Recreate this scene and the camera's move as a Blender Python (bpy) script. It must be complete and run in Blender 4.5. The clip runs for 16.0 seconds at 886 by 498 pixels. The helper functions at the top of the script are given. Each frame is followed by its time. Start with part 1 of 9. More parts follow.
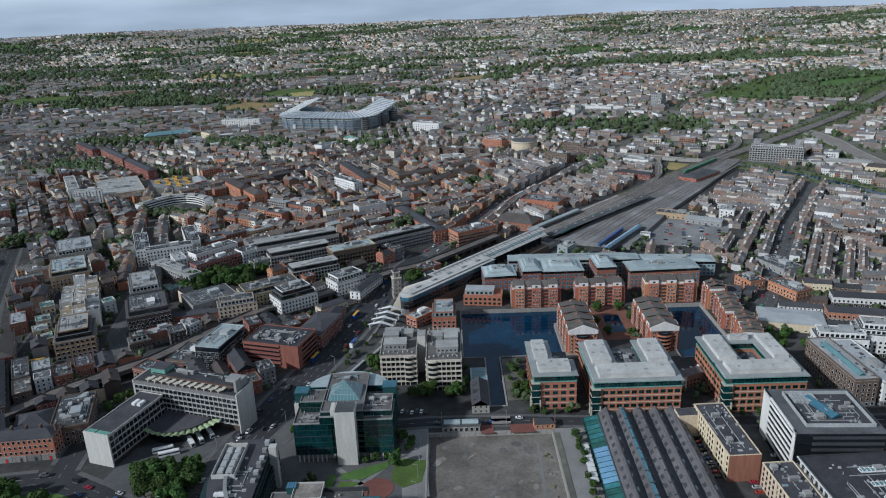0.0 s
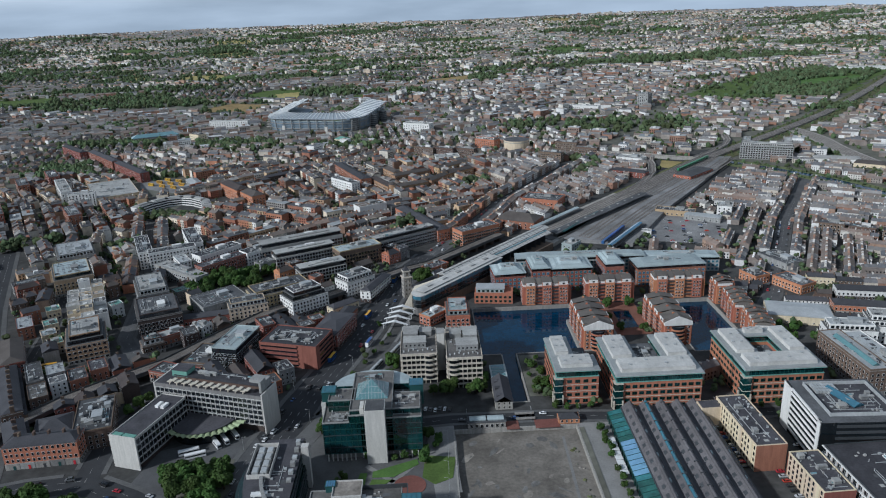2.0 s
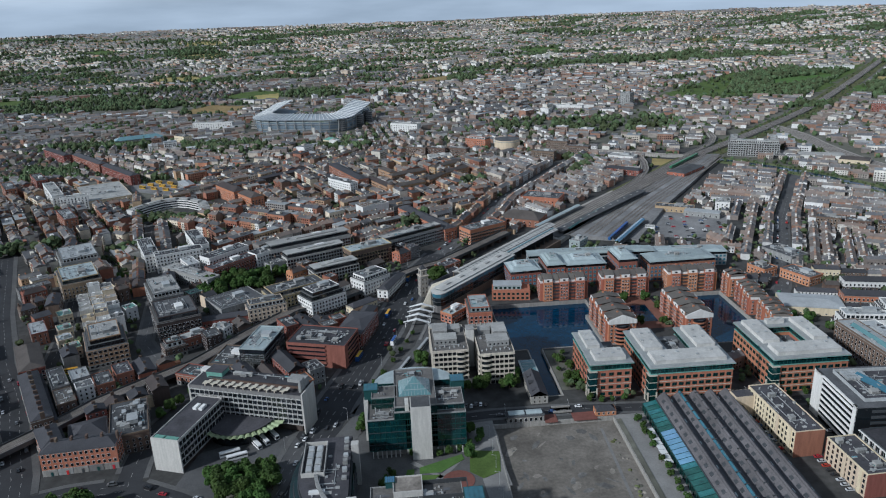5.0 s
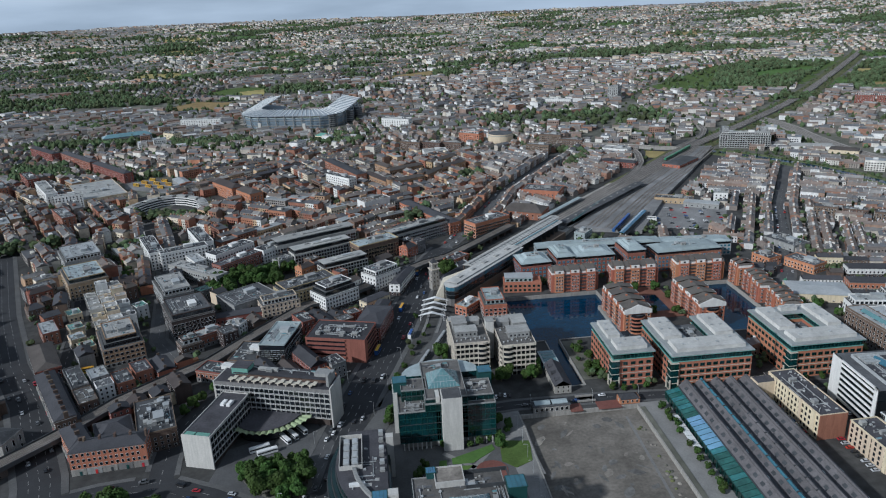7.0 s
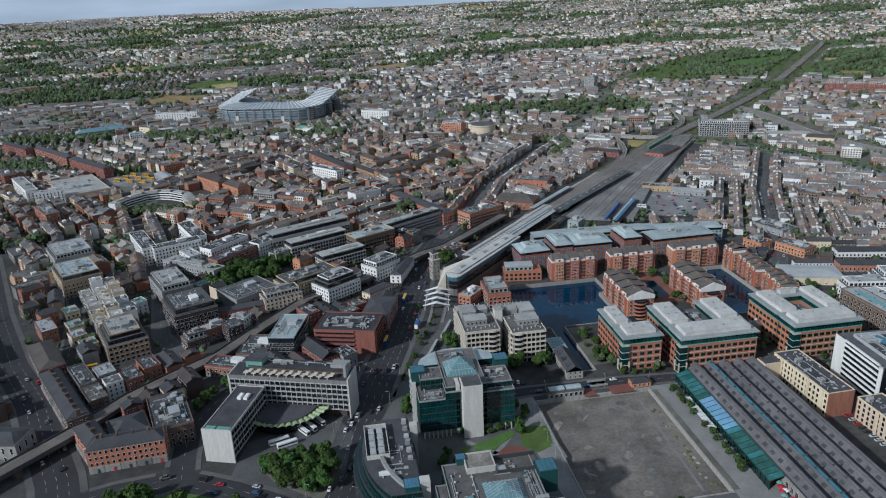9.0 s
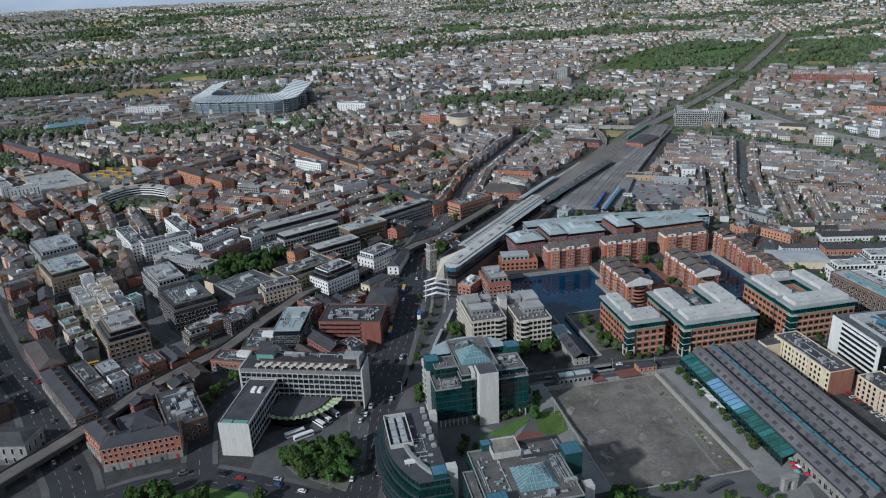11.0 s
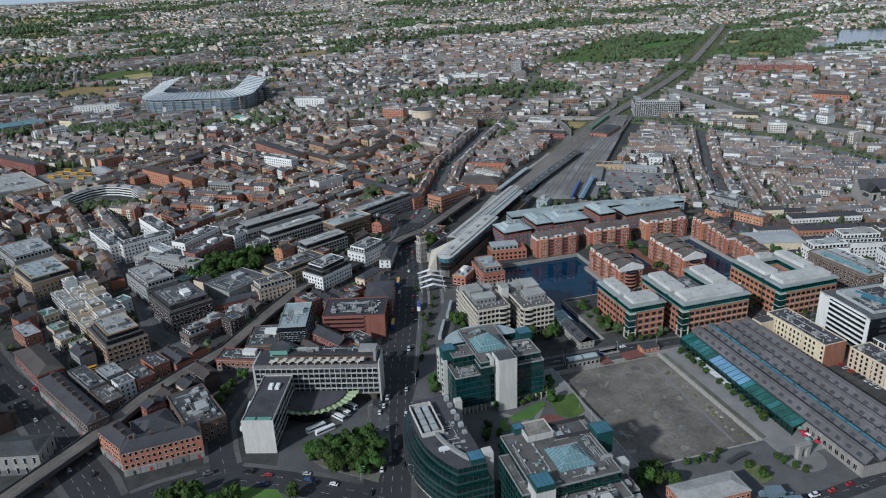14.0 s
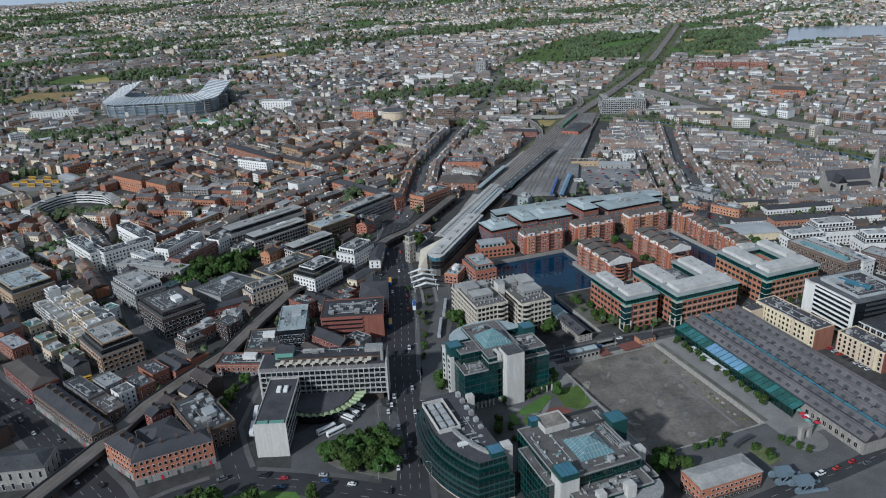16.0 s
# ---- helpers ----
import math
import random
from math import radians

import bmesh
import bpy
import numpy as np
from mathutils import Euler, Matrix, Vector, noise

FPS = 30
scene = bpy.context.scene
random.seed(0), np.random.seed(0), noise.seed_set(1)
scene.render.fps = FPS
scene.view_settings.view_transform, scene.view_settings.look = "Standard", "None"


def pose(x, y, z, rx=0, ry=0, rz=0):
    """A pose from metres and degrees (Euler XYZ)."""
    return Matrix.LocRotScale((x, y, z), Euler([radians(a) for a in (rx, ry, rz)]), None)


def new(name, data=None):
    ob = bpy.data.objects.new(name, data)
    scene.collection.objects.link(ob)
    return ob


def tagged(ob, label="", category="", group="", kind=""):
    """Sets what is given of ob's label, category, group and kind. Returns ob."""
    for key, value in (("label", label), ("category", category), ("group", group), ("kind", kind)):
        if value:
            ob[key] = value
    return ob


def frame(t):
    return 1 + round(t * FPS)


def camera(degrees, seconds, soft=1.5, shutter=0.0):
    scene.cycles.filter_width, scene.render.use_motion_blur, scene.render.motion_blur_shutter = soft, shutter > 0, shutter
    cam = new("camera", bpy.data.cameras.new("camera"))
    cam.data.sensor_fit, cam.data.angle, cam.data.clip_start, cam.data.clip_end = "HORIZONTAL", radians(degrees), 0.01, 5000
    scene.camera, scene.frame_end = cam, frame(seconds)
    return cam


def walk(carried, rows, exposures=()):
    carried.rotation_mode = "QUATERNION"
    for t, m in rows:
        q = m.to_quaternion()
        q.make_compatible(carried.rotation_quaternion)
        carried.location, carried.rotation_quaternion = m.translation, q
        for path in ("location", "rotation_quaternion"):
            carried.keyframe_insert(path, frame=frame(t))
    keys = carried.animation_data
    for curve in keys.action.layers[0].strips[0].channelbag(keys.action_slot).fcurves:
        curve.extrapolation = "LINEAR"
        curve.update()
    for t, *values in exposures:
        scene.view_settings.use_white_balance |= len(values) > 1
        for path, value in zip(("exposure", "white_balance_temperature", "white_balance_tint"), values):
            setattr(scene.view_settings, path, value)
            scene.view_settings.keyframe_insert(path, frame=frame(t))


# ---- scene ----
cam = camera(62.5, 16.0, soft=1.1)
METRES, EYE, TILT, LEAN, TURN = 231.0, 252.0, -19.1, 2.1, 0.0
ROWS = [
    (0.0, 0.0, 0.0, 0.0, 0.0, 0.0, -0.0),
    (0.5, -0.0303, -0.0027, -0.0021, -0.46, 0.02, 0.23),
    (1.0, -0.0609, -0.0053, -0.0039, -0.9, 0.03, 0.36),
    (1.5, -0.0916, -0.0075, -0.0057, -1.32, 0.04, 0.52),
    (2.0, -0.1222, -0.0093, -0.0073, -1.75, 0.06, 0.68),
    (2.5, -0.153, -0.0107, -0.0089, -2.17, 0.08, 0.85),
    (3.0, -0.1837, -0.0119, -0.0104, -2.6, 0.11, 0.98),
    (3.5, -0.2146, -0.0129, -0.0119, -3.03, 0.14, 1.1),
    (4.0, -0.2456, -0.0136, -0.0133, -3.45, 0.14, 1.2),
    (6.5, -0.4023, -0.0126, -0.0188, -5.54, -0.13, 2.07),
    (7.0, -0.4333, -0.012, -0.0195, -5.97, -0.3, 2.27),
    (7.5, -0.4639, -0.0112, -0.0202, -6.43, -0.46, 2.47),
    (8.0, -0.4953, -0.0099, -0.0208, -7.12, -0.64, 2.71),
    (10.5, -0.6527, 0.0015, -0.0225, -10.58, -1.57, 3.8),
    (11.0, -0.6837, 0.0045, -0.0225, -11.34, -1.75, 4.0),
    (11.5, -0.715, 0.0079, -0.0222, -12.12, -1.94, 4.25),
    (12.0, -0.7464, 0.0116, -0.0219, -12.88, -2.11, 4.5),
    (12.5, -0.7774, 0.0157, -0.0214, -13.64, -2.29, 4.75),
    (13.0, -0.8087, 0.02, -0.0209, -14.42, -2.44, 5.01),
    (13.5, -0.8399, 0.0249, -0.0202, -15.19, -2.47, 5.28),
    (14.0, -0.871, 0.03, -0.0194, -15.97, -2.51, 5.55),
    (14.5, -0.9019, 0.0356, -0.0183, -16.73, -2.55, 5.85),
    (15.0, -0.9328, 0.0415, -0.0172, -17.56, -2.6, 6.2),
    (15.5, -0.9639, 0.0476, -0.0162, -18.42, -2.66, 6.54),
    (16.0, -0.9939, 0.0553, -0.0144, -19.43, -2.79, 6.89),
]
walk(cam, [(t, pose(0, 0, EYE, TILT, LEAN, TURN) @ pose(METRES * x, METRES * y, METRES * z, 90 + pitch, roll, yaw)) for t, x, y, z, yaw, pitch, roll in ROWS], [(0.0, -0.09, 5150, 8), (16.0, -0.09, 5150, 8)])

# ---- light ----
SUN_AZ, SUN_EL = radians(240), radians(30)      # compass bearing with +y as north: the low sun stands in the west-south-west
world = bpy.data.worlds.new("sky")
scene.world = world
world.use_nodes = True
wn, wl = world.node_tree.nodes, world.node_tree.links
wn.clear()
sky = wn.new("ShaderNodeTexSky")
sky.sky_type, sky.sun_disc = "NISHITA", False
sky.sun_elevation, sky.sun_rotation = SUN_EL, SUN_AZ
sky.air_density, sky.dust_density, sky.ozone_density = 1.0, 2.5, 1.0
cloud_at = wn.new("ShaderNodeTexCoord")
cloud_map = wn.new("ShaderNodeMapping")
cloud_map.inputs["Scale"].default_value = (2.2, 2.2, 14.0)
cloud_noise = wn.new("ShaderNodeTexNoise")
cloud_noise.inputs["Scale"].default_value, cloud_noise.inputs["Detail"].default_value = 2.0, 6.0
cloud_ramp = wn.new("ShaderNodeValToRGB")
cloud_ramp.color_ramp.elements[0].position, cloud_ramp.color_ramp.elements[0].color = 0.3, (4.6, 5.0, 5.4, 1)
cloud_ramp.color_ramp.elements[1].position, cloud_ramp.color_ramp.elements[1].color = 0.7, (7.4, 7.8, 8.2, 1)
cloud_mix = wn.new("ShaderNodeMixRGB")
cloud_mix.inputs["Fac"].default_value = 0.92
back = wn.new("ShaderNodeBackground")
back.inputs["Strength"].default_value = 0.055
world_out = wn.new("ShaderNodeOutputWorld")
wl.new(cloud_at.outputs["Generated"], cloud_map.inputs["Vector"])
wl.new(cloud_map.outputs["Vector"], cloud_noise.inputs["Vector"])
wl.new(cloud_noise.outputs["Fac"], cloud_ramp.inputs["Fac"])
wl.new(sky.outputs["Color"], cloud_mix.inputs["Color1"])
wl.new(cloud_ramp.outputs["Color"], cloud_mix.inputs["Color2"])
sky_split = wn.new("ShaderNodeSeparateXYZ")
sky_rise = wn.new("ShaderNodeValToRGB")
for k, (at, tone) in enumerate(((0.0, (1.55, 1.55, 1.50)), (0.01, (1.80, 1.76, 1.66)), (0.024, (2.45, 2.27, 2.05)), (0.09, (2.40, 2.22, 2.0)), (0.35, (0.83, 0.83, 0.83)))):
    stop = sky_rise.color_ramp.elements[k] if k < 2 else sky_rise.color_ramp.elements.new(at)
    stop.position, stop.color = at, (*tone, 1)
sky_gain = wn.new("ShaderNodeMixRGB")
sky_gain.blend_type = "MULTIPLY"
sky_gain.inputs["Fac"].default_value = 1.0
wl.new(cloud_at.outputs["Generated"], sky_split.inputs["Vector"])
wl.new(sky_split.outputs["Z"], sky_rise.inputs["Fac"])
wl.new(cloud_mix.outputs["Color"], sky_gain.inputs["Color1"])
wl.new(sky_rise.outputs["Color"], sky_gain.inputs["Color2"])
wl.new(sky_gain.outputs["Color"], back.inputs["Color"])
wl.new(back.outputs["Background"], world_out.inputs["Surface"])
sun = new("sun", bpy.data.lights.new("sun", "SUN"))
sun.data.energy, sun.data.angle, sun.data.color = 4.0, radians(2.5), (1.0, 0.90, 0.76)
SUN_FROM = Vector((math.sin(SUN_AZ) * math.cos(SUN_EL), math.cos(SUN_AZ) * math.cos(SUN_EL), math.sin(SUN_EL)))
sun.rotation_mode = "QUATERNION"
sun.rotation_quaternion = SUN_FROM.to_track_quat("Z", "Y")
sun.location = (0, 0, 400)

# ---- materials ----
MATS = {}


def mat(name, color, rough=0.8, vary=0.12, hue=0.02, grain=3.0, stain=0.25, metal=0.0, island=False, streak=False, bump=0.0, spec=0.5, patch=0.05, big=0.0):
    """A weathered surface: tone by object (or island), broad stains, streaks and fine grain."""
    m = bpy.data.materials.new(name)
    m.use_nodes = True
    nt = m.node_tree
    n, l = nt.nodes, nt.links
    b = n["Principled BSDF"]
    b.inputs["Roughness"].default_value, b.inputs["Metallic"].default_value = rough, metal
    b.inputs["Specular IOR Level"].default_value = spec if rough < 0.7 else min(spec, 0.22)
    tc = n.new("ShaderNodeTexCoord")
    if island:
        rnd = n.new("ShaderNodeNewGeometry").outputs["Random Per Island"]
    else:
        rnd = n.new("ShaderNodeObjectInfo").outputs["Random"]
    hsv = n.new("ShaderNodeHueSaturation")
    hsv.inputs["Color"].default_value = (*color, 1)

    def ranged(src, lo, hi):
        r = n.new("ShaderNodeMapRange")
        r.inputs["To Min"].default_value, r.inputs["To Max"].default_value = lo, hi
        l.new(src, r.inputs["Value"])
        return r.outputs["Result"]

    l.new(ranged(rnd, 0.5 - hue, 0.5 + hue), hsv.inputs["Hue"])
    l.new(ranged(rnd, 1 - vary, 1 + vary), hsv.inputs["Value"])
    last = hsv.outputs["Color"]
    for scale, amount, lengthy in ((patch, stain, streak), (grain, stain * 0.7, False)) + (((0.008, big, False),) if big else ()):
        tex = n.new("ShaderNodeTexNoise")
        tex.inputs["Scale"].default_value, tex.inputs["Detail"].default_value = scale, 5.0
        tex.inputs["Roughness"].default_value = 0.62
        if lengthy:
            mp = n.new("ShaderNodeMapping")
            mp.inputs["Scale"].default_value = (14, 14, 1.5)
            l.new(tc.outputs["Object"], mp.inputs["Vector"])
            l.new(mp.outputs["Vector"], tex.inputs["Vector"])
        else:
            l.new(tc.outputs["Object"], tex.inputs["Vector"])
        mul = n.new("ShaderNodeMixRGB")
        mul.blend_type = "MULTIPLY"
        mul.inputs["Fac"].default_value = 1.0
        l.new(last, mul.inputs["Color1"])
        gr = n.new("ShaderNodeMapRange")
        gr.inputs["From Min"].default_value, gr.inputs["From Max"].default_value = 0.3, 0.7
        gr.inputs["To Min"].default_value, gr.inputs["To Max"].default_value = 1 - amount, 1 + amount * 0.6
        l.new(tex.outputs["Fac"], gr.inputs["Value"])
        l.new(gr.outputs["Result"], mul.inputs["Color2"])
        last = mul.outputs["Color"]
    l.new(last, b.inputs["Base Color"])
    if bump:
        bp = n.new("ShaderNodeBump")
        bp.inputs["Strength"].default_value, bp.inputs["Distance"].default_value = bump, 0.1
        l.new(tex.outputs["Fac"], bp.inputs["Height"])
        l.new(bp.outputs["Normal"], b.inputs["Normal"])
    MATS[name] = m
    return m


def city_mat(name, stops, rough=0.85, grain=0.35, stain=0.3):
    """Tones picked island by island, for joined masses of distant things."""
    m = mat(name, (0.5, 0.5, 0.5), rough, 0, 0, grain, stain, island=True)
    n, l = m.node_tree.nodes, m.node_tree.links
    hsv = [k for k in n if k.type == "HUE_SAT"][0]
    geo = [k for k in n if k.type == "NEW_GEOMETRY"][0]
    ramp = n.new("ShaderNodeValToRGB")
    ramp.color_ramp.interpolation = "CONSTANT"
    e = ramp.color_ramp.elements
    for i, c in enumerate(stops):
        k = e[0] if i == 0 else (e[1] if i == 1 else e.new(i / len(stops)))
        k.position, k.color = i / len(stops), (*c, 1)
    l.new(geo.outputs["Random Per Island"], ramp.inputs["Fac"])
    l.new(ramp.outputs["Color"], hsv.inputs["Color"])
    return m


mat("brick_buff", (0.36, 0.235, 0.14), 0.85, 0.14, 0.012, 2.5, 0.2, streak=True)
mat("grass_rough", (0.125, 0.135, 0.06), 0.95, 0.2, 0.02, 0.4, 0.4, patch=0.05)
mat("brick_red", (0.25, 0.105, 0.075), 0.85, 0.15, 0.012, 2.5, 0.22, streak=True)
mat("brick_orange", (0.40, 0.17, 0.10), 0.85, 0.14, 0.012, 2.5, 0.2, streak=True)
mat("brick_brown", (0.14, 0.10, 0.078), 0.85, 0.2, 0.015, 2.5, 0.25, streak=True)
mat("brick_dark", (0.075, 0.058, 0.052), 0.85, 0.2, 0.015, 2.5, 0.25, streak=True)
mat("stone_beige", (0.52, 0.47, 0.39), 0.8, 0.08, 0.01, 2.0, 0.2, streak=True)
mat("stone_grey", (0.30, 0.285, 0.26), 0.85, 0.12, 0.01, 1.5, 0.28, streak=True)
mat("stone_white", (0.50, 0.485, 0.45), 0.75, 0.06, 0.005, 1.5, 0.16, streak=True)
mat("render_white", (0.68, 0.67, 0.64), 0.75, 0.08, 0.005, 1.5, 0.16, streak=True)
mat("render_cream", (0.60, 0.50, 0.36), 0.8, 0.1, 0.015, 1.5, 0.18, streak=True)
mat("render_yellow", (0.44, 0.34, 0.20), 0.8, 0.1, 0.015, 1.5, 0.18, streak=True)
mat("concrete", (0.28, 0.28, 0.27), 0.85, 0.12, 0.01, 1.2, 0.25, streak=True)
mat("concrete_dark", (0.17, 0.165, 0.16), 0.85, 0.15, 0.01, 1.2, 0.25, streak=True)
mat("slate", (0.062, 0.062, 0.068), 0.78, 0.25, 0.02, 1.6, 0.3)
mat("roof_brown", (0.125, 0.112, 0.10), 0.85, 0.12, 0.01, 1.6, 0.25)
mat("tile_brown", (0.085, 0.072, 0.066), 0.75, 0.25, 0.02, 1.6, 0.3)
mat("felt_dark", (0.07, 0.068, 0.075), 0.85, 0.25, 0.01, 0.8, 0.35, patch=0.08)
mat("felt_grey", (0.10, 0.102, 0.106), 0.9, 0.25, 0.01, 0.8, 0.35, patch=0.08)
mat("membrane", (0.36, 0.355, 0.335), 0.75, 0.12, 0.01, 0.6, 0.25, patch=0.09)
mat("roof_white", (0.50, 0.49, 0.46), 0.75, 0.06, 0.005, 0.6, 0.2, patch=0.09)
mat("eave_grey", (0.33, 0.345, 0.34), 0.55, 0.08, 0.01, 0.8, 0.22, metal=0.2, patch=0.07)
mat("metal_pale", (0.44, 0.452, 0.448), 0.5, 0.1, 0.01, 0.8, 0.2, metal=0.25, patch=0.07)
mat("metal_sage", (0.40, 0.46, 0.46), 0.5, 0.12, 0.01, 0.8, 0.22, metal=0.2, patch=0.07)
mat("stadium_roof", (0.36, 0.40, 0.43), 0.55, 0.08, 0.01, 0.6, 0.2, metal=0.2)
mat("metal_dark", (0.08, 0.085, 0.09), 0.5, 0.15, 0.01, 1.0, 0.2, metal=0.4)
mat("steel_white", (0.72, 0.72, 0.70), 0.5, 0.05, 0.0, 1.0, 0.12)
mat("teal_paint", (0.016, 0.062, 0.058), 0.45, 0.15, 0.02, 1.0, 0.15)
mat("copper_green", (0.16, 0.34, 0.29), 0.6, 0.12, 0.02, 0.8, 0.25)
mat("glass_dark", (0.012, 0.016, 0.02), 0.08, 0.5, 0.03, 0.3, 0.3, spec=0.9)
mat("glass_green", (0.006, 0.034, 0.033), 0.07, 0.4, 0.03, 0.25, 0.6, spec=0.9)
mat("glass_sky", (0.17, 0.33, 0.46), 0.15, 0.15, 0.02, 0.3, 0.25, spec=0.9)
mat("glass_blue", (0.06, 0.165, 0.23), 0.12, 0.2, 0.02, 0.3, 0.25, spec=0.9)
mat("glass_roof", (0.13, 0.24, 0.26), 0.15, 0.15, 0.02, 0.3, 0.2, spec=0.9)
mat("asphalt", (0.047, 0.048, 0.051), 0.9, 0.08, 0.0, 1.2, 0.22, patch=0.06, bump=0.1)
mat("asphalt_old", (0.098, 0.098, 0.099), 0.9, 0.08, 0.0, 1.0, 0.3, patch=0.05, bump=0.1)
mat("paving", (0.115, 0.114, 0.112), 0.9, 0.1, 0.0, 0.9, 0.25, patch=0.07)
mat("paving_pale", (0.22, 0.215, 0.205), 0.9, 0.1, 0.0, 0.9, 0.22, patch=0.07)
mat("paving_red", (0.19, 0.085, 0.065), 0.9, 0.1, 0.01, 0.9, 0.25, patch=0.07)
mat("paint_line", (0.42, 0.41, 0.39), 0.8, 0.1, 0.0, 1.0, 0.3)
mat("ballast", (0.33, 0.305, 0.275), 0.95, 0.1, 0.01, 0.8, 0.35, patch=0.06)
mat("sleeper", (0.17, 0.15, 0.13), 0.9, 0.1, 0.01, 1.5, 0.35)
mat("rail_steel", (0.30, 0.27, 0.25), 0.5, 0.1, 0.0, 2.0, 0.2, metal=0.6)
mat("gravel_basin", (0.192, 0.174, 0.15), 0.95, 0.0, 0.0, 0.5, 0.38, patch=0.045, big=0.45, bump=0.3)
mat("yard_floor", (0.25, 0.245, 0.24), 0.95, 0.05, 0.0, 0.6, 0.35, patch=0.04, big=0.3)
mat("roof_gravel", (0.135, 0.128, 0.12), 0.95, 0.15, 0.0, 0.9, 0.35, patch=0.08)
mat("gravel_pale", (0.275, 0.25, 0.215), 0.95, 0.1, 0.01, 0.5, 0.4, patch=0.1)
mat("gravel_dark", (0.165, 0.16, 0.15), 0.95, 0.1, 0.01, 0.5, 0.4, patch=0.1)
mat("glass_teal", (0.04, 0.15, 0.14), 0.15, 0.35, 0.03, 0.6, 0.4, spec=0.8, patch=0.2)
mat("hall_roof", (0.125, 0.118, 0.122), 0.75, 0.1, 0.01, 0.8, 0.3, patch=0.06, streak=False)
mat("grass", (0.09, 0.145, 0.035), 0.95, 0.15, 0.02, 0.9, 0.3, patch=0.06, bump=0.2)
mat("grass_dry", (0.34, 0.275, 0.11), 0.95, 0.2, 0.02, 0.5, 0.3, patch=0.03)
mat("leaf", (0.05, 0.09, 0.018), 0.75, 0.2, 0.015, 1.2, 0.4, patch=0.25, spec=0.25)
# haze over far trees put into the colour: paler, greyer than near leaves
mat("leaf_far_haze", (0.082, 0.108, 0.052), 0.9, 0.35, 0.03, 0.2, 0.4, island=True, patch=0.03, spec=0.1)
mat("bark", (0.10, 0.075, 0.05), 0.95, 0.2, 0.01, 4.0, 0.3)
mat("garden_floor", (0.15, 0.148, 0.12), 0.95, 0.0, 0.0, 0.1, 0.4, patch=0.015, big=0.25)
mat("city_floor", (0.07, 0.069, 0.066), 0.95, 0.0, 0.0, 0.16, 0.38, patch=0.02, big=0.3)
mat("rubber", (0.02, 0.02, 0.02), 0.8, 0.1, 0.0, 1.0, 0.1)
mat("canopy_lime", (0.30, 0.36, 0.20), 0.55, 0.1, 0.01, 0.8, 0.2)
mat("bus_yellow", (0.62, 0.36, 0.03), 0.4, 0.08, 0.01, 0.8, 0.1)
mat("bus_blue", (0.03, 0.09, 0.28), 0.4, 0.08, 0.01, 0.8, 0.1)
mat("bus_green", (0.05, 0.22, 0.10), 0.4, 0.08, 0.01, 0.8, 0.1)
mat("coach_white", (0.75, 0.75, 0.74), 0.4, 0.05, 0.0, 0.8, 0.1)
mat("awning_red", (0.45, 0.03, 0.04), 0.7, 0.1, 0.01, 0.8, 0.1)
mat("crane_blue", (0.16, 0.21, 0.25), 0.5, 0.1, 0.01, 0.8, 0.2)
for tone, rgb in (("silver", (0.45, 0.46, 0.47)), ("black", (0.02, 0.02, 0.022)), ("white", (0.75, 0.75, 0.74)), ("red", (0.40, 0.03, 0.025)), ("blue", (0.04, 0.09, 0.24)), ("grey", (0.12, 0.125, 0.13))):
    mat("car_" + tone, rgb, 0.3, 0.1, 0.01, 1.0, 0.08)
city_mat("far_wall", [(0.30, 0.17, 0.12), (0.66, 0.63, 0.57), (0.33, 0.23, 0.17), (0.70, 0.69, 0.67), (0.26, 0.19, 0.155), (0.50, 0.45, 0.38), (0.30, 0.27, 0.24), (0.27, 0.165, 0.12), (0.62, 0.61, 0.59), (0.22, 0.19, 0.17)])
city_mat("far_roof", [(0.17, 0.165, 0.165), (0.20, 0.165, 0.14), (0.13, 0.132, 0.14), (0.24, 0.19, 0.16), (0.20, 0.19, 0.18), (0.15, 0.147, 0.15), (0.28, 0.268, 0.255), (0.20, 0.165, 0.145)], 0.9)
# pale suburban render and tile, lightened further to stand in for distance haze
city_mat("suburb_wall_haze", [(0.62, 0.57, 0.48), (0.66, 0.63, 0.56), (0.42, 0.27, 0.19), (0.56, 0.50, 0.40), (0.64, 0.59, 0.50), (0.48, 0.40, 0.31), (0.74, 0.72, 0.67)])
city_mat("suburb_roof_haze", [(0.22, 0.215, 0.21), (0.27, 0.225, 0.195), (0.18, 0.18, 0.185), (0.30, 0.275, 0.25), (0.25, 0.237, 0.225), (0.20, 0.197, 0.197), (0.34, 0.22, 0.155)], 0.9)
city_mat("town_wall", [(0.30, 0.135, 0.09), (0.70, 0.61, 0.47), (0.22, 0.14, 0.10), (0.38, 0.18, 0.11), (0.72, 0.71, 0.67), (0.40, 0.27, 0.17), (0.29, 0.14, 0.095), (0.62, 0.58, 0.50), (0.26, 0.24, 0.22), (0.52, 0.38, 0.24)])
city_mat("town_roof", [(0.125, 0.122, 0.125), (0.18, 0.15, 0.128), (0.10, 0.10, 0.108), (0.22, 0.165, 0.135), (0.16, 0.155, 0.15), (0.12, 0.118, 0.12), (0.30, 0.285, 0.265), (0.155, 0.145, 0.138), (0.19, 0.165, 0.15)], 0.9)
city_mat("town_flat_roof", [(0.10, 0.10, 0.105), (0.16, 0.16, 0.16), (0.07, 0.07, 0.074), (0.32, 0.33, 0.33), (0.13, 0.125, 0.12)], 0.85)
city_mat("shed_roof", [(0.45, 0.46, 0.46), (0.26, 0.28, 0.29), (0.55, 0.54, 0.52), (0.18, 0.19, 0.20), (0.36, 0.36, 0.35)], 0.6)
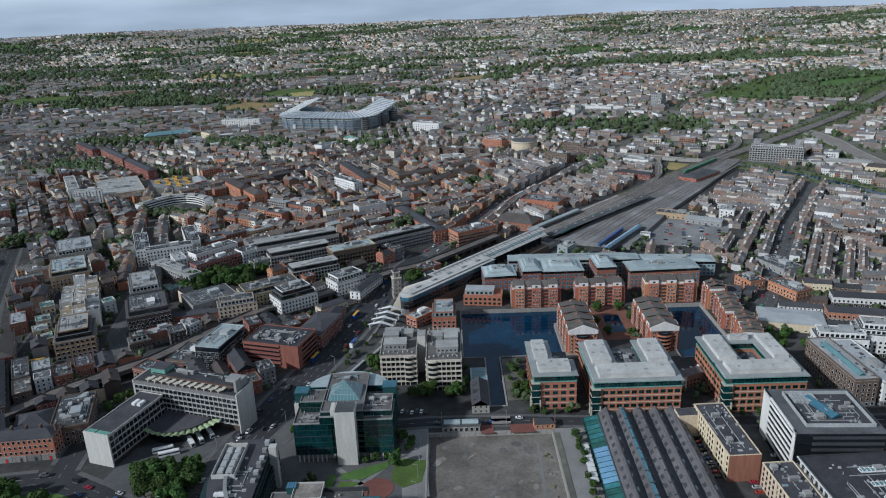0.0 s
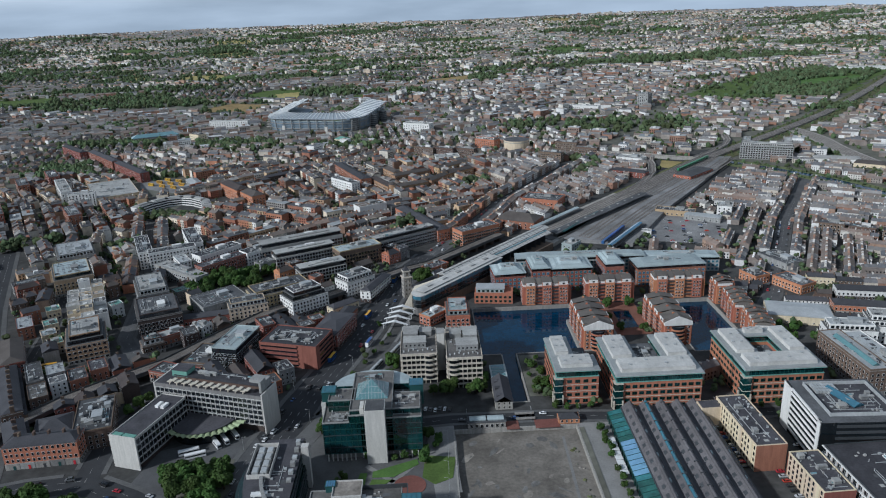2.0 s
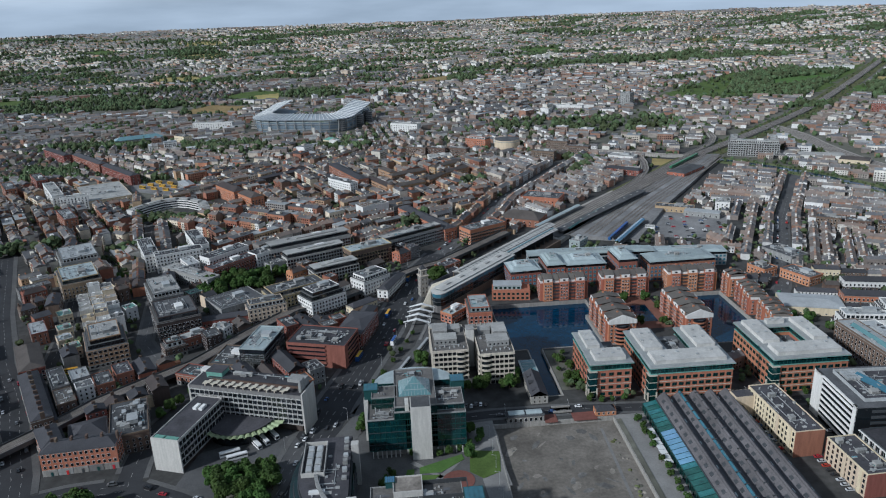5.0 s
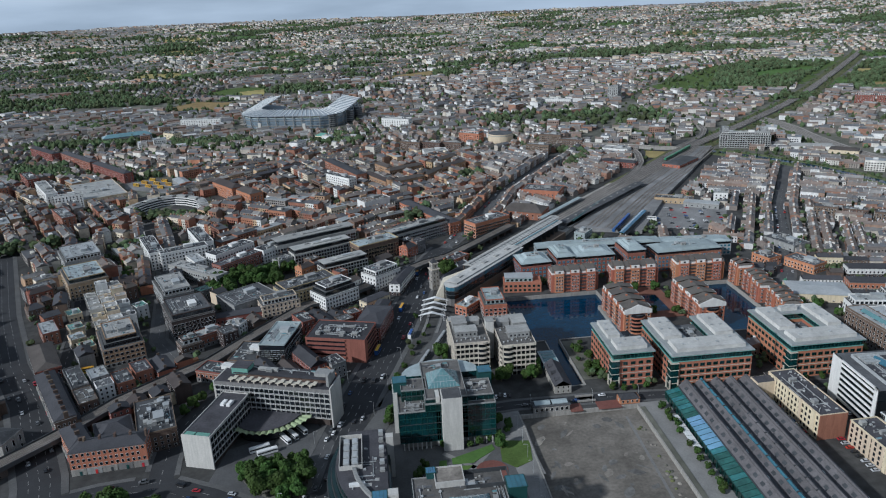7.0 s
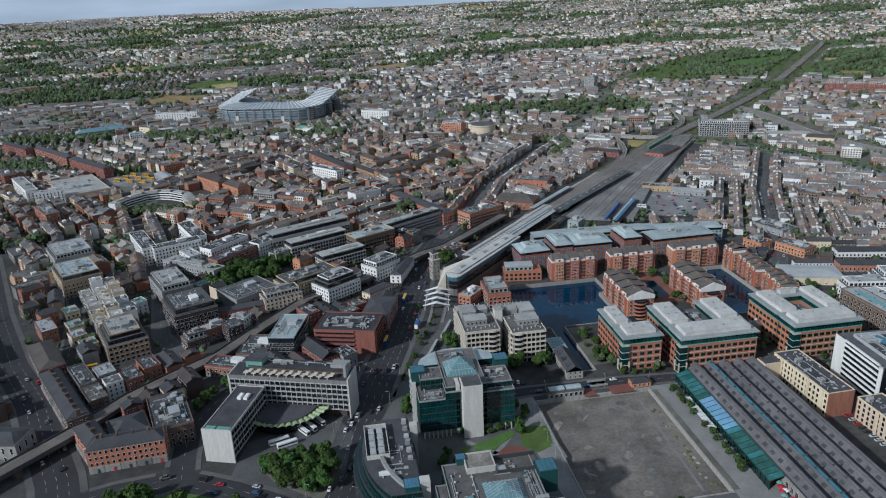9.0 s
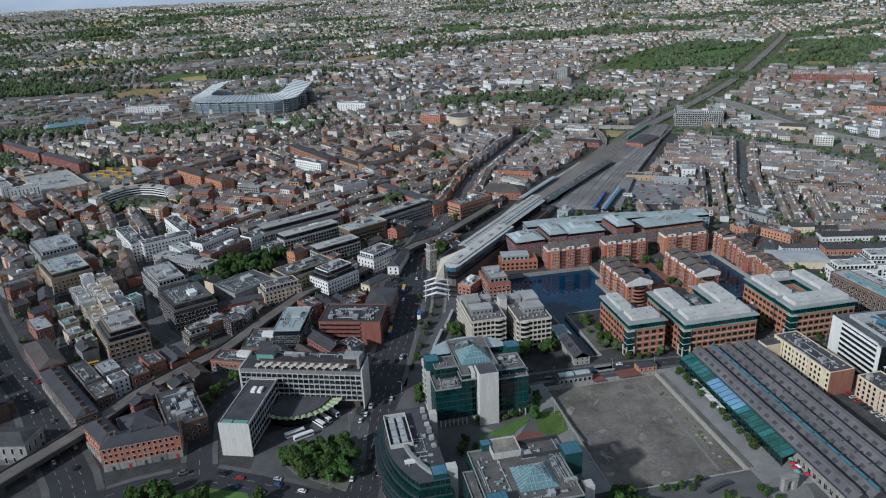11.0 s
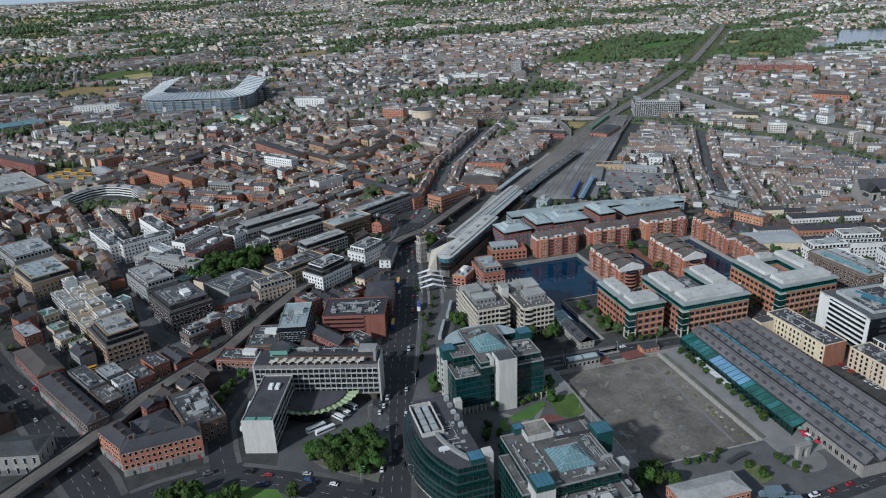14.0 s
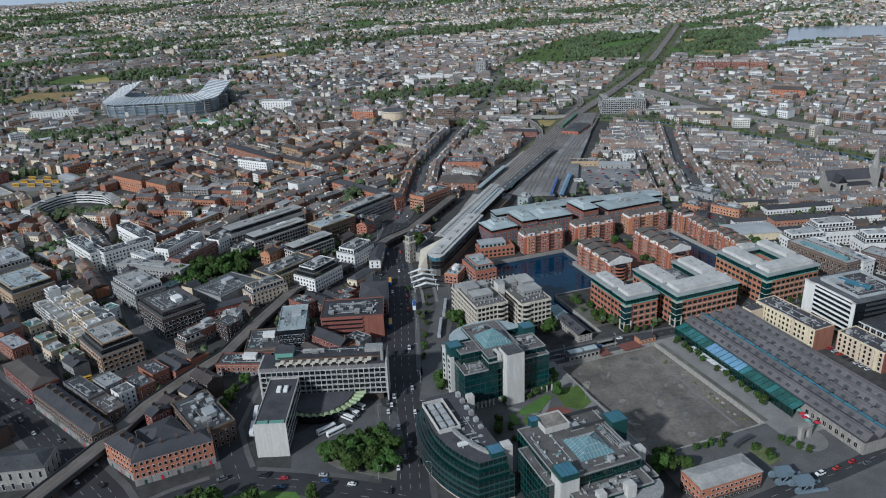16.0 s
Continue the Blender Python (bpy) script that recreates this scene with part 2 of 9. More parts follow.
wm = mat("water", (0.003, 0.03, 0.068), 0.06, 0.0, 0.0, 0.2, 0.3, spec=0.26)
wb = wm.node_tree.nodes.new("ShaderNodeBump")
wt = wm.node_tree.nodes.new("ShaderNodeTexNoise")
wt.inputs["Scale"].default_value, wb.inputs["Strength"].default_value, wb.inputs["Distance"].default_value = 0.7, 0.12, 0.1
wm.node_tree.links.new(wt.outputs["Fac"], wb.inputs["Height"])
wm.node_tree.links.new(wb.outputs["Normal"], wm.node_tree.nodes["Principled BSDF"].inputs["Normal"])
mat("bay_water", (0.21, 0.24, 0.27), 0.2, 0.0, 0.0, 0.02, 0.2, spec=0.6, patch=0.004)

# ---- mesh helpers ----
rng = random.Random(7)


class Shape:
    """Collects faces with material slots; each solid is an island of its own."""

    def __init__(self):
        self.v, self.f, self.m = [], [], []

    def solid(self, pts, faces, m=0):
        o = len(self.v)
        self.v.extend(pts)
        self.f.extend([tuple(i + o for i in q) for q in faces])
        self.m.extend([m] * len(faces))
        return self

    def box(self, x, y, z, w, d, h, m=0, rot=0.0, top=1.0, bottom=True):
        """Standing on z, centred on x, y; top: scale of its upper face."""
        c, s = math.cos(radians(rot)), math.sin(radians(rot))
        pts = []
        for k, zz in ((1.0, z), (top, z + h)):
            for sx, sy in ((-1, -1), (1, -1), (1, 1), (-1, 1)):
                px, py = sx * w / 2 * k, sy * d / 2 * k
                pts.append((x + px * c - py * s, y + px * s + py * c, zz))
        faces = [(0, 1, 5, 4), (1, 2, 6, 5), (2, 3, 7, 6), (3, 0, 4, 7), (4, 5, 6, 7)]
        if bottom:
            faces.append((3, 2, 1, 0))
        return self.solid(pts, faces, m)

    def prism(self, outline, z0, z1, m=0, inset=0.0):
        """Extrudes a plan outline (anticlockwise)."""
        n = len(outline)
        cx, cy = sum(p[0] for p in outline) / n, sum(p[1] for p in outline) / n
        up = [(cx + (p[0] - cx) * (1 - inset), cy + (p[1] - cy) * (1 - inset), z1) for p in outline]
        pts = [(p[0], p[1], z0) for p in outline] + up
        faces = [(i, (i + 1) % n, n + (i + 1) % n, n + i) for i in range(n)] + [tuple(range(n, 2 * n)), tuple(range(n - 1, -1, -1))]
        return self.solid(pts, faces, m)

    def gable(self, x, y, z, w, d, rise, m=0, over=0.4, thick=0.25, rot=0.0, hip=0.0):
        """A pitched roof with its ridge along local x; hip: how far the ridge ends draw in."""
        c, s = math.cos(radians(rot)), math.sin(radians(rot))
        a, b = w / 2 + (0 if hip else 0.15), d / 2 + over
        drop = rise * over / (d / 2)
        loc = [(-a, -b, z - drop), (a, -b, z - drop), (a, b, z - drop), (-a, b, z - drop), (-a + hip, 0, z + rise), (a - hip, 0, z + rise)]
        loc += [(p[0], p[1], p[2] - thick) for p in loc]
        pts = [(x + p[0] * c - p[1] * s, y + p[0] * s + p[1] * c, p[2]) for p in loc]
        faces = [(0, 1, 5, 4), (2, 3, 4, 5), (1, 2, 5), (3, 0, 4), (7, 6, 10, 11), (9, 8, 11, 10), (0, 6, 7, 1), (1, 7, 8, 2), (2, 8, 9, 3), (3, 9, 6, 0), (8, 7, 11), (6, 9, 10)]
        return self.solid(pts, faces, m)

    def ridge(self, x, y, z, w, d, rise, m=0, rot=0.0, hip=0.0):
        """A plain pitched roof of four faces, for houses far off."""
        c, s = math.cos(radians(rot)), math.sin(radians(rot))
        a, b = w / 2 + 0.1, d / 2 + 0.3
        loc = [(-a, -b, z - 0.2), (a, -b, z - 0.2), (a, b, z - 0.2), (-a, b, z - 0.2), (-a + hip, 0, z + rise), (a - hip, 0, z + rise)]
        return self.solid([(x + p[0] * c - p[1] * s, y + p[0] * s + p[1] * c, p[2]) for p in loc], [(0, 1, 5, 4), (2, 3, 4, 5), (1, 2, 5), (3, 0, 4)], m)

    def gable_wall(self, x, y, z, w, d, rise, m=0, rot=0.0):
        """The masonry wedge under a pitched roof."""
        c, s = math.cos(radians(rot)), math.sin(radians(rot))
        loc = [(-w / 2, -d / 2, z), (w / 2, -d / 2, z), (w / 2, d / 2, z), (-w / 2, d / 2, z), (-w / 2, 0, z + rise - 0.3), (w / 2, 0, z + rise - 0.3)]
        pts = [(x + p[0] * c - p[1] * s, y + p[0] * s + p[1] * c, p[2]) for p in loc]
        return self.solid(pts, [(0, 1, 5, 4), (2, 3, 4, 5), (1, 2, 5), (3, 0, 4)], m)

    def bar(self, a, b, t, m=0):
        """A straight bar of square section from a to b."""
        a, b = Vector(a), Vector(b)
        u = (b - a).normalized()
        p = u.cross(Vector((0, 0, 1)))
        p = Vector((1, 0, 0)) if p.length < 1e-3 else p.normalized()
        q = u.cross(p)
        pts = [tuple(k + p * (i * t / 2) + q * (j * t / 2)) for k in (a, b) for i, j in ((-1, -1), (1, -1), (1, 1), (-1, 1))]
        return self.solid(pts, [(0, 1, 5, 4), (1, 2, 6, 5), (2, 3, 7, 6), (3, 0, 4, 7), (4, 5, 6, 7), (3, 2, 1, 0)], m)

    def drum(self, x, y, z, r, h, m=0, n=10, top=1.0):
        out = [(x + r * math.cos(2 * math.pi * i / n), y + r * math.sin(2 * math.pi * i / n)) for i in range(n)]
        return self.prism(out, z, z + h, m, 1 - top)

    def mesh(self, name, *materials):
        me = bpy.data.meshes.new(name)
        me.from_pydata(self.v, [], self.f)
        for k in materials:
            me.materials.append(MATS[k])
        if len(materials) > 1:
            me.polygons.foreach_set("material_index", self.m)
        me.update()
        return me


def part(name, shape, material, parent, label=""):
    """One mesh object under a thing or a part."""
    names = (material,) if isinstance(material, str) else material
    ob = new(name, shape.mesh(name, *names) if isinstance(shape, Shape) else shape)
    ob.parent = parent
    return tagged(ob, label)


def placed(name, me, parent, x, y, z, rz=0.0):
    ob = new(name, me)
    ob.parent = parent
    ob.location, ob.rotation_euler = (x, y, z), (0, 0, radians(rz))
    return ob


def ground_z(x, y):
    r = math.hypot(x + 115, y)
    return 0.0 if r < 1400 else 95.0 * (min(r - 1400, 3500) / 3500) ** 1.7


TAKEN = []          # x, y, half width, half depth, cos, sin of everything that stands


def take(x, y, w, d, rot=0.0):
    TAKEN.append((x, y, w / 2, d / 2, math.cos(radians(rot)), math.sin(radians(rot))))


def thing(name, x, y, rot, label, category, group="", kind="", w=0, d=0, z=None):
    ob = new(name)
    ob.empty_display_size = 0.5
    ob.location, ob.rotation_euler = (x, y, ground_z(x, y) if z is None else z), (0, 0, radians(rot))
    if w:
        take(x, y, w, d, rot)
    return tagged(ob, label, category, group, kind)


def structure(name, shape, material, label=""):
    names = (material,) if isinstance(material, str) else material
    return tagged(new(name, shape.mesh(name, *names)), label, "", "", "structure")


WINDOW = {}


def window_mesh(w, h, frame_mat="steel_white", glass="glass_dark", bars=0):
    """A glazed unit, its face towards -y, hung by the middle of its sill."""
    key = (round(w, 2), round(h, 2), frame_mat, glass, bars)
    if key not in WINDOW:
        s = Shape()
        s.box(0, 0, 0, w, 0.14, h, 0)
        s.box(0, -0.03, 0.09, w - 0.18, 0.14, h - 0.18, 1)
        for i in range(bars):
            s.box(-w / 2 + w * (i + 1) / (bars + 1), -0.05, 0, 0.09, 0.14, h, 0)
        WINDOW[key] = s.mesh("window", frame_mat, glass)
    return WINDOW[key]


SIDES = {"S": (0, -1, 0), "N": (0, 1, 180), "W": (-1, 0, -90), "E": (1, 0, 90)}


def facing(rot, x, y):
    """The sides of a block that look towards the quays, whence the place is seen."""
    out = ""
    for k, (sx, sy, _) in SIDES.items():
        c, s = math.cos(radians(rot)), math.sin(radians(rot))
        nx, ny = sx * c - sy * s, sx * s + sy * c
        if max((px - x) * nx - y * ny for px in (-225, -5)) > 40:
            out += k
    return out


def window_rows(root, w, d, sides, z0, floors, pitch, ww, wh, bay, frame_mat="steel_white", glass="glass_dark"):
    """Windows of a block farther off: one joined row for a storey of a front."""
    for side in sides:
        sx, sy, _ = SIDES[side]
        run = w if sy else d
        n = max(1, int((run - 0.8) / bay))
        far_off = math.hypot(root.location.x + 115, root.location.y) > 560
        s = Shape()
        for f in range(floors):
            for k in range(n):
                at = (k - (n - 1) / 2) * (run - 0.8) / n
                bx, by = (at, sy * d / 2) if sy else (sx * w / 2, at)
                a, b = (ww, 0.16) if sy else (0.16, ww)
                s.box(bx + sx * 0.02, by + sy * 0.02, z0 + f * pitch, a, b, wh, 0, bottom=False)
                s.box(bx + sx * 0.05, by + sy * 0.05, z0 + 0.1 + f * pitch, a - (0.2 if sy else 0), b - (0 if sy else 0.2), wh - 0.2, 1, bottom=False)
            if not far_off or f == floors - 1:
                tagged(part("window_row", s, (frame_mat, glass), root), kind="stuff")
                s = Shape()


def windows(root, w, d, sides, z0, floors, pitch, ww, wh, bay, frame_mat="steel_white", glass="glass_dark", bars=0, name="window", cx=0, cy=0, skip=0.0):
    """Windows in even bays on the faces of a block of w by d."""
    me = window_mesh(ww, wh, frame_mat, glass, bars)
    open_sides = facing(math.degrees(root.rotation_euler.z), root.location.x, root.location.y)
    for side in [k for k in sides if k in open_sides]:
        sx, sy, turn = SIDES[side]
        run = w if sy else d
        n = max(1, int((run - 0.8) / bay))
        for i in range(n):
            at = (i - (n - 1) / 2) * (run - 0.8) / n
            for k in range(floors):
                if skip and rng.random() < skip:
                    continue
                x = cx + (at if sy else sx * (w / 2 + 0.03))
                y = cy + (sy * (d / 2 + 0.03) if sy else at)
                placed(name, me, root, x, y, z0 + k * pitch, turn)


def parapet(s, w, d, z, h=0.9, t=0.35, m=0, cx=0, cy=0):
    s.box(cx, cy - d / 2 + t / 2, z, w, t, h, m)
    s.box(cx, cy + d / 2 - t / 2, z, w, t, h, m)
    s.box(cx - w / 2 + t / 2, cy, z, t, d - 2 * t, h, m)
    s.box(cx + w / 2 - t / 2, cy, z, t, d - 2 * t, h, m)


def roof_clutter(root, w, d, z, n, cx=0, cy=0, seed=0):
    """Felt patches, pipes, hatches, ducts and small vents, too small to pick apart."""
    r = random.Random(seed * 17 + 3)
    s = Shape()
    for i in range(n):
        x, y = cx + r.uniform(-0.44, 0.44) * w, cy + r.uniform(-0.44, 0.44) * d
        k = r.random()
        if k < 0.34:
            s.box(x, y, z, min(r.uniform(1, 5), w * 0.3), min(r.uniform(0.8, 3), d * 0.3), 0.03 + i * 0.0015, r.choice((0, 1, 3)))
        elif k < 0.6:
            s.box(x, y, z, r.uniform(0.5, 1.6), r.uniform(0.5, 1.4), r.uniform(0.3, 1.1), r.choice((1, 2, 2)))
        elif k < 0.8:
            if r.random() < 0.5:
                s.box(cx, y, z + 0.05, w * r.uniform(0.2, 0.8), 0.3, 0.28, 2)
            else:
                s.box(x, cy, z + 0.05, 0.3, d * r.uniform(0.2, 0.8), 0.28, 2)
        else:
            s.box(x, y, z, 0.3, 0.3, r.uniform(0.8, 2.2), 2)
    tagged(part("roof_clutter", s, ("felt_dark", "membrane", "metal_pale", "felt_grey"), root), kind="stuff")


def roof_plant(root, w, d, z, n, cx=0, cy=0, seed=0):
    """Plant housings, cowls and rooflights scattered over a flat roof, each with louvres or a kerb."""
    r = random.Random(seed * 31 + 5)
    if w * d > 60:
        roof_clutter(root, w, d, z, int(min(60, 6 + w * d / 22)), cx, cy, seed)
    for i in range(int(n * 0.75 + 0.5)):
        kind = r.random()
        x, y = cx + r.uniform(-0.38, 0.38) * w, cy + r.uniform(-0.36, 0.36) * d
        s = Shape()
        if kind < 0.45:
            a, b, h = r.uniform(2.2, 5.5), r.uniform(1.8, 3.6), r.uniform(1.2, 2.4)
            s.box(x, y, z, a, b, h, 0)
            s.box(x, y, z + h, a + 0.2, b + 0.2, 0.12, 0)
            for k in range(3):
                s.box(x, y - b / 2 - 0.04, z + 0.25 + k * h * 0.28, a * 0.8, 0.1, 0.16, 1)
            part("plant_housing", s, (r.choice(("metal_pale", "membrane", "concrete")), "metal_dark"), root)
        elif kind < 0.75:
            s.drum(x, y, z, 0.45, 0.9, 0)
            s.drum(x, y, z + 0.9, 0.7, 0.3, 0, top=0.5)
            part("roof_cowl", s, "metal_pale", root)
        else:
            a, b = r.uniform(1.5, 3.5), r.uniform(1.2, 2.0)
            s.box(x, y, z, a, b, 0.4, 0)
            s.gable(x, y, z + 0.4, a * 0.9, b * 0.9, 0.4, 1, 0.0, 0.05)
            part("rooflight", s, ("membrane", "glass_roof"), root)

# ---- ground, basins, roads, rails ----
HOLES = [(6, 88, 482, 566), (22, 32, 414, 482), (163, 207, 472, 566), (-18, 57, 280, 384)]
xs = sorted(set(range(-4300, 5801, 100)) | {h[0] for h in HOLES} | {h[1] for h in HOLES})
ys = sorted(set(range(-1200, 5801, 100)) | {h[2] for h in HOLES} | {h[3] for h in HOLES})
gs = Shape()
gs.v = [(x, y, ground_z(x, y)) for y in ys for x in xs]
for j in range(len(ys) - 1):
    for i in range(len(xs) - 1):
        mx, my = (xs[i] + xs[i + 1]) / 2, (ys[j] + ys[j + 1]) / 2
        if math.hypot(mx + 115, my) < 5780 and not any(h[0] < mx < h[1] and h[2] < my < h[3] for h in HOLES):
            a = j * len(xs) + i
            gs.f.append((a, a + 1, a + 1 + len(xs), a + len(xs)))
            gs.m.append(0)
structure("ground", gs, "city_floor", "grey worn city ground running out to the horizon")

for (x0, x1, y0, y1), depth, floor_mat, label in zip(HOLES, (3.0, 3.0, 3.0, 2.6), ("water", "water", "water", "gravel_basin"), ("dark still water of the inner dock", "dark water of the lock canal", "dark still water beside the apartments", "drained dock basin with worn grey gravel floor")):
    s = Shape().solid([(x0, y0, -depth), (x1, y0, -depth), (x1, y1, -depth), (x0, y1, -depth)], [(0, 1, 2, 3)])
    structure("water" if floor_mat == "water" else "basin_floor", s, floor_mat, label)
    w = Shape()
    t = 0.9
    for ax, ay, bw, bd in (((x0 + x1) / 2, y0 - t / 2, x1 - x0 + 2 * t, t), ((x0 + x1) / 2, y1 + t / 2, x1 - x0 + 2 * t, t), (x0 - t / 2, (y0 + y1) / 2, t, y1 - y0), (x1 + t / 2, (y0 + y1) / 2, t, y1 - y0)):
        if not (floor_mat == "water" and x1 - x0 == 10 and ay > y1) and not (y1 - y0 == 84 and x1 - x0 == 82 and ay < y0):
            w.box(ax, ay, -depth - 1, bw, bd, depth + 1.3)
    if y1 - y0 == 84 and x1 - x0 == 82:
        w.box(14, y0 - t / 2, -4, 16, t, 4.3).box(60, y0 - t / 2, -4, 56, t, 4.3)
    structure("quay_wall", w, "stone_grey", "grey granite quay wall with a coping")

# marks on the drained basin floor
s = Shape()
s.solid([(43.5, 286, -2.55), (45.2, 286, -2.55), (48.2, 376, -2.55), (46.6, 376, -2.55)], [(0, 1, 2, 3)])
structure("basin_stripe", s, "paving_pale", "pale concrete channel across the basin floor")
mr = random.Random(3)
for i in range(46):
    cx, cy, a, b = mr.uniform(-14, 42), mr.uniform(286, 376), mr.uniform(0.8, 7.0), mr.uniform(0.5, 3.0)
    k = mr.randint(7, 11)
    tw = mr.uniform(0, 3)
    pts = []
    for q in range(k):
        e = 2 * math.pi * q / k
        px, py = a * math.cos(e) * mr.uniform(0.6, 1.15), b * math.sin(e) * mr.uniform(0.6, 1.15)
        pts.append((cx + px * math.cos(tw) - py * math.sin(tw), cy + px * math.sin(tw) + py * math.cos(tw), -2.56 + i * 0.0004))
    o = Shape().solid(pts, [tuple(range(k))])
    structure("ground_stain", o, mr.choice(("gravel_pale", "gravel_dark", "gravel_dark", "gravel_pale", "gravel_dark")), "worn patch on the basin floor")


def ribbon(pts, left, right, z, thick=0.1, m=0, s=None, drape=True):
    """A strip along a line, from `left` to `right` metres off it, with sides."""
    s = s or Shape()
    P = [Vector((p[0], p[1])) for p in pts]
    fine = []
    for i in range(len(P) - 1):
        n = max(1, int((P[i + 1] - P[i]).length / 30))
        for k in range(n):
            t = k / n
            p0, p1, p2, p3 = P[max(i - 1, 0)], P[i], P[i + 1], P[min(i + 2, len(P) - 1)]
            fine.append(0.5 * ((2 * p1) + (p2 - p0) * t + (2 * p0 - 5 * p1 + 4 * p2 - p3) * t * t + (3 * p1 - p0 - 3 * p2 + p3) * t ** 3))
    fine.append(P[-1])
    L = []
    for i, p in enumerate(fine):
        u = (fine[min(i + 1, len(fine) - 1)] - fine[max(i - 1, 0)]).normalized()
        nrm = Vector((-u.y, u.x))
        for off in (left, right):
            q = p - nrm * off
            L.append((q.x, q.y, z + ground_z(q.x, q.y)))
    k = len(L)
    L += [(p[0], p[1], p[2] - thick) for p in L]
    faces = []
    for i in range(0, k - 2, 2):
        faces += [(i, i + 1, i + 3, i + 2), (i, i + 2, k + i + 2, k + i), (i + 3, i + 1, k + i + 1, k + i + 3)]
    faces += [(1, 0, k, k + 1), (k - 2, k - 1, 2 * k - 1, 2 * k - 2)]
    s.solid(L, faces, m)
    return s


ROADS, LINES = [], []


def keep_clear(pts, half):
    for a, b in zip(pts, pts[1:]):
        dx, dy = b[0] - a[0], b[1] - a[1]
        ln = math.hypot(dx, dy)
        take((a[0] + b[0]) / 2, (a[1] + b[1]) / 2, ln + half, 2 * half, math.degrees(math.atan2(dy, dx)))


def road(name, pts, width, walk_w=3.0, dashes=1, material="asphalt", label="dark worn asphalt street"):
    ROADS.append(name)
    structure(name, ribbon(pts, -width / 2, width / 2, 0.04 + 0.006 * len(ROADS), 0.2), material, label)
    LINES.append((pts, width, walk_w))
    keep_clear(pts, width / 2 + walk_w)
    if dashes:
        s = Shape()
        for a, b in zip(pts, pts[1:]):
            u = Vector((b[0] - a[0], b[1] - a[1]))
            ln = u.length
            u.normalize()
            v = Vector((-u.y, u.x))
            for lane in range(dashes):
                off = (lane - (dashes - 1) / 2) * width / (dashes + 1)
                for k in range(int(ln / 9)):
                    c = Vector(a[:2]) + u * (k * 9 + 3) + v * off
                    if math.hypot(c.x + 115, c.y) < 1000:
                        s.box(c.x, c.y, 0.05 + 0.006 * len(ROADS), 4.2, 0.16, 0.012, 0, math.degrees(math.atan2(u.y, u.x)), bottom=False)
        if s.f:
            tagged(new("road_marking", s.mesh("road_marking", "paint_line")), "white dashed lane markings on the asphalt", "road marking", "", "stuff")


AMIENS = [(-166, 240), (-150, 306), (-135, 358), (-117, 426), (-94, 499), (-70, 585), (-54, 655), (-29, 707)]
road("road", AMIENS, 25, 3.5, 4, label="broad dark street with lanes and bus traffic")
road("road", [(-29, 707), (15, 783), (65, 895), (142, 1014), (230, 1151)], 13, 3, 1, "asphalt_old")
road("road", [(230, 1151), (333, 1302), (435, 1475), (558, 1709)], 9, 0, 0)
road("road", [(-152, 300), (-176, 318), (-200, 334), (-230, 350), (-262, 346), (-300, 335), (-360, 318)], 17, 3, 2)
road("road", [(-229, 350), (-231, 372), (-232, 401), (-216, 440), (-200, 472)], 14, 3, 1)
road("road", [(-286, 330), (-298, 364), (-314, 397), (-341, 455), (-376, 512), (-425, 610), (-500, 780)], 22, 4, 3)
road("road", [(-250, 496), (-276, 539), (-297, 642), (-335, 769), (-372, 882), (-411, 1007)], 10, 2.5, 1, "asphalt_old")
road("road", [(-335, 502), (-354, 589), (-383, 682), (-418, 801)], 10, 2.5, 1)
road("road", [(-262, 497), (-292, 484), (-322, 490), (-346, 504)], 6, 1.5, 0)
road("road", [(-50, 394), (-20, 397), (40, 396), (94, 391), (140, 389), (226, 386), (320, 380)], 9, 2.5, 1)
road("road", [(226, 386), (228, 460), (238, 530), (264, 567), (331, 692), (367, 760), (433, 865), (500, 970)], 11, 2.5, 1, "asphalt_old")
road("road", [(190, 240), (98, 234), (58, 231), (30, 231), (0, 229), (-60, 224)], 9.5, 2.5, 1)
road("road", [(-83, 600), (-140, 560), (-190, 555)], 8, 2, 0)
road("road", [(-44, 540), (-55, 497), (-74, 462), (-96, 415), (-112, 380)], 11, 2.5, 0, "paving", "grey paved tramway street with rails")
s = Shape()
for off in (-2.9, -1.5, 1.5, 2.9):
    ribbon([(-46, 530), (-55, 497), (-74, 462), (-96, 415), (-108, 388)], off - 0.12, off + 0.12, 0.06, 0.05, 0, s)
for lo, hi in ((-6.6, -4.4), (4.4, 6.6)):
    structure("tram_platform", ribbon([(-52, 562), (-55, 545), (-58, 530), (-63, 512)], lo, hi, 0.42, 0.4), "paving_pale", "pale paved tram platform with kerb")
structure("tram_rail", s, "rail_steel", "steel tram rails set in paving")



def near_road(x, y, own):
    for pts, width, _ in LINES:
        if pts is own:
            continue
        for a, b in zip(pts, pts[1:]):
            dx, dy = b[0] - a[0], b[1] - a[1]
            t = max(0, min(1, ((x - a[0]) * dx + (y - a[1]) * dy) / (dx * dx + dy * dy)))
            if math.hypot(x - a[0] - t * dx, y - a[1] - t * dy) < width / 2 + 1.5:
                return True
    return False


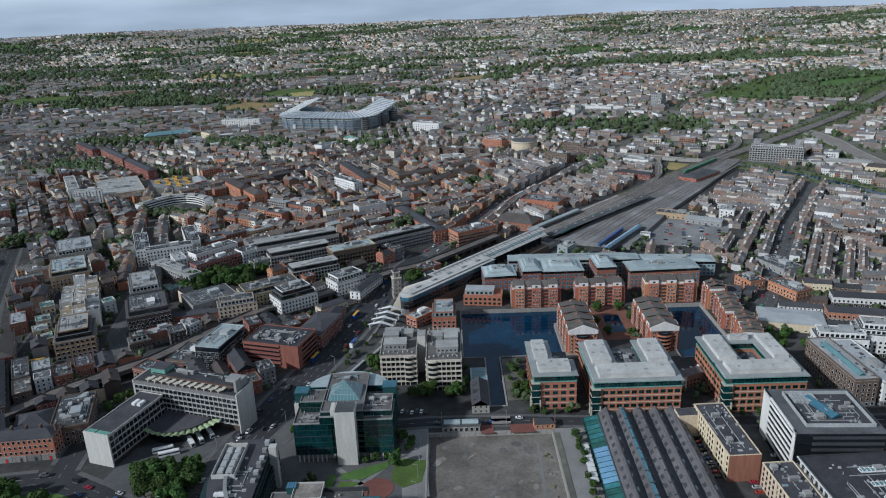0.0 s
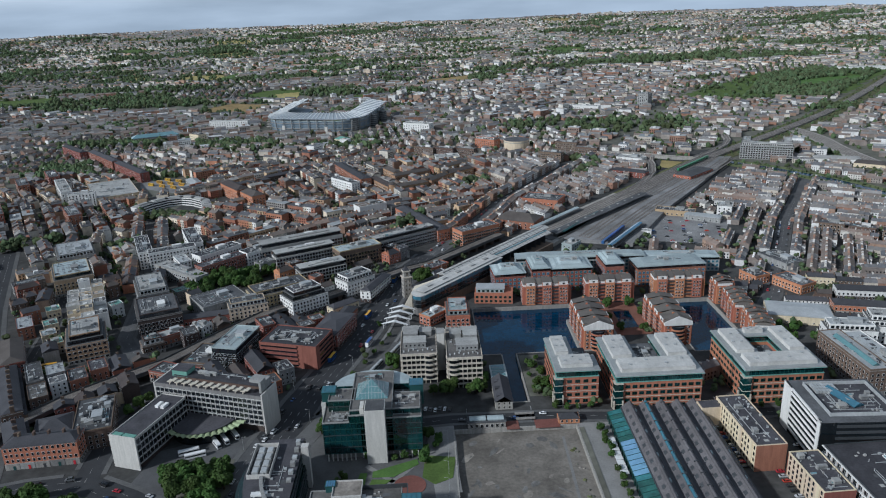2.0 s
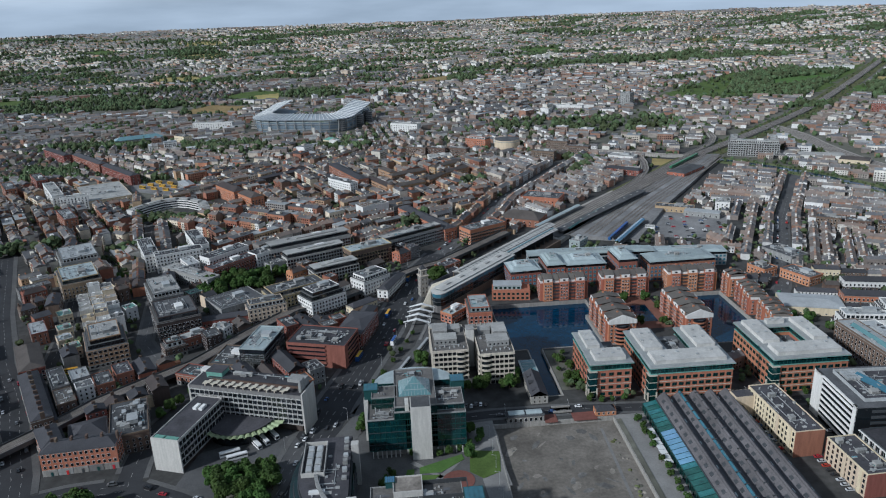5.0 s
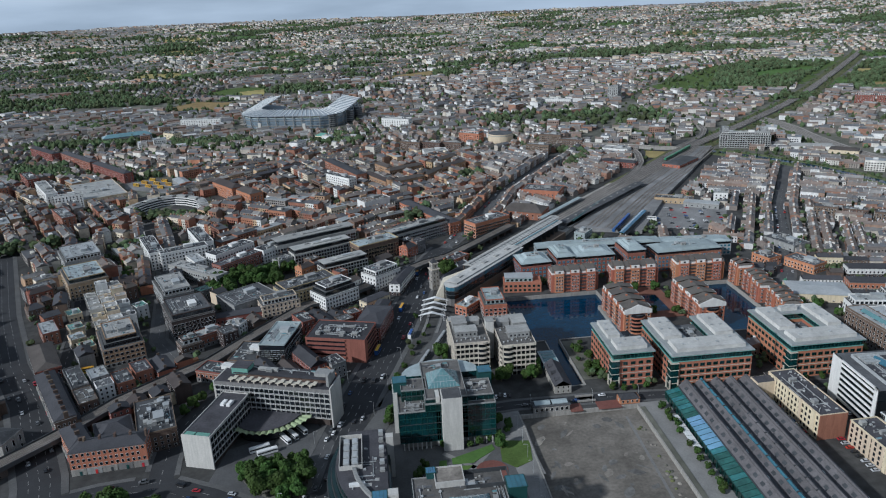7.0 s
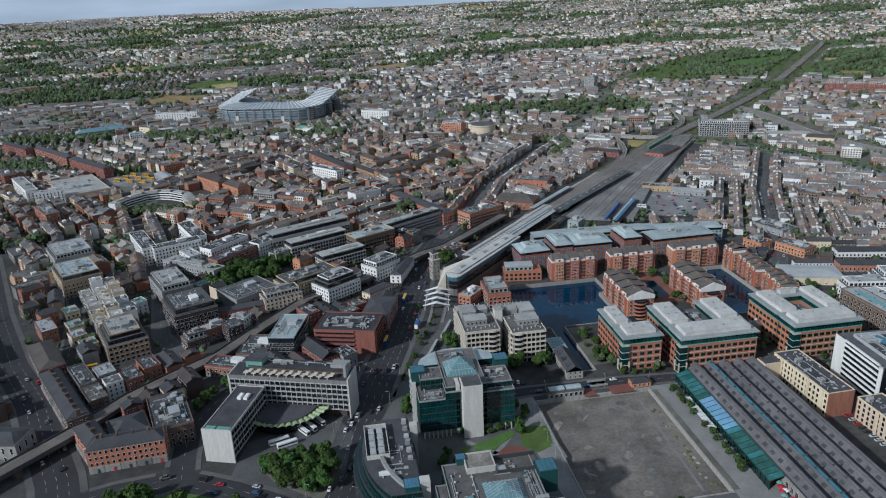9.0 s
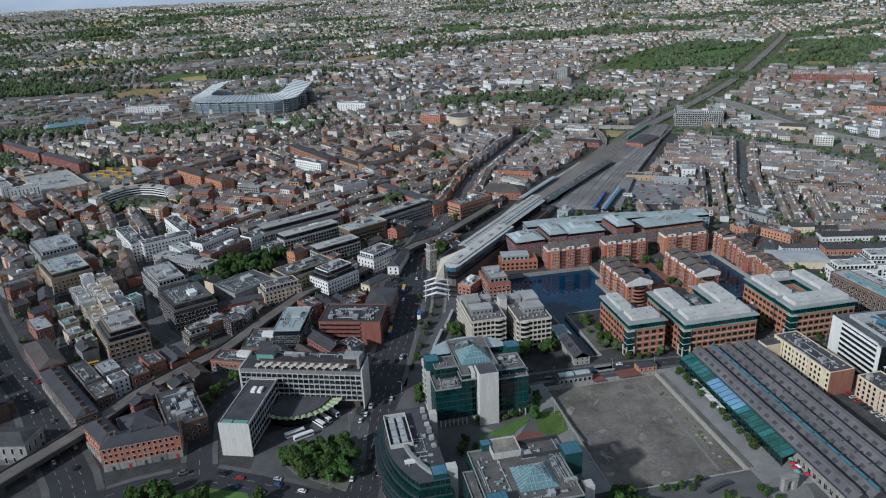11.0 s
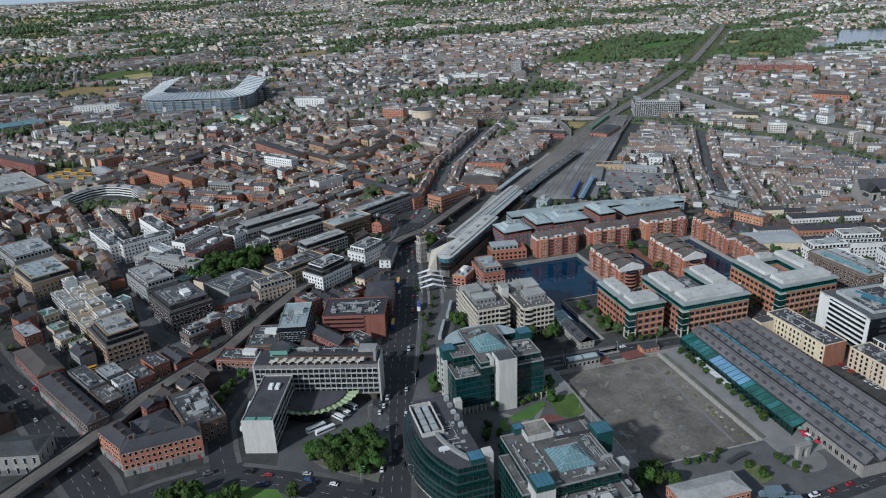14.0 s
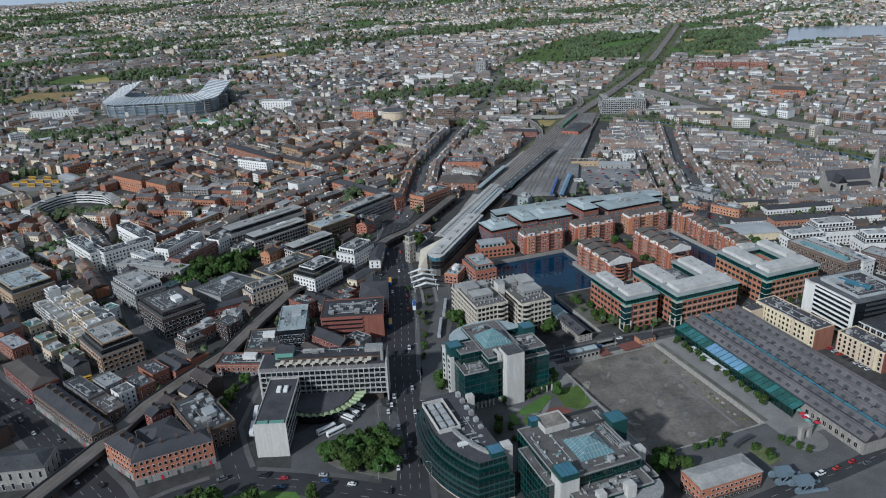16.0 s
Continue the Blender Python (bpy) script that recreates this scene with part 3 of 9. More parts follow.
# pavements run beside each street and stop at the crossings
for pts, width, walk_w in LINES:
    if not walk_w:
        continue
    for side in (-1, 1):
        run, runs = [], []
        for a, b in zip(pts, pts[1:]):
            n = max(1, int(math.dist(a, b) / 6))
            for k in range(n + 1):
                t = k / n
                p = (a[0] + (b[0] - a[0]) * t, a[1] + (b[1] - a[1]) * t)
                u = Vector((b[0] - a[0], b[1] - a[1])).normalized()
                o = side * (width / 2 + walk_w / 2)
                if near_road(p[0] + u.y * o, p[1] - u.x * o, pts):
                    runs.append(run)
                    run = []
                elif not run or math.dist(run[-1], p) > 3:
                    run.append(p)
        runs.append(run)
        for run in runs:
            if len(run) > 2:
                lo, hi = sorted((side * width / 2, side * (width / 2 + walk_w)))
                structure("pavement", ribbon(run, lo, hi, 0.17, 0.2), "paving", "grey slab pavement with a kerb")

# forecourts and lawns
s = Shape().solid([(57.9, 262, 0.05), (86, 262, 0.05), (86, 386, 0.05), (57.9, 386, 0.05)], [(0, 1, 2, 3)])
structure("paved_terrace", s, "paving_pale", "grey paved terrace beside the market hall")
structure("weedy_edge", Shape().box(59.6, 331, 0.06, 3.0, 100, 0.25), "garden_floor", "weed-grown basin edge")
s = Shape().solid([(-30, 150, 0.03), (150, 150, 0.03), (150, 230, 0.03), (57.9, 278.9, 0.03), (-18.9, 278.9, 0.03)], [(0, 1, 2, 3, 4)])
structure("paved_terrace", s, "paving", "grey paved quay south of the basin")
s = Shape().solid([(-28, 282, 0.05), (-19, 282, 0.05), (-19, 392, 0.05), (-36, 392, 0.05)], [(0, 1, 2, 3)])
structure("footpath", s, "paving_pale", "pale footpath along the basin")
s = Shape().solid([(-110, 300, 0.02), (-28, 288, 0.02), (-28, 392, 0.02), (-110, 392, 0.02)], [(0, 1, 2, 3)])
structure("forecourt", s, "paving", "grey paved office forecourt")
for pts in ([(-36, 360), (-18.5, 357), (-21, 338), (-31, 333), (-38, 340)], [(-66, 347), (-41, 357), (-40, 352), (-54, 341.5), (-66, 341.8)], [(-66, 340), (-55, 339), (-62, 331), (-68, 333)], [(-73, 346), (-69, 346), (-70, 334), (-75, 336)]):
    s = Shape().prism(pts[::-1], 0.05, 0.28)
    structure("lawn", s, "grass", "clipped green lawn with paved edges")
s = Shape().drum(-45, 333, 0.04, 9, 0.18, n=24)
structure("brick_circle", s, "paving_red", "round red brick paved circle")
s = Shape().solid([(-205, 333, 0.05), (-176, 322, 0.05), (-141, 330, 0.05), (-133, 375, 0.05), (-146, 400, 0.05), (-196, 378, 0.05)], [(0, 1, 2, 3, 4, 5)])
structure("traffic_island", Shape().prism([(-186, 352), (-178, 338), (-152, 316), (-144, 336), (-148, 366), (-159, 366)], 0.03, 0.3), "garden_floor", "bare brown earth under the island trees")
structure("coach_yard", s, "asphalt_old", "worn asphalt coach station yard")
s = Shape().prism([(-203, 328), (-198, 312), (-238, 322), (-240, 338), (-222, 337)], 0.03, 0.25)
structure("lawn", s, "grass", "green lawn beside the street")
s = Shape().solid([(110, 503, 0.06), (143, 503, 0.06), (143, 566, 0.06), (110, 566, 0.06)], [(0, 1, 2, 3)])
structure("courtyard", s, "paving_red", "brick-paved residents' courtyard between apartment blocks")
s = Shape().solid([(121, 516, 0.1), (134, 516, 0.1), (134, 548, 0.1), (121, 548, 0.1)], [(0, 1, 2, 3)])
structure("pond", s, "water", "dark ornamental pool in the courtyard")
for pts in ([(-368, 760), (-349, 738), (-340, 700), (-358, 722)], [(33.5, 420), (46, 420), (46, 478), (33.5, 478)], [(228, 505), (246, 505), (246, 485), (230, 478)]):
    structure("planting_bed", Shape().prism(pts if pts[0][0] > -300 else pts[::-1], 0.02, 0.2), "garden_floor" if 0 < pts[0][0] < 100 else "grass", "planted ground between buildings")


structure("planting_bed", Shape().prism([(32, 264), (33, 249), (42, 251), (41, 266)], 0.02, 0.5), "grass_rough", "overgrown canal outlet planting")
for pts, w in (([(-21, 391), (-20, 373), (-20, 340), (-19, 325)], 2.6), ([(-70, 353), (-55, 338), (-46, 331)], 1.5), ([(-41, 354), (-52, 340), (-62, 333), (-74, 329)], 1.5)):
    structure("footpath", ribbon(pts, -w, w, 0.07, 0.06), "paving_pale", "pale paved footpath between lawns")
structure("paved_circle", Shape().drum(67, 259, 0.04, 11, 0.1, n=28), "paving_pale", "round pale paving about the stone arch")
for k in range(26):
    a = mr.uniform(0, 1)
    structure("rough_patch", Shape().drum(50 + mr.uniform(-1.5, 3.5), 284 + a * 92, -2.58, mr.uniform(0.6, 1.7), mr.uniform(0.3, 0.9), 0, 7, 0.5), mr.choice(("grass_rough", "garden_floor", "gravel_pale")), "weeds and rubble along the basin edge")

# railway
def track(pts, z, gauge=1.6, offs=(0,), name="railway_track"):
    s, bed = Shape(), Shape()
    for o in offs:
        ribbon(pts, o - 1.35, o + 1.35, z + 0.06, 0.1, 0, bed)
        for g in (-gauge / 2, gauge / 2):
            ribbon(pts, o + g - 0.1, o + g + 0.1, z + 0.17, 0.17, 0, s)
    structure("track_bed", bed, "sleeper", "dark oily sleepers under the rails")
    structure(name, s, "rail_steel", "rust-brown steel rails on ballast")


MAIN = [(20, 640), (91, 745), (225, 892), (411, 1095), (636, 1304), (880, 1551), (1465, 2212)]
structure("railway_embankment", ribbon(MAIN[:3], -17, 26, 4.2, 4.2), "ballast", "brown ballast railway embankment")
structure("railway_embankment", ribbon(MAIN[2:4], -14, 14, 4.0, 4.0), "ballast", "brown ballast railway embankment")
structure("railway_embankment", ribbon(MAIN[3:], -8, 8, 4.0, 4.0), "ballast", "brown ballast railway embankment")
track(MAIN[1:4], 4.2, 1.6, (-12, -8, -4, 0, 4, 8, 12))
track(MAIN[3:], 4.2, 1.6, (-5, 0, 5))
track(MAIN[1:3], 4.25, 1.6, (16, 20, 24))
keep_clear(MAIN, 30)
YARD = [(112, 735), (182, 705), (260, 830), (345, 945), (440, 1085), (420, 1090), (240, 885)]
structure("goods_yard", Shape().prism(YARD, 0.0, 3.9), "yard_floor", "wide worn asphalt goods yard by the tracks")
track([(150, 722), (245, 850), (335, 958), (430, 1080)], 3.92, 1.6, (-22, -17, -12, -2, 3, 8, 13))
keep_clear([(150, 730), (250, 870), (440, 1085)], 36)
take(252, 765, 92, 96, -62)
for lo, hi in ((-24, -8.2), (8.2, 24)):
    structure("railway_verge", ribbon(MAIN[3:], lo, hi, 0.7, 0.6), "grass_rough", "rough green railway verge")
structure("railway_verge", ribbon(MAIN[2:4], -24, -14.2, 0.7, 0.6), "grass_rough", "rough green railway verge")
EAST = [(636, 1310), (640, 1210), (624, 1105), (622, 957), (660, 829), (690, 700), (760, 560)]
structure("railway_embankment", ribbon(EAST, -16, 16, 1.5, 1.5), "ballast", "brown ballast branch line")
track(EAST, 1.5, 1.6, (-10, -5, 0, 5, 10))
structure("railway_verge", ribbon(EAST, 16.2, 24, 0.7, 0.6), "grass_rough", "rough green railway verge")
keep_clear(EAST, 22)
CURVES = ([(191, 863), (236, 916), (272, 965), (297, 1015), (310, 1060), (314, 1090)], [(225, 1185), (270, 1158), (316, 1132), (350, 1105), (385, 1090), (421, 1124), (466, 1176), (488, 1217), (500, 1262)])
for pts in CURVES:
    structure("curved_viaduct", ribbon(pts, -4.6, 4.6, 3.6, 3.6), "ballast", "curved concrete railway spur")
    wall = ribbon(pts, -5.0, -4.6, 4.6, 4.6)
    ribbon(pts, 4.6, 5.0, 4.6, 4.6, 0, wall)
    structure("spur_parapet", wall, "stone_grey", "pale concrete parapet walls of the spur")
    track(pts, 3.6, 1.6, (-2, 2))
    keep_clear(pts, 6)
structure("spur_grass", Shape().prism([(319, 1052), (352, 1030), (378, 1070), (336, 1096)], 0.02, 0.3), "grass_dry", "rough grass between the railway spurs")
take(348, 1062, 50, 60)
CANAL = [(400, 1100), (484, 991), (526, 907), (560, 779), (580, 640), (610, 480)]
structure("canal_bank", ribbon(CANAL, -20, 22, 0.3, 0.3), "grass_rough", "overgrown dull green canal bank")
structure("canal", ribbon(CANAL, -6, 6, 0.45, 0.1), "water", "narrow dark canal")
keep_clear(CANAL, 22)

LOOP = [(-350, 345), (-329, 369), (-307, 394), (-293, 411), (-275, 437), (-251, 460), (-224, 483), (-195, 526), (-161, 572), (-129, 589), (-84, 626), (-54, 652), (-30, 665), (4, 701), (50, 750)]
deck = ribbon(LOOP, -5.2, 5.2, 6.6, 1.4)
structure("railway_viaduct", deck, "sleeper", "dark railway viaduct deck with ballast")
par = ribbon(LOOP, -5.6, -5.2, 7.7, 2.8)
ribbon(LOOP, 5.2, 5.6, 7.7, 2.8, 0, par)
structure("viaduct_parapet", par, "metal_dark", "dark riveted iron parapet girders")
track(LOOP, 6.6, 1.6, (-2.2, 2.2))
keep_clear(LOOP, 6.5)
for a, b in zip(LOOP, LOOP[1:]):
    n = max(1, int(math.dist(a, b) / 13))
    for k in range(n):
        t = (k + 0.5) / n
        px, py = a[0] + (b[0] - a[0]) * t, a[1] + (b[1] - a[1]) * t
        if abs(px + 54) + abs(py - 652) < 24 or abs(px + 310) + abs(py - 392) < 18:
            continue
        s = Shape().box(px, py, 0, 4.0, 9.0, 5.2, 0, math.degrees(math.atan2(b[1] - a[1], b[0] - a[0])))
        s.box(px, py, 4.6, 4.8, 9.8, 0.6, 0, math.degrees(math.atan2(b[1] - a[1], b[0] - a[0])))
        structure("viaduct_pier", s, "brick_dark", "sooty brick viaduct pier")


for x, y, w, d in ((19, 331, 100, 125), (-2, 230, 130, 100), (45, 525, 100, 110), (185, 520, 60, 110), (-70, 345, 90, 100), (-168, 355, 70, 90), (-235, 330, 90, 40), (125, 470, 190, 40), (24, 440, 26, 80), (126, 535, 36, 70), (-45, 470, 60, 150), (150, 330, 50, 150), (230, 470, 40, 60), (-30, 500, 60, 90), (-25, 420, 60, 60), (-226, 352, 44, 40), (-255, 352, 60, 22), (-214, 368, 20, 30)):
    take(x, y, w, d)

# wide open land
def inside(x, y, poly):
    hit, j = False, len(poly) - 1
    for i in range(len(poly)):
        (xi, yi), (xj, yj) = poly[i], poly[j]
        if (yi > y) != (yj > y) and x < (xj - xi) * (y - yi) / (yj - yi) + xi:
            hit = not hit
        j = i
    return hit


def drape(poly, cell, dz):
    s = Shape()
    x0, x1 = min(p[0] for p in poly), max(p[0] for p in poly)
    y0, y1 = min(p[1] for p in poly), max(p[1] for p in poly)
    for i in range(int((x1 - x0) / cell) + 1):
        for j in range(int((y1 - y0) / cell) + 1):
            cx, cy = x0 + (i + 0.5) * cell, y0 + (j + 0.5) * cell
            if inside(cx, cy, poly):
                q = [(cx + a * cell / 2, cy + b * cell / 2) for a, b in ((-1, -1), (1, -1), (1, 1), (-1, 1))]
                s.solid([(p[0], p[1], ground_z(*p) + dz) for p in q], [(0, 1, 2, 3)])
    return s


rim = Shape()
for i in range(-52, 72):
    for j in range(7, 72):
        x, y = i * 80, j * 80
        if (1000 if x < 150 else 780) < math.hypot(x + 115, y) < 5700 and not (x < 420 and y < 1130 and x > 60) and -0.72 * y - 300 < x < 1.4 * y:
            q = [(x + a * 40, y + b * 40) for a, b in ((-1, -1), (1, -1), (1, 1), (-1, 1))]
            rim.solid([(p[0], p[1], ground_z(*p) + (0.02 if math.hypot(x + 115, y) < 1320 else 0.2)) for p in q], [(0, 1, 2, 3)])
structure("suburb_ground", rim, "garden_floor", "mottled grey-green suburban gardens and yards")
PARK = [(560, 1740), (930, 2100), (1345, 2113), (960, 1690), (820, 1640), (700, 1640)]
BAY = [(1238, 1604), (1360, 1671), (1460, 1717), (1580, 1834), (1625, 1874), (1762, 1820), (1877, 1740), (2100, 1580), (1900, 1330), (1624, 1525), (1529, 1564), (1459, 1613), (1383, 1616), (1308, 1589)]
LAWNS = [[(1157, 1721), (1331, 1801), (1339, 1758), (1177, 1687)], [(961, 1919), (1043, 1951), (1151, 1964), (1103, 1882), (979, 1824), (901, 1812)], [(749, 1737), (812, 1701), (788, 1656), (714, 1675)], [(-711, 2561), (-680, 2720), (-651, 2579), (-681, 2471)], [(-214, 2017), (-173, 2062), (-171, 1942), (-212, 1958)]]
DRY = [[(1103, 1646), (1159, 1599), (1092, 1531), (1057, 1573)], [(1215, 1871), (1262, 1846), (1175, 1769), (1156, 1786)], [(-30, 2280), (123, 2371), (102, 2220), (-18, 2236)], [(-442, 2106), (-378, 2144), (-361, 1987), (-421, 2010)]]
WOODS = [[(786, 1658), (700, 1650), (797, 1822), (930, 2060), (1111, 2157), (1226, 2012), (1000, 1760), (880, 1623)], [(1007, 1522), (1121, 1494), (1300, 1650), (1495, 1797), (1560, 1960), (1313, 1971), (1120, 1760), (1007, 1586)]]
structure("park_grass", drape(PARK, 20, 0.6), "grass", "green playing fields in a park")
for k, poly in enumerate(LAWNS + DRY):
    dry = k >= len(LAWNS)
    structure("meadow", drape(poly, 9, 1.0), "grass_dry" if dry else "grass", "dry yellow field among trees" if dry else "green mown field among trees")
structure("bay", drape(BAY, 12, 1.2), "bay_water", "pale grey estuary water")

# ---- offices round the dock ----
def dock_office(x0, x1, y0, y1, wings, court, label, h=25.0):
    """Brick offices with a green glazed top floor, a deep eave and a raised pale roof, in wings round a court."""
    w, d = x1 - x0, y1 - y0
    root = thing("dock_office", (x0 + x1) / 2, (y0 + y1) / 2, 0, label, "office building", "brick offices by the dock", "", w, d)
    for k, (a0, a1, b0, b1) in enumerate(wings):
        cx, cy, a, b = (a0 + a1) / 2, (b0 + b1) / 2, a1 - a0, b1 - b0
        e = k * 0.012
        part("wall", Shape().box(cx, cy, 0, a, b, h - 5.2 - e), "brick_orange", root)
        part("glazed_storey", Shape().box(cx, cy, h - 5.2, a - 0.9, b - 0.9, 4.2 - e), "glass_green", root, "dark green glazed top storey")
        s = Shape()
        for i in range(int(a / 2.6)):
            for q in (-1, 1):
                s.box(cx - a / 2 + 1.3 + i * 2.6, cy + q * (b / 2 - 0.45), h - 5.2, 0.2, 0.3, 4.2)
        for i in range(int(b / 2.6)):
            for q in (-1, 1):
                s.box(cx + q * (a / 2 - 0.45), cy - b / 2 + 1.3 + i * 2.6, h - 5.2, 0.3, 0.2, 4.2)
        tagged(part("mullion_screen", s, "teal_paint", root, "teal painted mullions"), "teal painted mullions", kind="stuff")
        part("cornice", Shape().box(cx, cy, h - 5.5, a + 0.5, b + 0.5, 0.35 - e), "copper_green", root, "pale green metal band")
        part("eave", Shape().box(cx, cy, h - 1.0, a + 2.0, b + 2.0, 0.5 - e).box(cx, cy, h - 0.5, a + 1.4, b + 1.4, 0.5 - e, top=0.985), "eave_grey", root, "grey metal eave")
        ra, rb = a - 6.5 if a > w - 1 else a - 5.4, b - 6.5 if b > d - 1 else b - 5.4
        part("fascia", Shape().box(cx, cy, h - 1.25, a + 2.1, b + 2.1, 0.3 - e), "copper_green", root, "green metal fascia")
        part("raised_roof", Shape().box(cx, cy, h - 0.1, ra, rb, 2.5 - e, top=0.975), "roof_white", root, "pale raised roof")
        part("roof_edge", Shape().box(cx, cy, h + 2.4, ra * 0.975 + 0.3, rb * 0.975 + 0.3, 0.3 - e), "roof_white", root)
        for j in range(4):
            part("roof_vent", Shape().box(cx + ra * (-0.36 + 0.24 * j), cy + rb * (0.2 if j % 2 else -0.15), h + 2.7, 1.4, 1.1, 0.7).box(cx + ra * (-0.36 + 0.24 * j), cy + rb * (0.2 if j % 2 else -0.15), h + 3.4, 1.6, 1.3, 0.1), "metal_pale", root)
        seam = Shape()
        for j in range(int(ra / 4)):
            seam.box(cx - ra / 2 + 2 + j * 4, cy, h + 2.7, 0.1, rb, 0.05 - e * 0.5)
        tagged(part("roof_seam", seam, "metal_pale", root), kind="stuff")
    c0, c1, d0, d1, ch = court
    part("court_block", Shape().box((c0 + c1) / 2, (d0 + d1) / 2, 0, c1 - c0, d1 - d0, ch), "brick_orange", root, "lower brick block in the court")
    part("court_roof", Shape().box((c0 + c1) / 2, (d0 + d1) / 2, ch, c1 - c0 - 0.6, d1 - d0 - 0.6, 0.2), "felt_grey", root)
    roof_plant(root, (c1 - c0) * 0.8, (d1 - d0) * 0.8, ch + 0.2, 6, (c0 + c1) / 2, (d0 + d1) / 2, int(x0) + 40)
    windows(root, w, d, "SWE", 1.1, 4, 4.75, 3.1, 2.25, 4.4, "teal_paint", "glass_green", 1)
    for k in range(1, 4):
        part("brick_course", Shape().box(0, -d / 2 - 0.06, k * 4.75 - 0.35, w + 0.2, 0.3, 0.4), "stone_beige", root, "pale stone course")
    for k in range(4):
        part("corner_glazing", Shape().box(-w / 2 + 1.2, -d / 2 + 1.2, 0.4 + k * 4.75, 5.2, 5.2, 4.2), "glass_green", root, "green glass corner bay")
    for k in range(5):
        part("corner_sill", Shape().box(-w / 2 + 1.2, -d / 2 + 1.2, 0.05 + k * 4.75, 5.7, 5.7, 0.35), "stone_beige", root, "beige stone sill")
    for cx, cy in ((-w / 2 - 1.6, -d / 2 - 1.6), (-w / 2 + 3.9, -d / 2 - 1.6), (-w / 2 - 1.6, -d / 2 + 3.9)):
        part("corner_column", Shape().box(cx, cy, 0, 0.8, 0.8, 7.6), "stone_beige", root)
    return root


dock_office(49, 76, 408, 455, ((-13.5, 13.5, -23.5, -5), (-13.5, 0.5, -6, 23.5)), (0.5, 13.5, -5, 23.5, 16), "brick dock office with green glass top and pale roof")
dock_office(85, 139, 398, 452, ((-27, 27, -27, -7), (-27, -9, -8, 27), (9, 27, -8, 27)), (-9, 9, -7, 24, 20), "large brick dock office with green glass top storey")
dock_office(166, 216, 398, 454, ((-25, 25, -28, -9), (-25, -8, -10, 28), (10, 25, -10, 28), (-8, 10, 18, 28)), (-8, 10, -9, 18, 17), "large brick dock office with pale court roof")


def banded_office(x, y, w, d, floors, bow_side, label):
    """Beige concrete offices: slab bands over set-back glass, slim piers, a bowed corner and stepped pale plant rooms."""
    root = thing("banded_office", x, y, 0, label, "office building", "beige concrete offices", "", w, d)
    p = 3.75
    notch = -bow_side * w * 0.22
    for k in range(floors):
        z = k * p
        top = k == floors - 1
        dd, oy = (d * 0.74, -d * 0.13) if top else (d, 0)
        part("glazing", Shape().box(0, oy, z, w - 1.5, dd - 1.5, 2.75), "glass_dark", root, "dark set-back window band")
        part("spandrel", Shape().box(0, oy, z + 2.6, w, dd, 1.15), "stone_beige", root)
        if k:
            bow = [(bow_side * (w / 2 - 5) + 5.6 * math.cos(radians(a)), -d / 2 + 4.4 + 5.6 * math.sin(radians(a))) for a in range(170, 371, 20)]
            part("bow_band", Shape().prism(bow, z + 2.5, z + 3.85), "stone_beige", root, "bowed beige band")
            glass = [(bow_side * (w / 2 - 5) + 5.1 * math.cos(radians(a)), -d / 2 + 4.4 + 5.1 * math.sin(radians(a))) for a in range(170, 371, 20)]
            part("bow_glazing", Shape().prism(glass, z, z + 2.5), "glass_dark", root)
    for e in (-1, 1):
        for k in range(int((w - 1) / 3.1)):
            part("pier", Shape().box(-w / 2 + 1.2 + k * 3.1, e * (d / 2 - 0.45), 0, 0.5, 0.6, (floors - 1) * p + 2.6), "stone_beige", root)
        for k in range(int((d - 1) / 3.1)):
            part("pier", Shape().box(e * (w / 2 - 0.45), -d / 2 + 1.2 + k * 3.1, 0, 0.6, 0.5, (floors - 1) * p - 1.0), "stone_beige", root)
    part("back_terrace", Shape().box(0, d * 0.37, (floors - 1) * p, w - 1.6, d * 0.24, 0.15), "roof_gravel", root, "grey gravel terrace")
    top = floors * p
    part("roof", Shape().box(0, -d * 0.13, top, w - 0.8, d * 0.74 - 0.8, 0.15), "roof_gravel", root, "grey gravel roof")
    s = Shape()
    parapet(s, w + 0.1, d * 0.74 + 0.1, top - 0.05, 0.8, 0.4, 0, 0, -d * 0.13)
    part("parapet", s, "stone_beige", root)
    for bx, by, a, b, z0, h in ((-bow_side * w * 0.10, -d * 0.20, w * 0.62, d * 0.20, top, 4.2), (notch, d * 0.06, w * 0.40, d * 0.26, top, 5.4), (bow_side * w * 0.2, d * 0.14, w * 0.34, d * 0.16, top, 3.4), (notch, d * 0.33, w * 0.5, d * 0.12, top - p, 4.0)):
        part("plant_room", Shape().box(bx, by, z0, a, b, h), "concrete", root, "pale concrete plant room")
        part("plant_roof", Shape().box(bx, by, z0 + h, a + 0.5, b + 0.5, 0.3), "membrane", root, "pale plant room roof")
    windows(root, w * 0.62, d * 0.20, "SW", top + 1.4, 1, 3, 1.1, 1.2, 2.6, "metal_dark", cx=-bow_side * w * 0.10, cy=-d * 0.20)
    for k in range(7):
        part("roof_cowl", Shape().drum(-w * 0.4 + k * w * 0.13, -d * 0.42 + (k % 3) * 1.1, top + 0.15, 0.4, 1.0, 0, 8).drum(-w * 0.4 + k * w * 0.13, -d * 0.42 + (k % 3) * 1.1, top + 1.15, 0.6, 0.3, 0, 8, 0.5), "metal_pale", root)
    roof_clutter(root, w * 0.8, d * 0.5, top + 0.15, 16, 0, -d * 0.15, int(abs(x)))
    return root


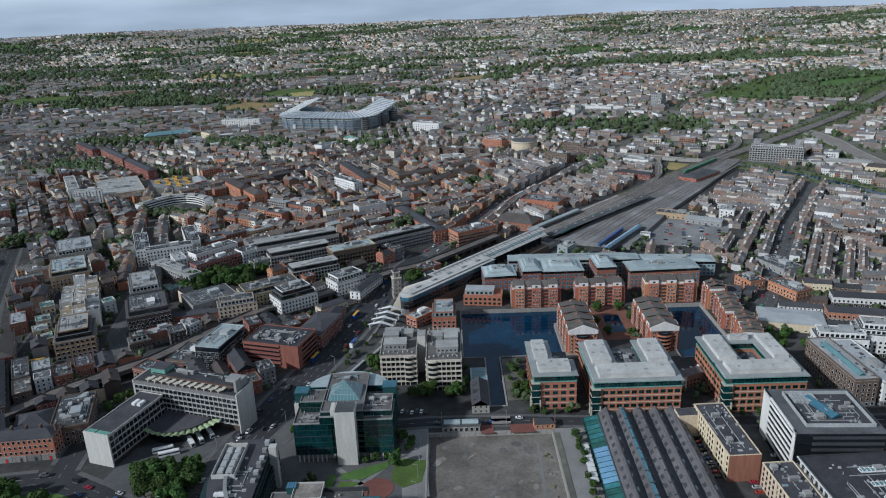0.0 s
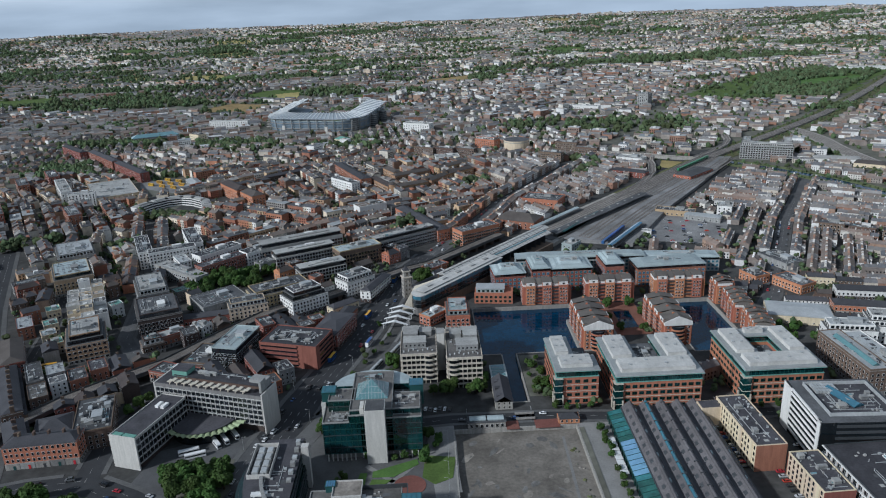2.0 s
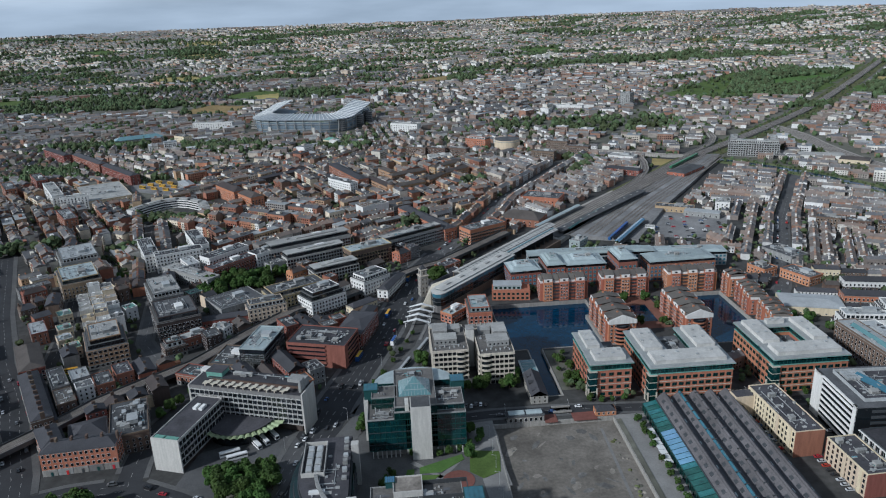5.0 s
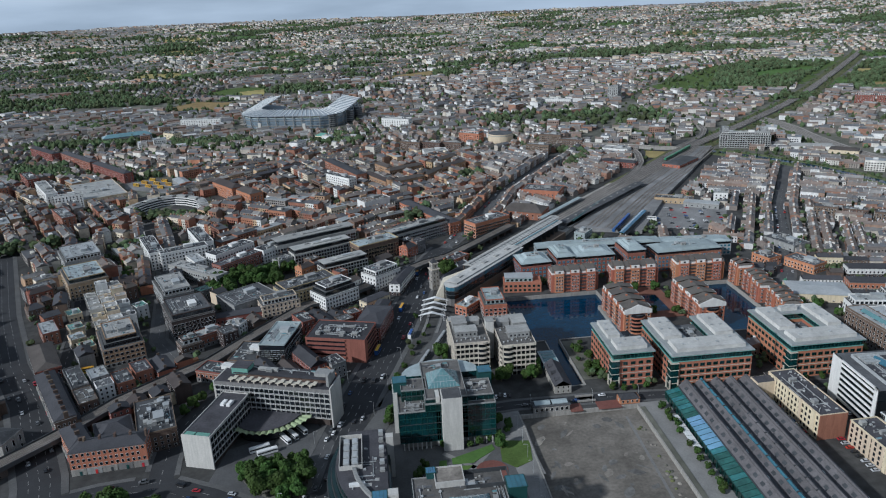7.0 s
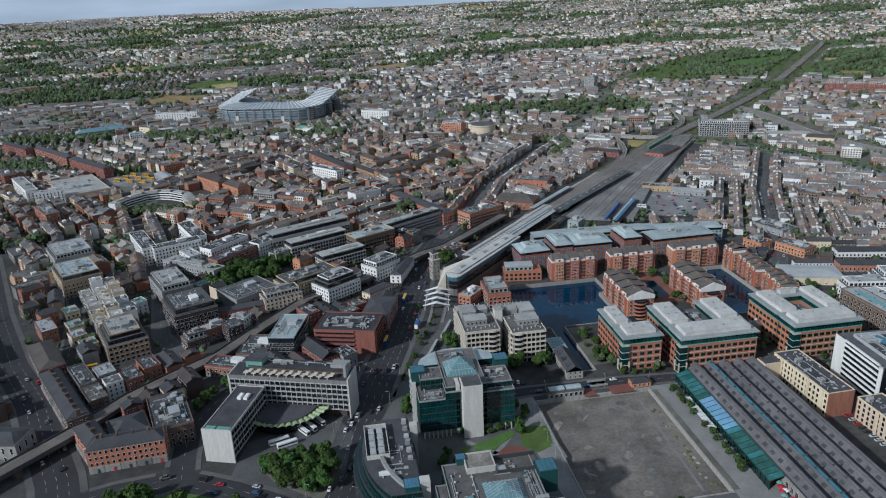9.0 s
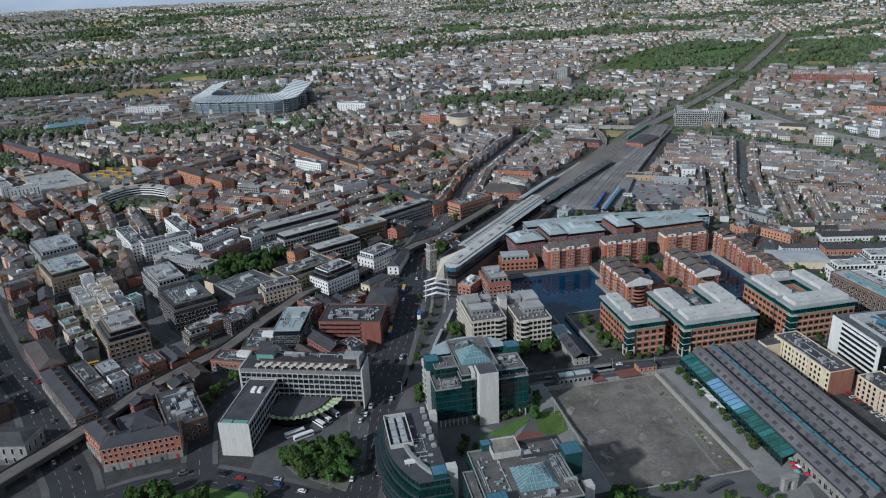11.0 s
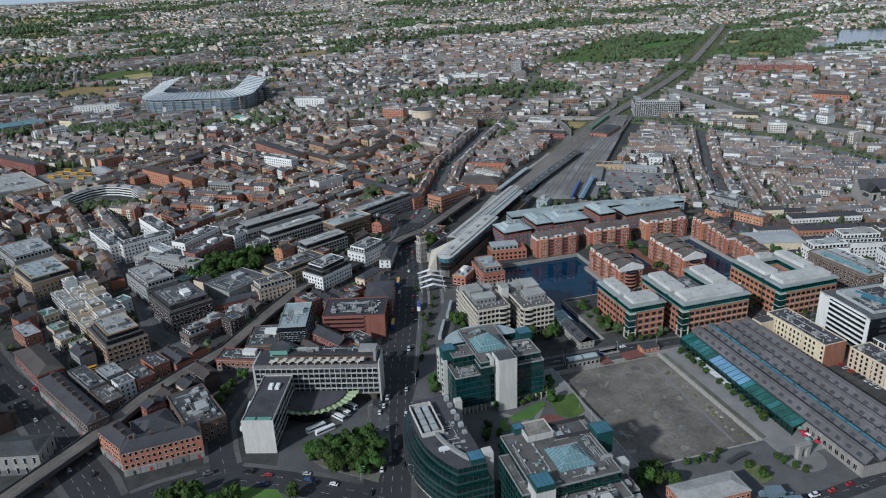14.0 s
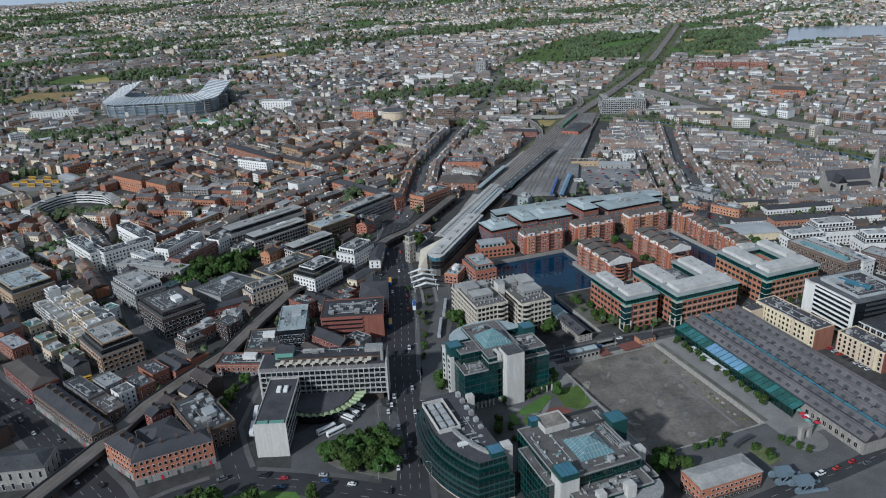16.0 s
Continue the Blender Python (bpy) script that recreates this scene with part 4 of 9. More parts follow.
banded_office(-39, 469, 25, 50, 6, 1, "beige concrete office block with dark window bands")
banded_office(-8, 463, 24, 55, 6, -1, "beige concrete office block beside its twin")
root = thing("lift_tower", -23.4, 466, 0, "pale concrete lift tower between twin offices", "lift tower", "", "", 6, 9)
part("shaft", Shape().box(0, 0, 0, 5.4, 8, 29), "stone_white", root)
part("cap", Shape().box(0, 0, 29, 5.8, 8.4, 0.4), "membrane", root)
part("link_glazing", Shape().box(0, 8.4, 0, 5.0, 8.6, 20), "glass_dark", root, "glazed link behind the lifts")


# ---- dark green glass offices ----
def glass_wing(root, x, y, w, d, z0, z1, glass="glass_green", sill="teal_paint", floor=3.7, clutter=True):
    """A curtain-walled box with floor bands, mullions and a grey roof."""
    part("curtain_wall", Shape().box(x, y, z0, w, d, z1 - z0), glass, root, "dark green curtain wall")
    n = max(1, round((z1 - z0) / floor))
    for k in range(n + 1):
        part("floor_band", Shape().box(x, y, z0 + (z1 - z0) * k / n - 0.35, w + 0.3, d + 0.3, 0.45), "metal_dark" if k % 2 else sill, root)
    s = Shape()
    for k in range(int(w / 3) + 1):
        for e in (-1, 1):
            s.box(x - w / 2 + k * w / max(1, int(w / 3)), y + e * (d / 2 + 0.05), z0, 0.16, 0.25, z1 - z0)
    for k in range(int(d / 3) + 1):
        for e in (-1, 1):
            s.box(x + e * (w / 2 + 0.05), y - d / 2 + k * d / max(1, int(d / 3)), z0, 0.25, 0.16, z1 - z0)
    tagged(part("mullion_screen", s, sill, root), kind="stuff")
    s = Shape().box(x, y, z1, w - 0.8, d - 0.8, 0.22)
    part("roof", s, "roof_gravel", root, "grey gravel roof")
    if clutter and w * d > 150:
        roof_clutter(root, w - 2, d - 2, z1 + 0.22, int(w * d / 26), x, y, int(w * d))
    s = Shape()
    parapet(s, w + 0.4, d + 0.4, z1, 0.8, 0.4, 0, x, y)
    part("parapet", s, "concrete", root)


def pyramid_light(root, x, y, z, a, rise, n=10):
    """A glazed pyramid with pale bars."""
    s = Shape().solid([(x - a / 2, y - a / 2, z), (x + a / 2, y - a / 2, z), (x + a / 2, y + a / 2, z), (x - a / 2, y + a / 2, z), (x, y, z + rise)], [(0, 1, 4), (1, 2, 4), (2, 3, 4), (3, 0, 4)])
    part("glass_pyramid", s, "glass_roof", root, "glazed pyramid rooflight")
    s = Shape()
    for k in range(n + 1):
        t = -1 + 2 * k / n
        q = 1 - abs(t)
        for u, v in (((t, -1), (t, -1 + q)), ((t, 1), (t, 1 - q)), ((-1, t), (-1 + q, t)), ((1, t), (1 - q, t))):
            za, zb = z, z + rise * q
            s.bar((x + u[0] * a / 2, y + u[1] * a / 2, za + 0.1), (x + v[0] * a / 2, y + v[1] * a / 2, zb + 0.12), 0.11)
    for lv in (0.3, 0.6):
        b = a / 2 * (1 - lv)
        for p, q in (((-b, -b), (b, -b)), ((b, -b), (b, b)), ((b, b), (-b, b)), ((-b, b), (-b, -b))):
            s.bar((x + p[0], y + p[1], z + rise * lv + 0.1), (x + q[0], y + q[1], z + rise * lv + 0.1), 0.16)
    part("glazing_frame", s, "metal_pale", root, "pale glazing bars")


def teal_turret(root, x, y, a, z0, z1):
    part("turret", Shape().box(x, y, z0, a, a, z1 - z0), "teal_paint", root, "teal corner turret")
    s = Shape().box(x, y, z1, a + 0.8, a + 0.8, 0.3)
    part("turret_edge", s, "teal_paint", root)
    s = Shape()
    for k in range(4):
        s.box(x - a / 2 + (k + 0.5) * a / 4, y, z1 + 0.3, a / 4 - 0.15, a - 0.2, 0.12)
    part("turret_glass", s, "glass_blue", root, "blue-green glass turret roof")


root = thing("atrium_office", -66, 380, 0, "dark green glass office with pale tower and glazed pyramid", "office building", "", "", 60, 50)
glass_wing(root, -15, 1, 26, 40, 4, 24)
glass_wing(root, 15, 1, 27, 38, 4, 25)
glass_wing(root, 0, 4, 24, 44, 4, 31, clutter=False)
glass_wing(root, -18, 0, 15, 13, 24, 31)
glass_wing(root, -8, -14, 9, 11, 24, 28.5)
glass_wing(root, 19, -5, 18, 18, 25, 28.5)
s = Shape().box(-13, 0, 0, 24, 36, 4).box(14, 0, 0, 24, 34, 4)
part("base", s, "stone_grey", root, "set-back stone base")
s = Shape().box(2.5, -19, 0, 11.5, 12, 34.5).box(-5.2, -15, 0, 2.2, 8, 33)
part("lift_tower", s, "stone_white", root, "pale stone lift tower")
part("tower_cap", Shape().box(2.5, -19, 34.5, 10.5, 11, 0.25), "felt_grey", root)
s = Shape()
for k in range(9):
    s.box(-6.4, -15, 4 + k * 3.4, 0.5, 5, 1.6)
part("stair_glazing", s, "glass_green", root)
pyramid_light(root, 0, 3, 31.3, 19, 8)
teal_turret(root, -26, 4, 8, 20, 33)
teal_turret(root, 26, 8, 8, 20, 33)
s = Shape().prism([(24 * math.cos(radians(a)), 14 + 18 * math.sin(radians(a))) for a in range(0, 181, 15)], 4, 29)
part("rear_bow", s, "glass_green", root)
part("rear_bow_roof", Shape().prism([(24.5 * math.cos(radians(a)), 14 + 18.5 * math.sin(radians(a))) for a in range(0, 181, 15)], 29, 29.4), "metal_sage", root, "curved pale roof")
roof_plant(root, 22, 8, 31.4, 5, 0, 20, 71)
roof_plant(root, 14, 10, 24.3, 6, -19, -13, 72)
for k in range(2):
    part("stone_pier", Shape().box(-29.2, 10 - k * 9, 0, 2.6, 5.5, 29 - k * 2), "stone_white", root, "pale stone pier with window slits")
    slits = Shape()
    for j in range(6):
        slits.box(-30.55, 10 - k * 9, 4 + j * 3.8, 0.2, 2.2, 2.0)
    tagged(part("slit_glazing", slits, "glass_green", root), kind="stuff")
roof_plant(root, 14, 12, 28.7, 4, 18, -5, 73)
for k in range(7):
    part("column", Shape().box(8 + k * 3.6, -20.5, 0, 0.7, 0.7, 4.2), "stone_white", root, "pale column under the offices")
    part("column", Shape().box(-26 + k * 2.6, -20.5, 0, 0.7, 0.7, 4.2), "stone_white", root, "pale column under the offices")

root = thing("plaza_office", -69, 266, 0, "green glass office block with stone towers and pyramid rooflight", "office building", "", "", 56, 64)
glass_wing(root, 0, 8, 44, 44, 0, 27, clutter=False)
glass_wing(root, -22, 4, 10, 30, 0, 24)
glass_wing(root, 2, -16, 40, 18, 0, 21)
glass_wing(root, 22, -6, 14, 26, 0, 18)
pyramid_light(root, 4, 4, 27.4, 19, 6)
s = Shape().box(-4, 27, 20, 14, 12, 10)
part("north_plant_room", s, "stone_white", root, "pale plant room")
part("plant_room_roof", Shape().box(-4, 27, 30, 13, 11, 0.2), "gravel_pale", root, "brown gravel roof")
s = Shape()
parapet(s, 14.3, 12.3, 29.9, 0.9, 0.35, 0, -4, 27)
part("plant_room_parapet", s, "stone_white", root)
teal_turret(root, -12.5, 31, 4.5, 20, 30.5)
for a in ((-6, -24, 4, 24), (8, -26, 4.5, 26), (28, -4, 5, 25)):
    part("stone_tower", Shape().box(a[0], a[1], 0, a[2], a[2], a[3]), "stone_white", root, "pale stone stair tower")
s = Shape().box(-18, -12, 0, 10, 9, 28.5)
part("stone_tower", s, "stone_white", root, "pale stone stair tower")
teal_turret(root, -18, -12, 9, 28.5, 31.5)
teal_turret(root, 27, 16, 9, 18, 30.5)
s = Shape()
for k in range(5):
    out = [(14 + (13 - 0.0) * math.cos(radians(a)), -22 + 12 * math.sin(radians(a))) for a in range(180, 361, 15)]
    s.prism(out, k * 3.9, k * 3.9 + 2.6, 0)
part("bow_front", s, "glass_green", root)
s = Shape()
for k in range(6):
    out = [(14 + 13.4 * math.cos(radians(a)), -22 + 12.4 * math.sin(radians(a))) for a in range(180, 361, 15)]
    s.prism(out, k * 3.9 - 1.3 if k else 0, k * 3.9 + 0.05 if k else 0.5, 0)
part("bow_bands", s, "concrete", root)
for cx, cy, a, b in ((-14, 10, 13, 36), (18, 6, 6, 36), (6, 22, 20, 10), (2, -9, 30, 5)):
    roof_plant(root, a, b, 27.3, 4, cx, cy, 81 + int(cx))
roof_plant(root, 12, 24, 18.3, 4, 22, -6, 84)
roof_plant(root, 36, 12, 21.3, 5, 2, -16, 82)
s = Shape()
parapet(s, 22, 12, 27.2, 2.4, 0.25, 0, 14, 24)
part("plant_screen", s, "metal_dark", root, "dark plant screen")

# curved office between the street and the plaza
root = thing("curved_office", -116, 316, 0, "curved green glass office with black flat roof", "office building", "", "", 34, 70)
def bow(r, cx=52, y0=-36, y1=34, east=15):
    out = []
    for k in range(13):
        y = y0 + (y1 - y0) * k / 12
        out.append((cx - math.sqrt(max(r * r - (y - 6) ** 2, 1)), y))
    return [(east, y0), (east, y1)] + out[::-1]
for k in range(6):
    ins = max(0, k - 3) * 2.5
    part("glazed_storey", Shape().prism(bow(70 - ins, east=15 - (1.5 if k > 3 else 0), y0=-36 + ins), k * 3.7 + 0.9, k * 3.7 + 3.7), "glass_green", root, "green glass storey")
    part("spandrel", Shape().prism(bow(70.5 - ins, east=15.4 - (1.5 if k > 3 else 0), y0=-36.3 + ins), k * 3.7, k * 3.7 + 0.9), ("stone_beige" if k < 1 else "teal_paint"), root)
    s = Shape()
    line = bow(70.1 - ins, east=15.1 - (1.5 if k > 3 else 0), y0=-36.1 + ins)
    for a, b in zip(line, line[1:] + line[:1]):
        n = max(1, int(math.dist(a, b) / 2.4))
        for j in range(n):
            s.box(a[0] + (b[0] - a[0]) * j / n, a[1] + (b[1] - a[1]) * j / n, k * 3.7 + 0.9, 0.22, 0.22, 2.8)
    tagged(part("mullion_screen", s, "metal_dark", root), kind="stuff")
    part("sill_line", Shape().prism(bow(70.7 - ins, east=15.6 - (1.5 if k > 3 else 0), y0=-36.5 + ins), k * 3.7 + 0.9, k * 3.7 + 1.0), "metal_dark", root)
part("roof", Shape().prism(bow(65, east=13.5, y0=-31), 22.2, 22.5), "felt_dark", root, "black flat roof")
part("lower_terrace", Shape().prism(bow(67.2, east=13.2, y0=-33.2), 14.8, 15.0), "paving", root, "paved roof terrace")
roof_clutter(root, 16, 40, 22.5, 40, 2, 0, 33)
s = Shape()
for a, b in zip(bow(56, east=9, y0=-28)[2:], bow(56, east=9, y0=-28)[3:]):
    if a[1] < 20 and b[1] < 20:
        s.bar((a[0], a[1], 23.4), (b[0], b[1], 23.4), 1.8)
part("plant_screen", s, "concrete", root, "pale curved plant screen")
for k in range(8):
    s = Shape().box(-7.5 + (k % 2) * 4.5, 4 + (k // 2) * 6.0, 22.5, 3.2, 5, 1.9).box(-7.5 + (k % 2) * 4.5, 4 + (k // 2) * 6.0, 24.4, 2.6, 4.2, 0.3)
    part("chiller", s, "metal_pale", root, "pale grey rooftop chiller")
s = Shape()
parapet(s, 12, 28, 22.5, 2.6, 0.3, 0, -5.2, 13)
part("plant_enclosure", s, "stone_white", root, "pale plant enclosure")
for k in range(6):
    s = Shape().box(11, -4 + k * 6.5, 22.5, 2.4, 2.6, 1.3 + (k % 3) * 0.6).box(11, -4 + k * 6.5, 22.5, 3.0, 0.5, 0.5)
    part("plant_housing", s, ("metal_pale" if k % 2 else "concrete"), root)
part("stair_tower", Shape().box(15.6, 22, 0, 4, 4, 26), "stone_white", root, "pale stair tower")
s = Shape().box(15.5, -26, 0, 5, 5, 26)
part("stair_tower", s, "stone_white", root, "pale stair tower")
teal_turret(root, 9, -27, 7, 18, 25)
s = Shape().box(-2, -14, 22.5, 8, 2.2, 1.2)
part("roof_duct", s, "steel_white", root)

# ---- bus station ----
BUS = -19.0
root = thing("bus_station", -170, 405, BUS, "pale stone modernist bus station with gridded glass fronts", "bus station", "", "", 82, 30)
def grid_front(root, w, d, z0, floors, p, bay, sides, cx=0, cy=0):
    windows(root, w, d, sides, z0 + 0.5, floors, p, bay - 0.22, p - 0.45, bay, "steel_white", "glass_dark", 0, cx=cx, cy=cy)
W1, D1 = 77, 17
part("long_block", Shape().box(0, 6, 6.5, W1, D1, 20.2), "concrete_dark", root, "pale stone block raised on piers")
for k in range(24):
    part("fin", Shape().box(-W1 / 2 + 0.4 + k * (W1 - 0.8) / 23, 6 - D1 / 2 - 0.15, 6.5, 0.2, 0.35, 17.5), "stone_white", root)
for k in range(6):
    part("floor_band", Shape().box(0, 6, 6.3 + k * 3.5, W1 + 0.2, D1 + 0.45, 0.28), "stone_white", root)
grid_front(root, W1, D1, 6.8, 5, 3.5, 3.3, "SN", 0, 6)
part("end_wall", Shape().box(W1 / 2 + 0.3, 6, 0, 0.8, D1 + 0.6, 28), "stone_white", root, "blank pale stone end wall")
part("end_wall", Shape().box(-W1 / 2 - 0.3, 6, 0, 0.8, D1 + 0.6, 27), "stone_white", root, "blank pale stone end wall")
part("ground_floor", Shape().box(0, 7, 0, W1 - 6, D1 - 4, 6.4), "brick_dark", root)
part("roof", Shape().box(0, 6, 26.7, W1 - 1, D1 - 1, 0.25), "felt_dark", root, "black roof terrace")
s = Shape().box(4, 9, 26.9, W1 - 16, 8, 3.0)
part("roof_storey", s, "brick_brown", root)
part("roof_storey_top", Shape().box(4, 9, 29.9, W1 - 13, 11, 0.35), "felt_dark", root)
s = Shape()
for k in range(11):
    x = -27 + k * 5.3
    s.box(x, -1.0, 28.6, 3.0, 3.6, 0.35)
    s.box(x + 2.65, -0.6, 29.5, 2.4, 4.2, 0.35)
    s.box(x, -2.3, 26.9, 0.5, 0.5, 1.8)
part("wavy_canopy", s, "stone_beige", root, "wavy pale roof terrace canopy")
s = Shape().box(-24, 9, 29, 11, 9, 4.2)
part("plant_room", s, "copper_green", root, "green-grey glazed plant room")
part("plant_room_roof", Shape().box(-24, 9, 33.2, 11.6, 9.6, 0.3), "felt_dark", root)
s = Shape().box(31, 10, 26.9, 11, 7, 5.5).box(36.2, 4, 26.9, 1.6, 6, 8)
part("stair_head", s, "concrete", root)
roof_plant(root, 60, 6, 30.3, 9, 2, 10, 5)
WING = (-23.1, -28.8)
part("short_block", Shape().box(WING[0], WING[1], 3.5, 17, 47, 17.2), "concrete_dark", root, "lower office wing")
part("wing_base", Shape().box(WING[0] + 1, WING[1], 0, 13, 44, 3.5), "brick_dark", root)
grid_front(root, 17, 47, 3.9, 4, 4.1, 3.3, "EW", *WING)
for k in range(5):
    part("wing_band", Shape().box(WING[0], WING[1], 3.4 + k * 4.1, 17.5, 47.3, 0.3), "stone_white", root)
part("wing_end_wall", Shape().box(WING[0], WING[1] - 23.7, 0, 18, 0.9, 21.4), "stone_white", root, "large blank white stone end wall")
part("wing_roof", Shape().box(WING[0], WING[1] + 1, 20.7, 16, 45, 0.25), "felt_dark", root)
s = Shape()
parapet(s, 17.6, 47.6, 20.6, 0.9, 0.4, 0, *WING)
part("wing_parapet", s, "stone_white", root)
s = Shape().box(WING[0] - 4.5, WING[1] - 21.5, 20.9, 6, 2.6, 0.5).box(WING[0] + 3.5, WING[1] - 21.5, 20.9, 8, 2.6, 0.5)
part("green_roof_light", s, "copper_green", root)
for k in range(2):
    s = Shape().box(WING[0] - 1 + k * 4.0, WING[1] + 11, 20.9, 2.4, 5.5, 1.5)
    for j in range(5):
        s.box(WING[0] - 1 + k * 4.0, WING[1] + 9.2 + j * 0.95, 22.4, 1.8, 0.5, 0.2)
    part("chiller", s, "steel_white", root)
# concourse drum and its scalloped canopy
s = Shape().prism([(-4 + 21 * math.cos(radians(a)), 0 + 24 * math.sin(radians(a))) for a in range(180, 361, 12)], 0.2, 8.2)
part("concourse", s, "glass_dark", root, "curved glazed concourse")
part("concourse_roof", Shape().prism([(-4 + 22 * math.cos(radians(a)), 0 + 25 * math.sin(radians(a))) for a in range(180, 361, 12)], 8.2, 8.6), "felt_dark", root)
for k in range(20):
    a = radians(198 + k * 8.0)
    r1, r2, hw = 21, 30, 1.75
    cx, cy = -4, 2
    u, v = Vector((math.cos(a), math.sin(a))), Vector((-math.sin(a), math.cos(a)))
    pts = []
    for r, z in ((r1, 7.2), (r2, 8.4)):
        for o, zz in ((-hw, -0.5), (-hw * 0.4, 0.35), (hw * 0.4, 0.35), (hw, -0.5)):
            q = Vector((cx, cy)) + u * r + v * o * (r / 26)
            pts.append((q.x, q.y, z + zz))
    pts += [(p[0], p[1], p[2] - 0.3) for p in pts]
    fc = [(0, 4, 5, 1), (1, 5, 6, 2), (2, 6, 7, 3), (9, 13, 12, 8), (10, 14, 13, 9), (11, 15, 14, 10), (0, 1, 9, 8), (1, 2, 10, 9), (2, 3, 11, 10), (4, 12, 13, 5), (5, 13, 14, 6), (6, 14, 15, 7), (0, 8, 12, 4), (3, 7, 15, 11)]
    part("scalloped_canopy", Shape().solid(pts, fc), "canopy_lime", root, "scalloped lime-green concrete canopy")

# ---- market hall with parallel roofs ----
HX, HY, HW, HD = 108.5, 312, 49, 152
root = thing("market_hall", HX, HY, -1.0, "long stone market hall with parallel dark pitched roofs", "market hall", "", "", HW + 10, HD)
part("wall", Shape().box(0, 0, 0, HW, HD, 8.0), "stone_grey", root, "weathered grey stone wall")
N = 5
bw = HW / N
SLOPE = {}
for e in (-1, 1):
    dz = 4.4 / (bw / 2)
    q = [(-0.7, -1.5), (0.7, -1.5), (0.7, 1.5), (-0.7, 1.5)]
    SLOPE[e] = Shape().solid([(a, b, -a * e * dz + 0.12) for a, b in q] + [(a, b, -a * e * dz - 0.2) for a, b in q], [(0, 1, 2, 3), (0, 4, 5, 1), (1, 5, 6, 2), (2, 6, 7, 3), (3, 7, 4, 0)]).mesh("slope_light", "metal_dark" if e < 0 else "felt_grey")
for k in range(N):
    cx = -HW / 2 + (k + 0.5) * bw
    s = Shape().gable(cx, 0, 8.0, HD, bw, 4.4, 0, 0.0, 0.3, 90)
    part("roof_bay", s, "hall_roof", root, "dark slated roof bay")
    s = Shape()
    s.box(cx, 0, 12.1, 1.9, HD - 2, 0.5, 0)
    s.gable(cx, 0, 12.6, HD - 2, 1.9, 0.5, 0, 0, 0.1, 90)
    part("ridge_light", s, ("glass_blue" if k == 1 else "hall_roof"), root, "ridge rooflight strip")
    for j in range(20):
        for e in (-1, 1):
            o = e * bw * 0.27
            z9 = 8.0 + 4.4 * (1 - abs(o) / (bw / 2))
            placed("slope_light", SLOPE[e], root, cx + o, -HD / 2 + 6 + j * 7.3, z9 + 0.05)
    if k in (1, 2):
        for j in range(15):
            part("ridge_frame", Shape().box(cx, -HD / 2 + 8 + j * 10, 12.6, 2.6, 0.5, 0.7), "metal_dark", root)
    else:
        for j in range(13):
            s = Shape().box(cx + (1.2 if j % 2 else 1.9), -HD / 2 + 8 + j * 11.3, 10.2, 1.4, 3.0, 0.9)
            part("roof_vent", s, "metal_sage", root)
    s = Shape().gable_wall(cx, 0, 8.0, HD - 0.4, bw - 0.2, 4.5, 0, 90)
    part("gable_glazing", s, "glass_green", root, "green glazed gable")
for k in range(N + 1):
    part("valley_gutter", Shape().box(-HW / 2 + k * bw, 0, 7.9, 0.9, HD, 0.45), "metal_dark", root)
# glass verandah along the west side
s = Shape()
for k in range(24):
    y = HD / 2 - 3 - k * 4.6
    s = Shape().solid([(-HW / 2, y - 2.25, 7.6), (-HW / 2 - 8.5, y - 2.25, 5.4), (-HW / 2 - 8.5, y + 2.25, 5.4), (-HW / 2, y + 2.25, 7.6), (-HW / 2, y - 2.25, 7.4), (-HW / 2 - 8.5, y - 2.25, 5.2), (-HW / 2 - 8.5, y + 2.25, 5.2), (-HW / 2, y + 2.25, 7.4)], [(3, 2, 1, 0), (4, 5, 6, 7), (0, 1, 5, 4), (1, 2, 6, 5), (2, 3, 7, 6)])
    part("verandah_pane", s, "glass_sky" if 7 <= k < 14 else "glass_teal", root, "sky-blue glass pane" if 7 <= k < 14 else "green glass pane")
s = Shape()
for k in range(25):
    y = HD / 2 - 0.7 - k * 4.6
    s.bar((-HW / 2, y, 7.6), (-HW / 2 - 8.6, y, 5.4), 0.3)
    s.box(-HW / 2 - 8.3, y, 0, 0.3, 0.3, 5.3)
s.box(-HW / 2 - 8.5, HD / 2 - 56, 5.2, 0.35, 110.5, 0.35)
part("verandah_frame", s, "teal_paint", root, "teal steel verandah frame")
part("verandah_screen", Shape().box(-HW / 2 - 8.0, HD / 2 - 56, 0, 0.12, 110, 5.0), "glass_green", root)
for k in range(9):
    placed("arch_window", window_mesh(2.2, 3.0, "stone_beige", "glass_dark", 1), root, -HW / 2 - 0.05, -HD / 2 + 5 + k * 4.2, 2.0, -90)
s = Shape()
for k in range(8):
    s.box(-HW / 2 - 11.5, HD / 2 - 26 - k * 4.4, 2.6, 4.2, 3.9, 0.18, 0, 4)
    s.box(-HW / 2 - 11.5, HD / 2 - 26 - k * 4.4, 0, 0.14, 0.14, 2.7)
part("terrace_awning", s, "steel_white", root, "row of white terrace awnings")


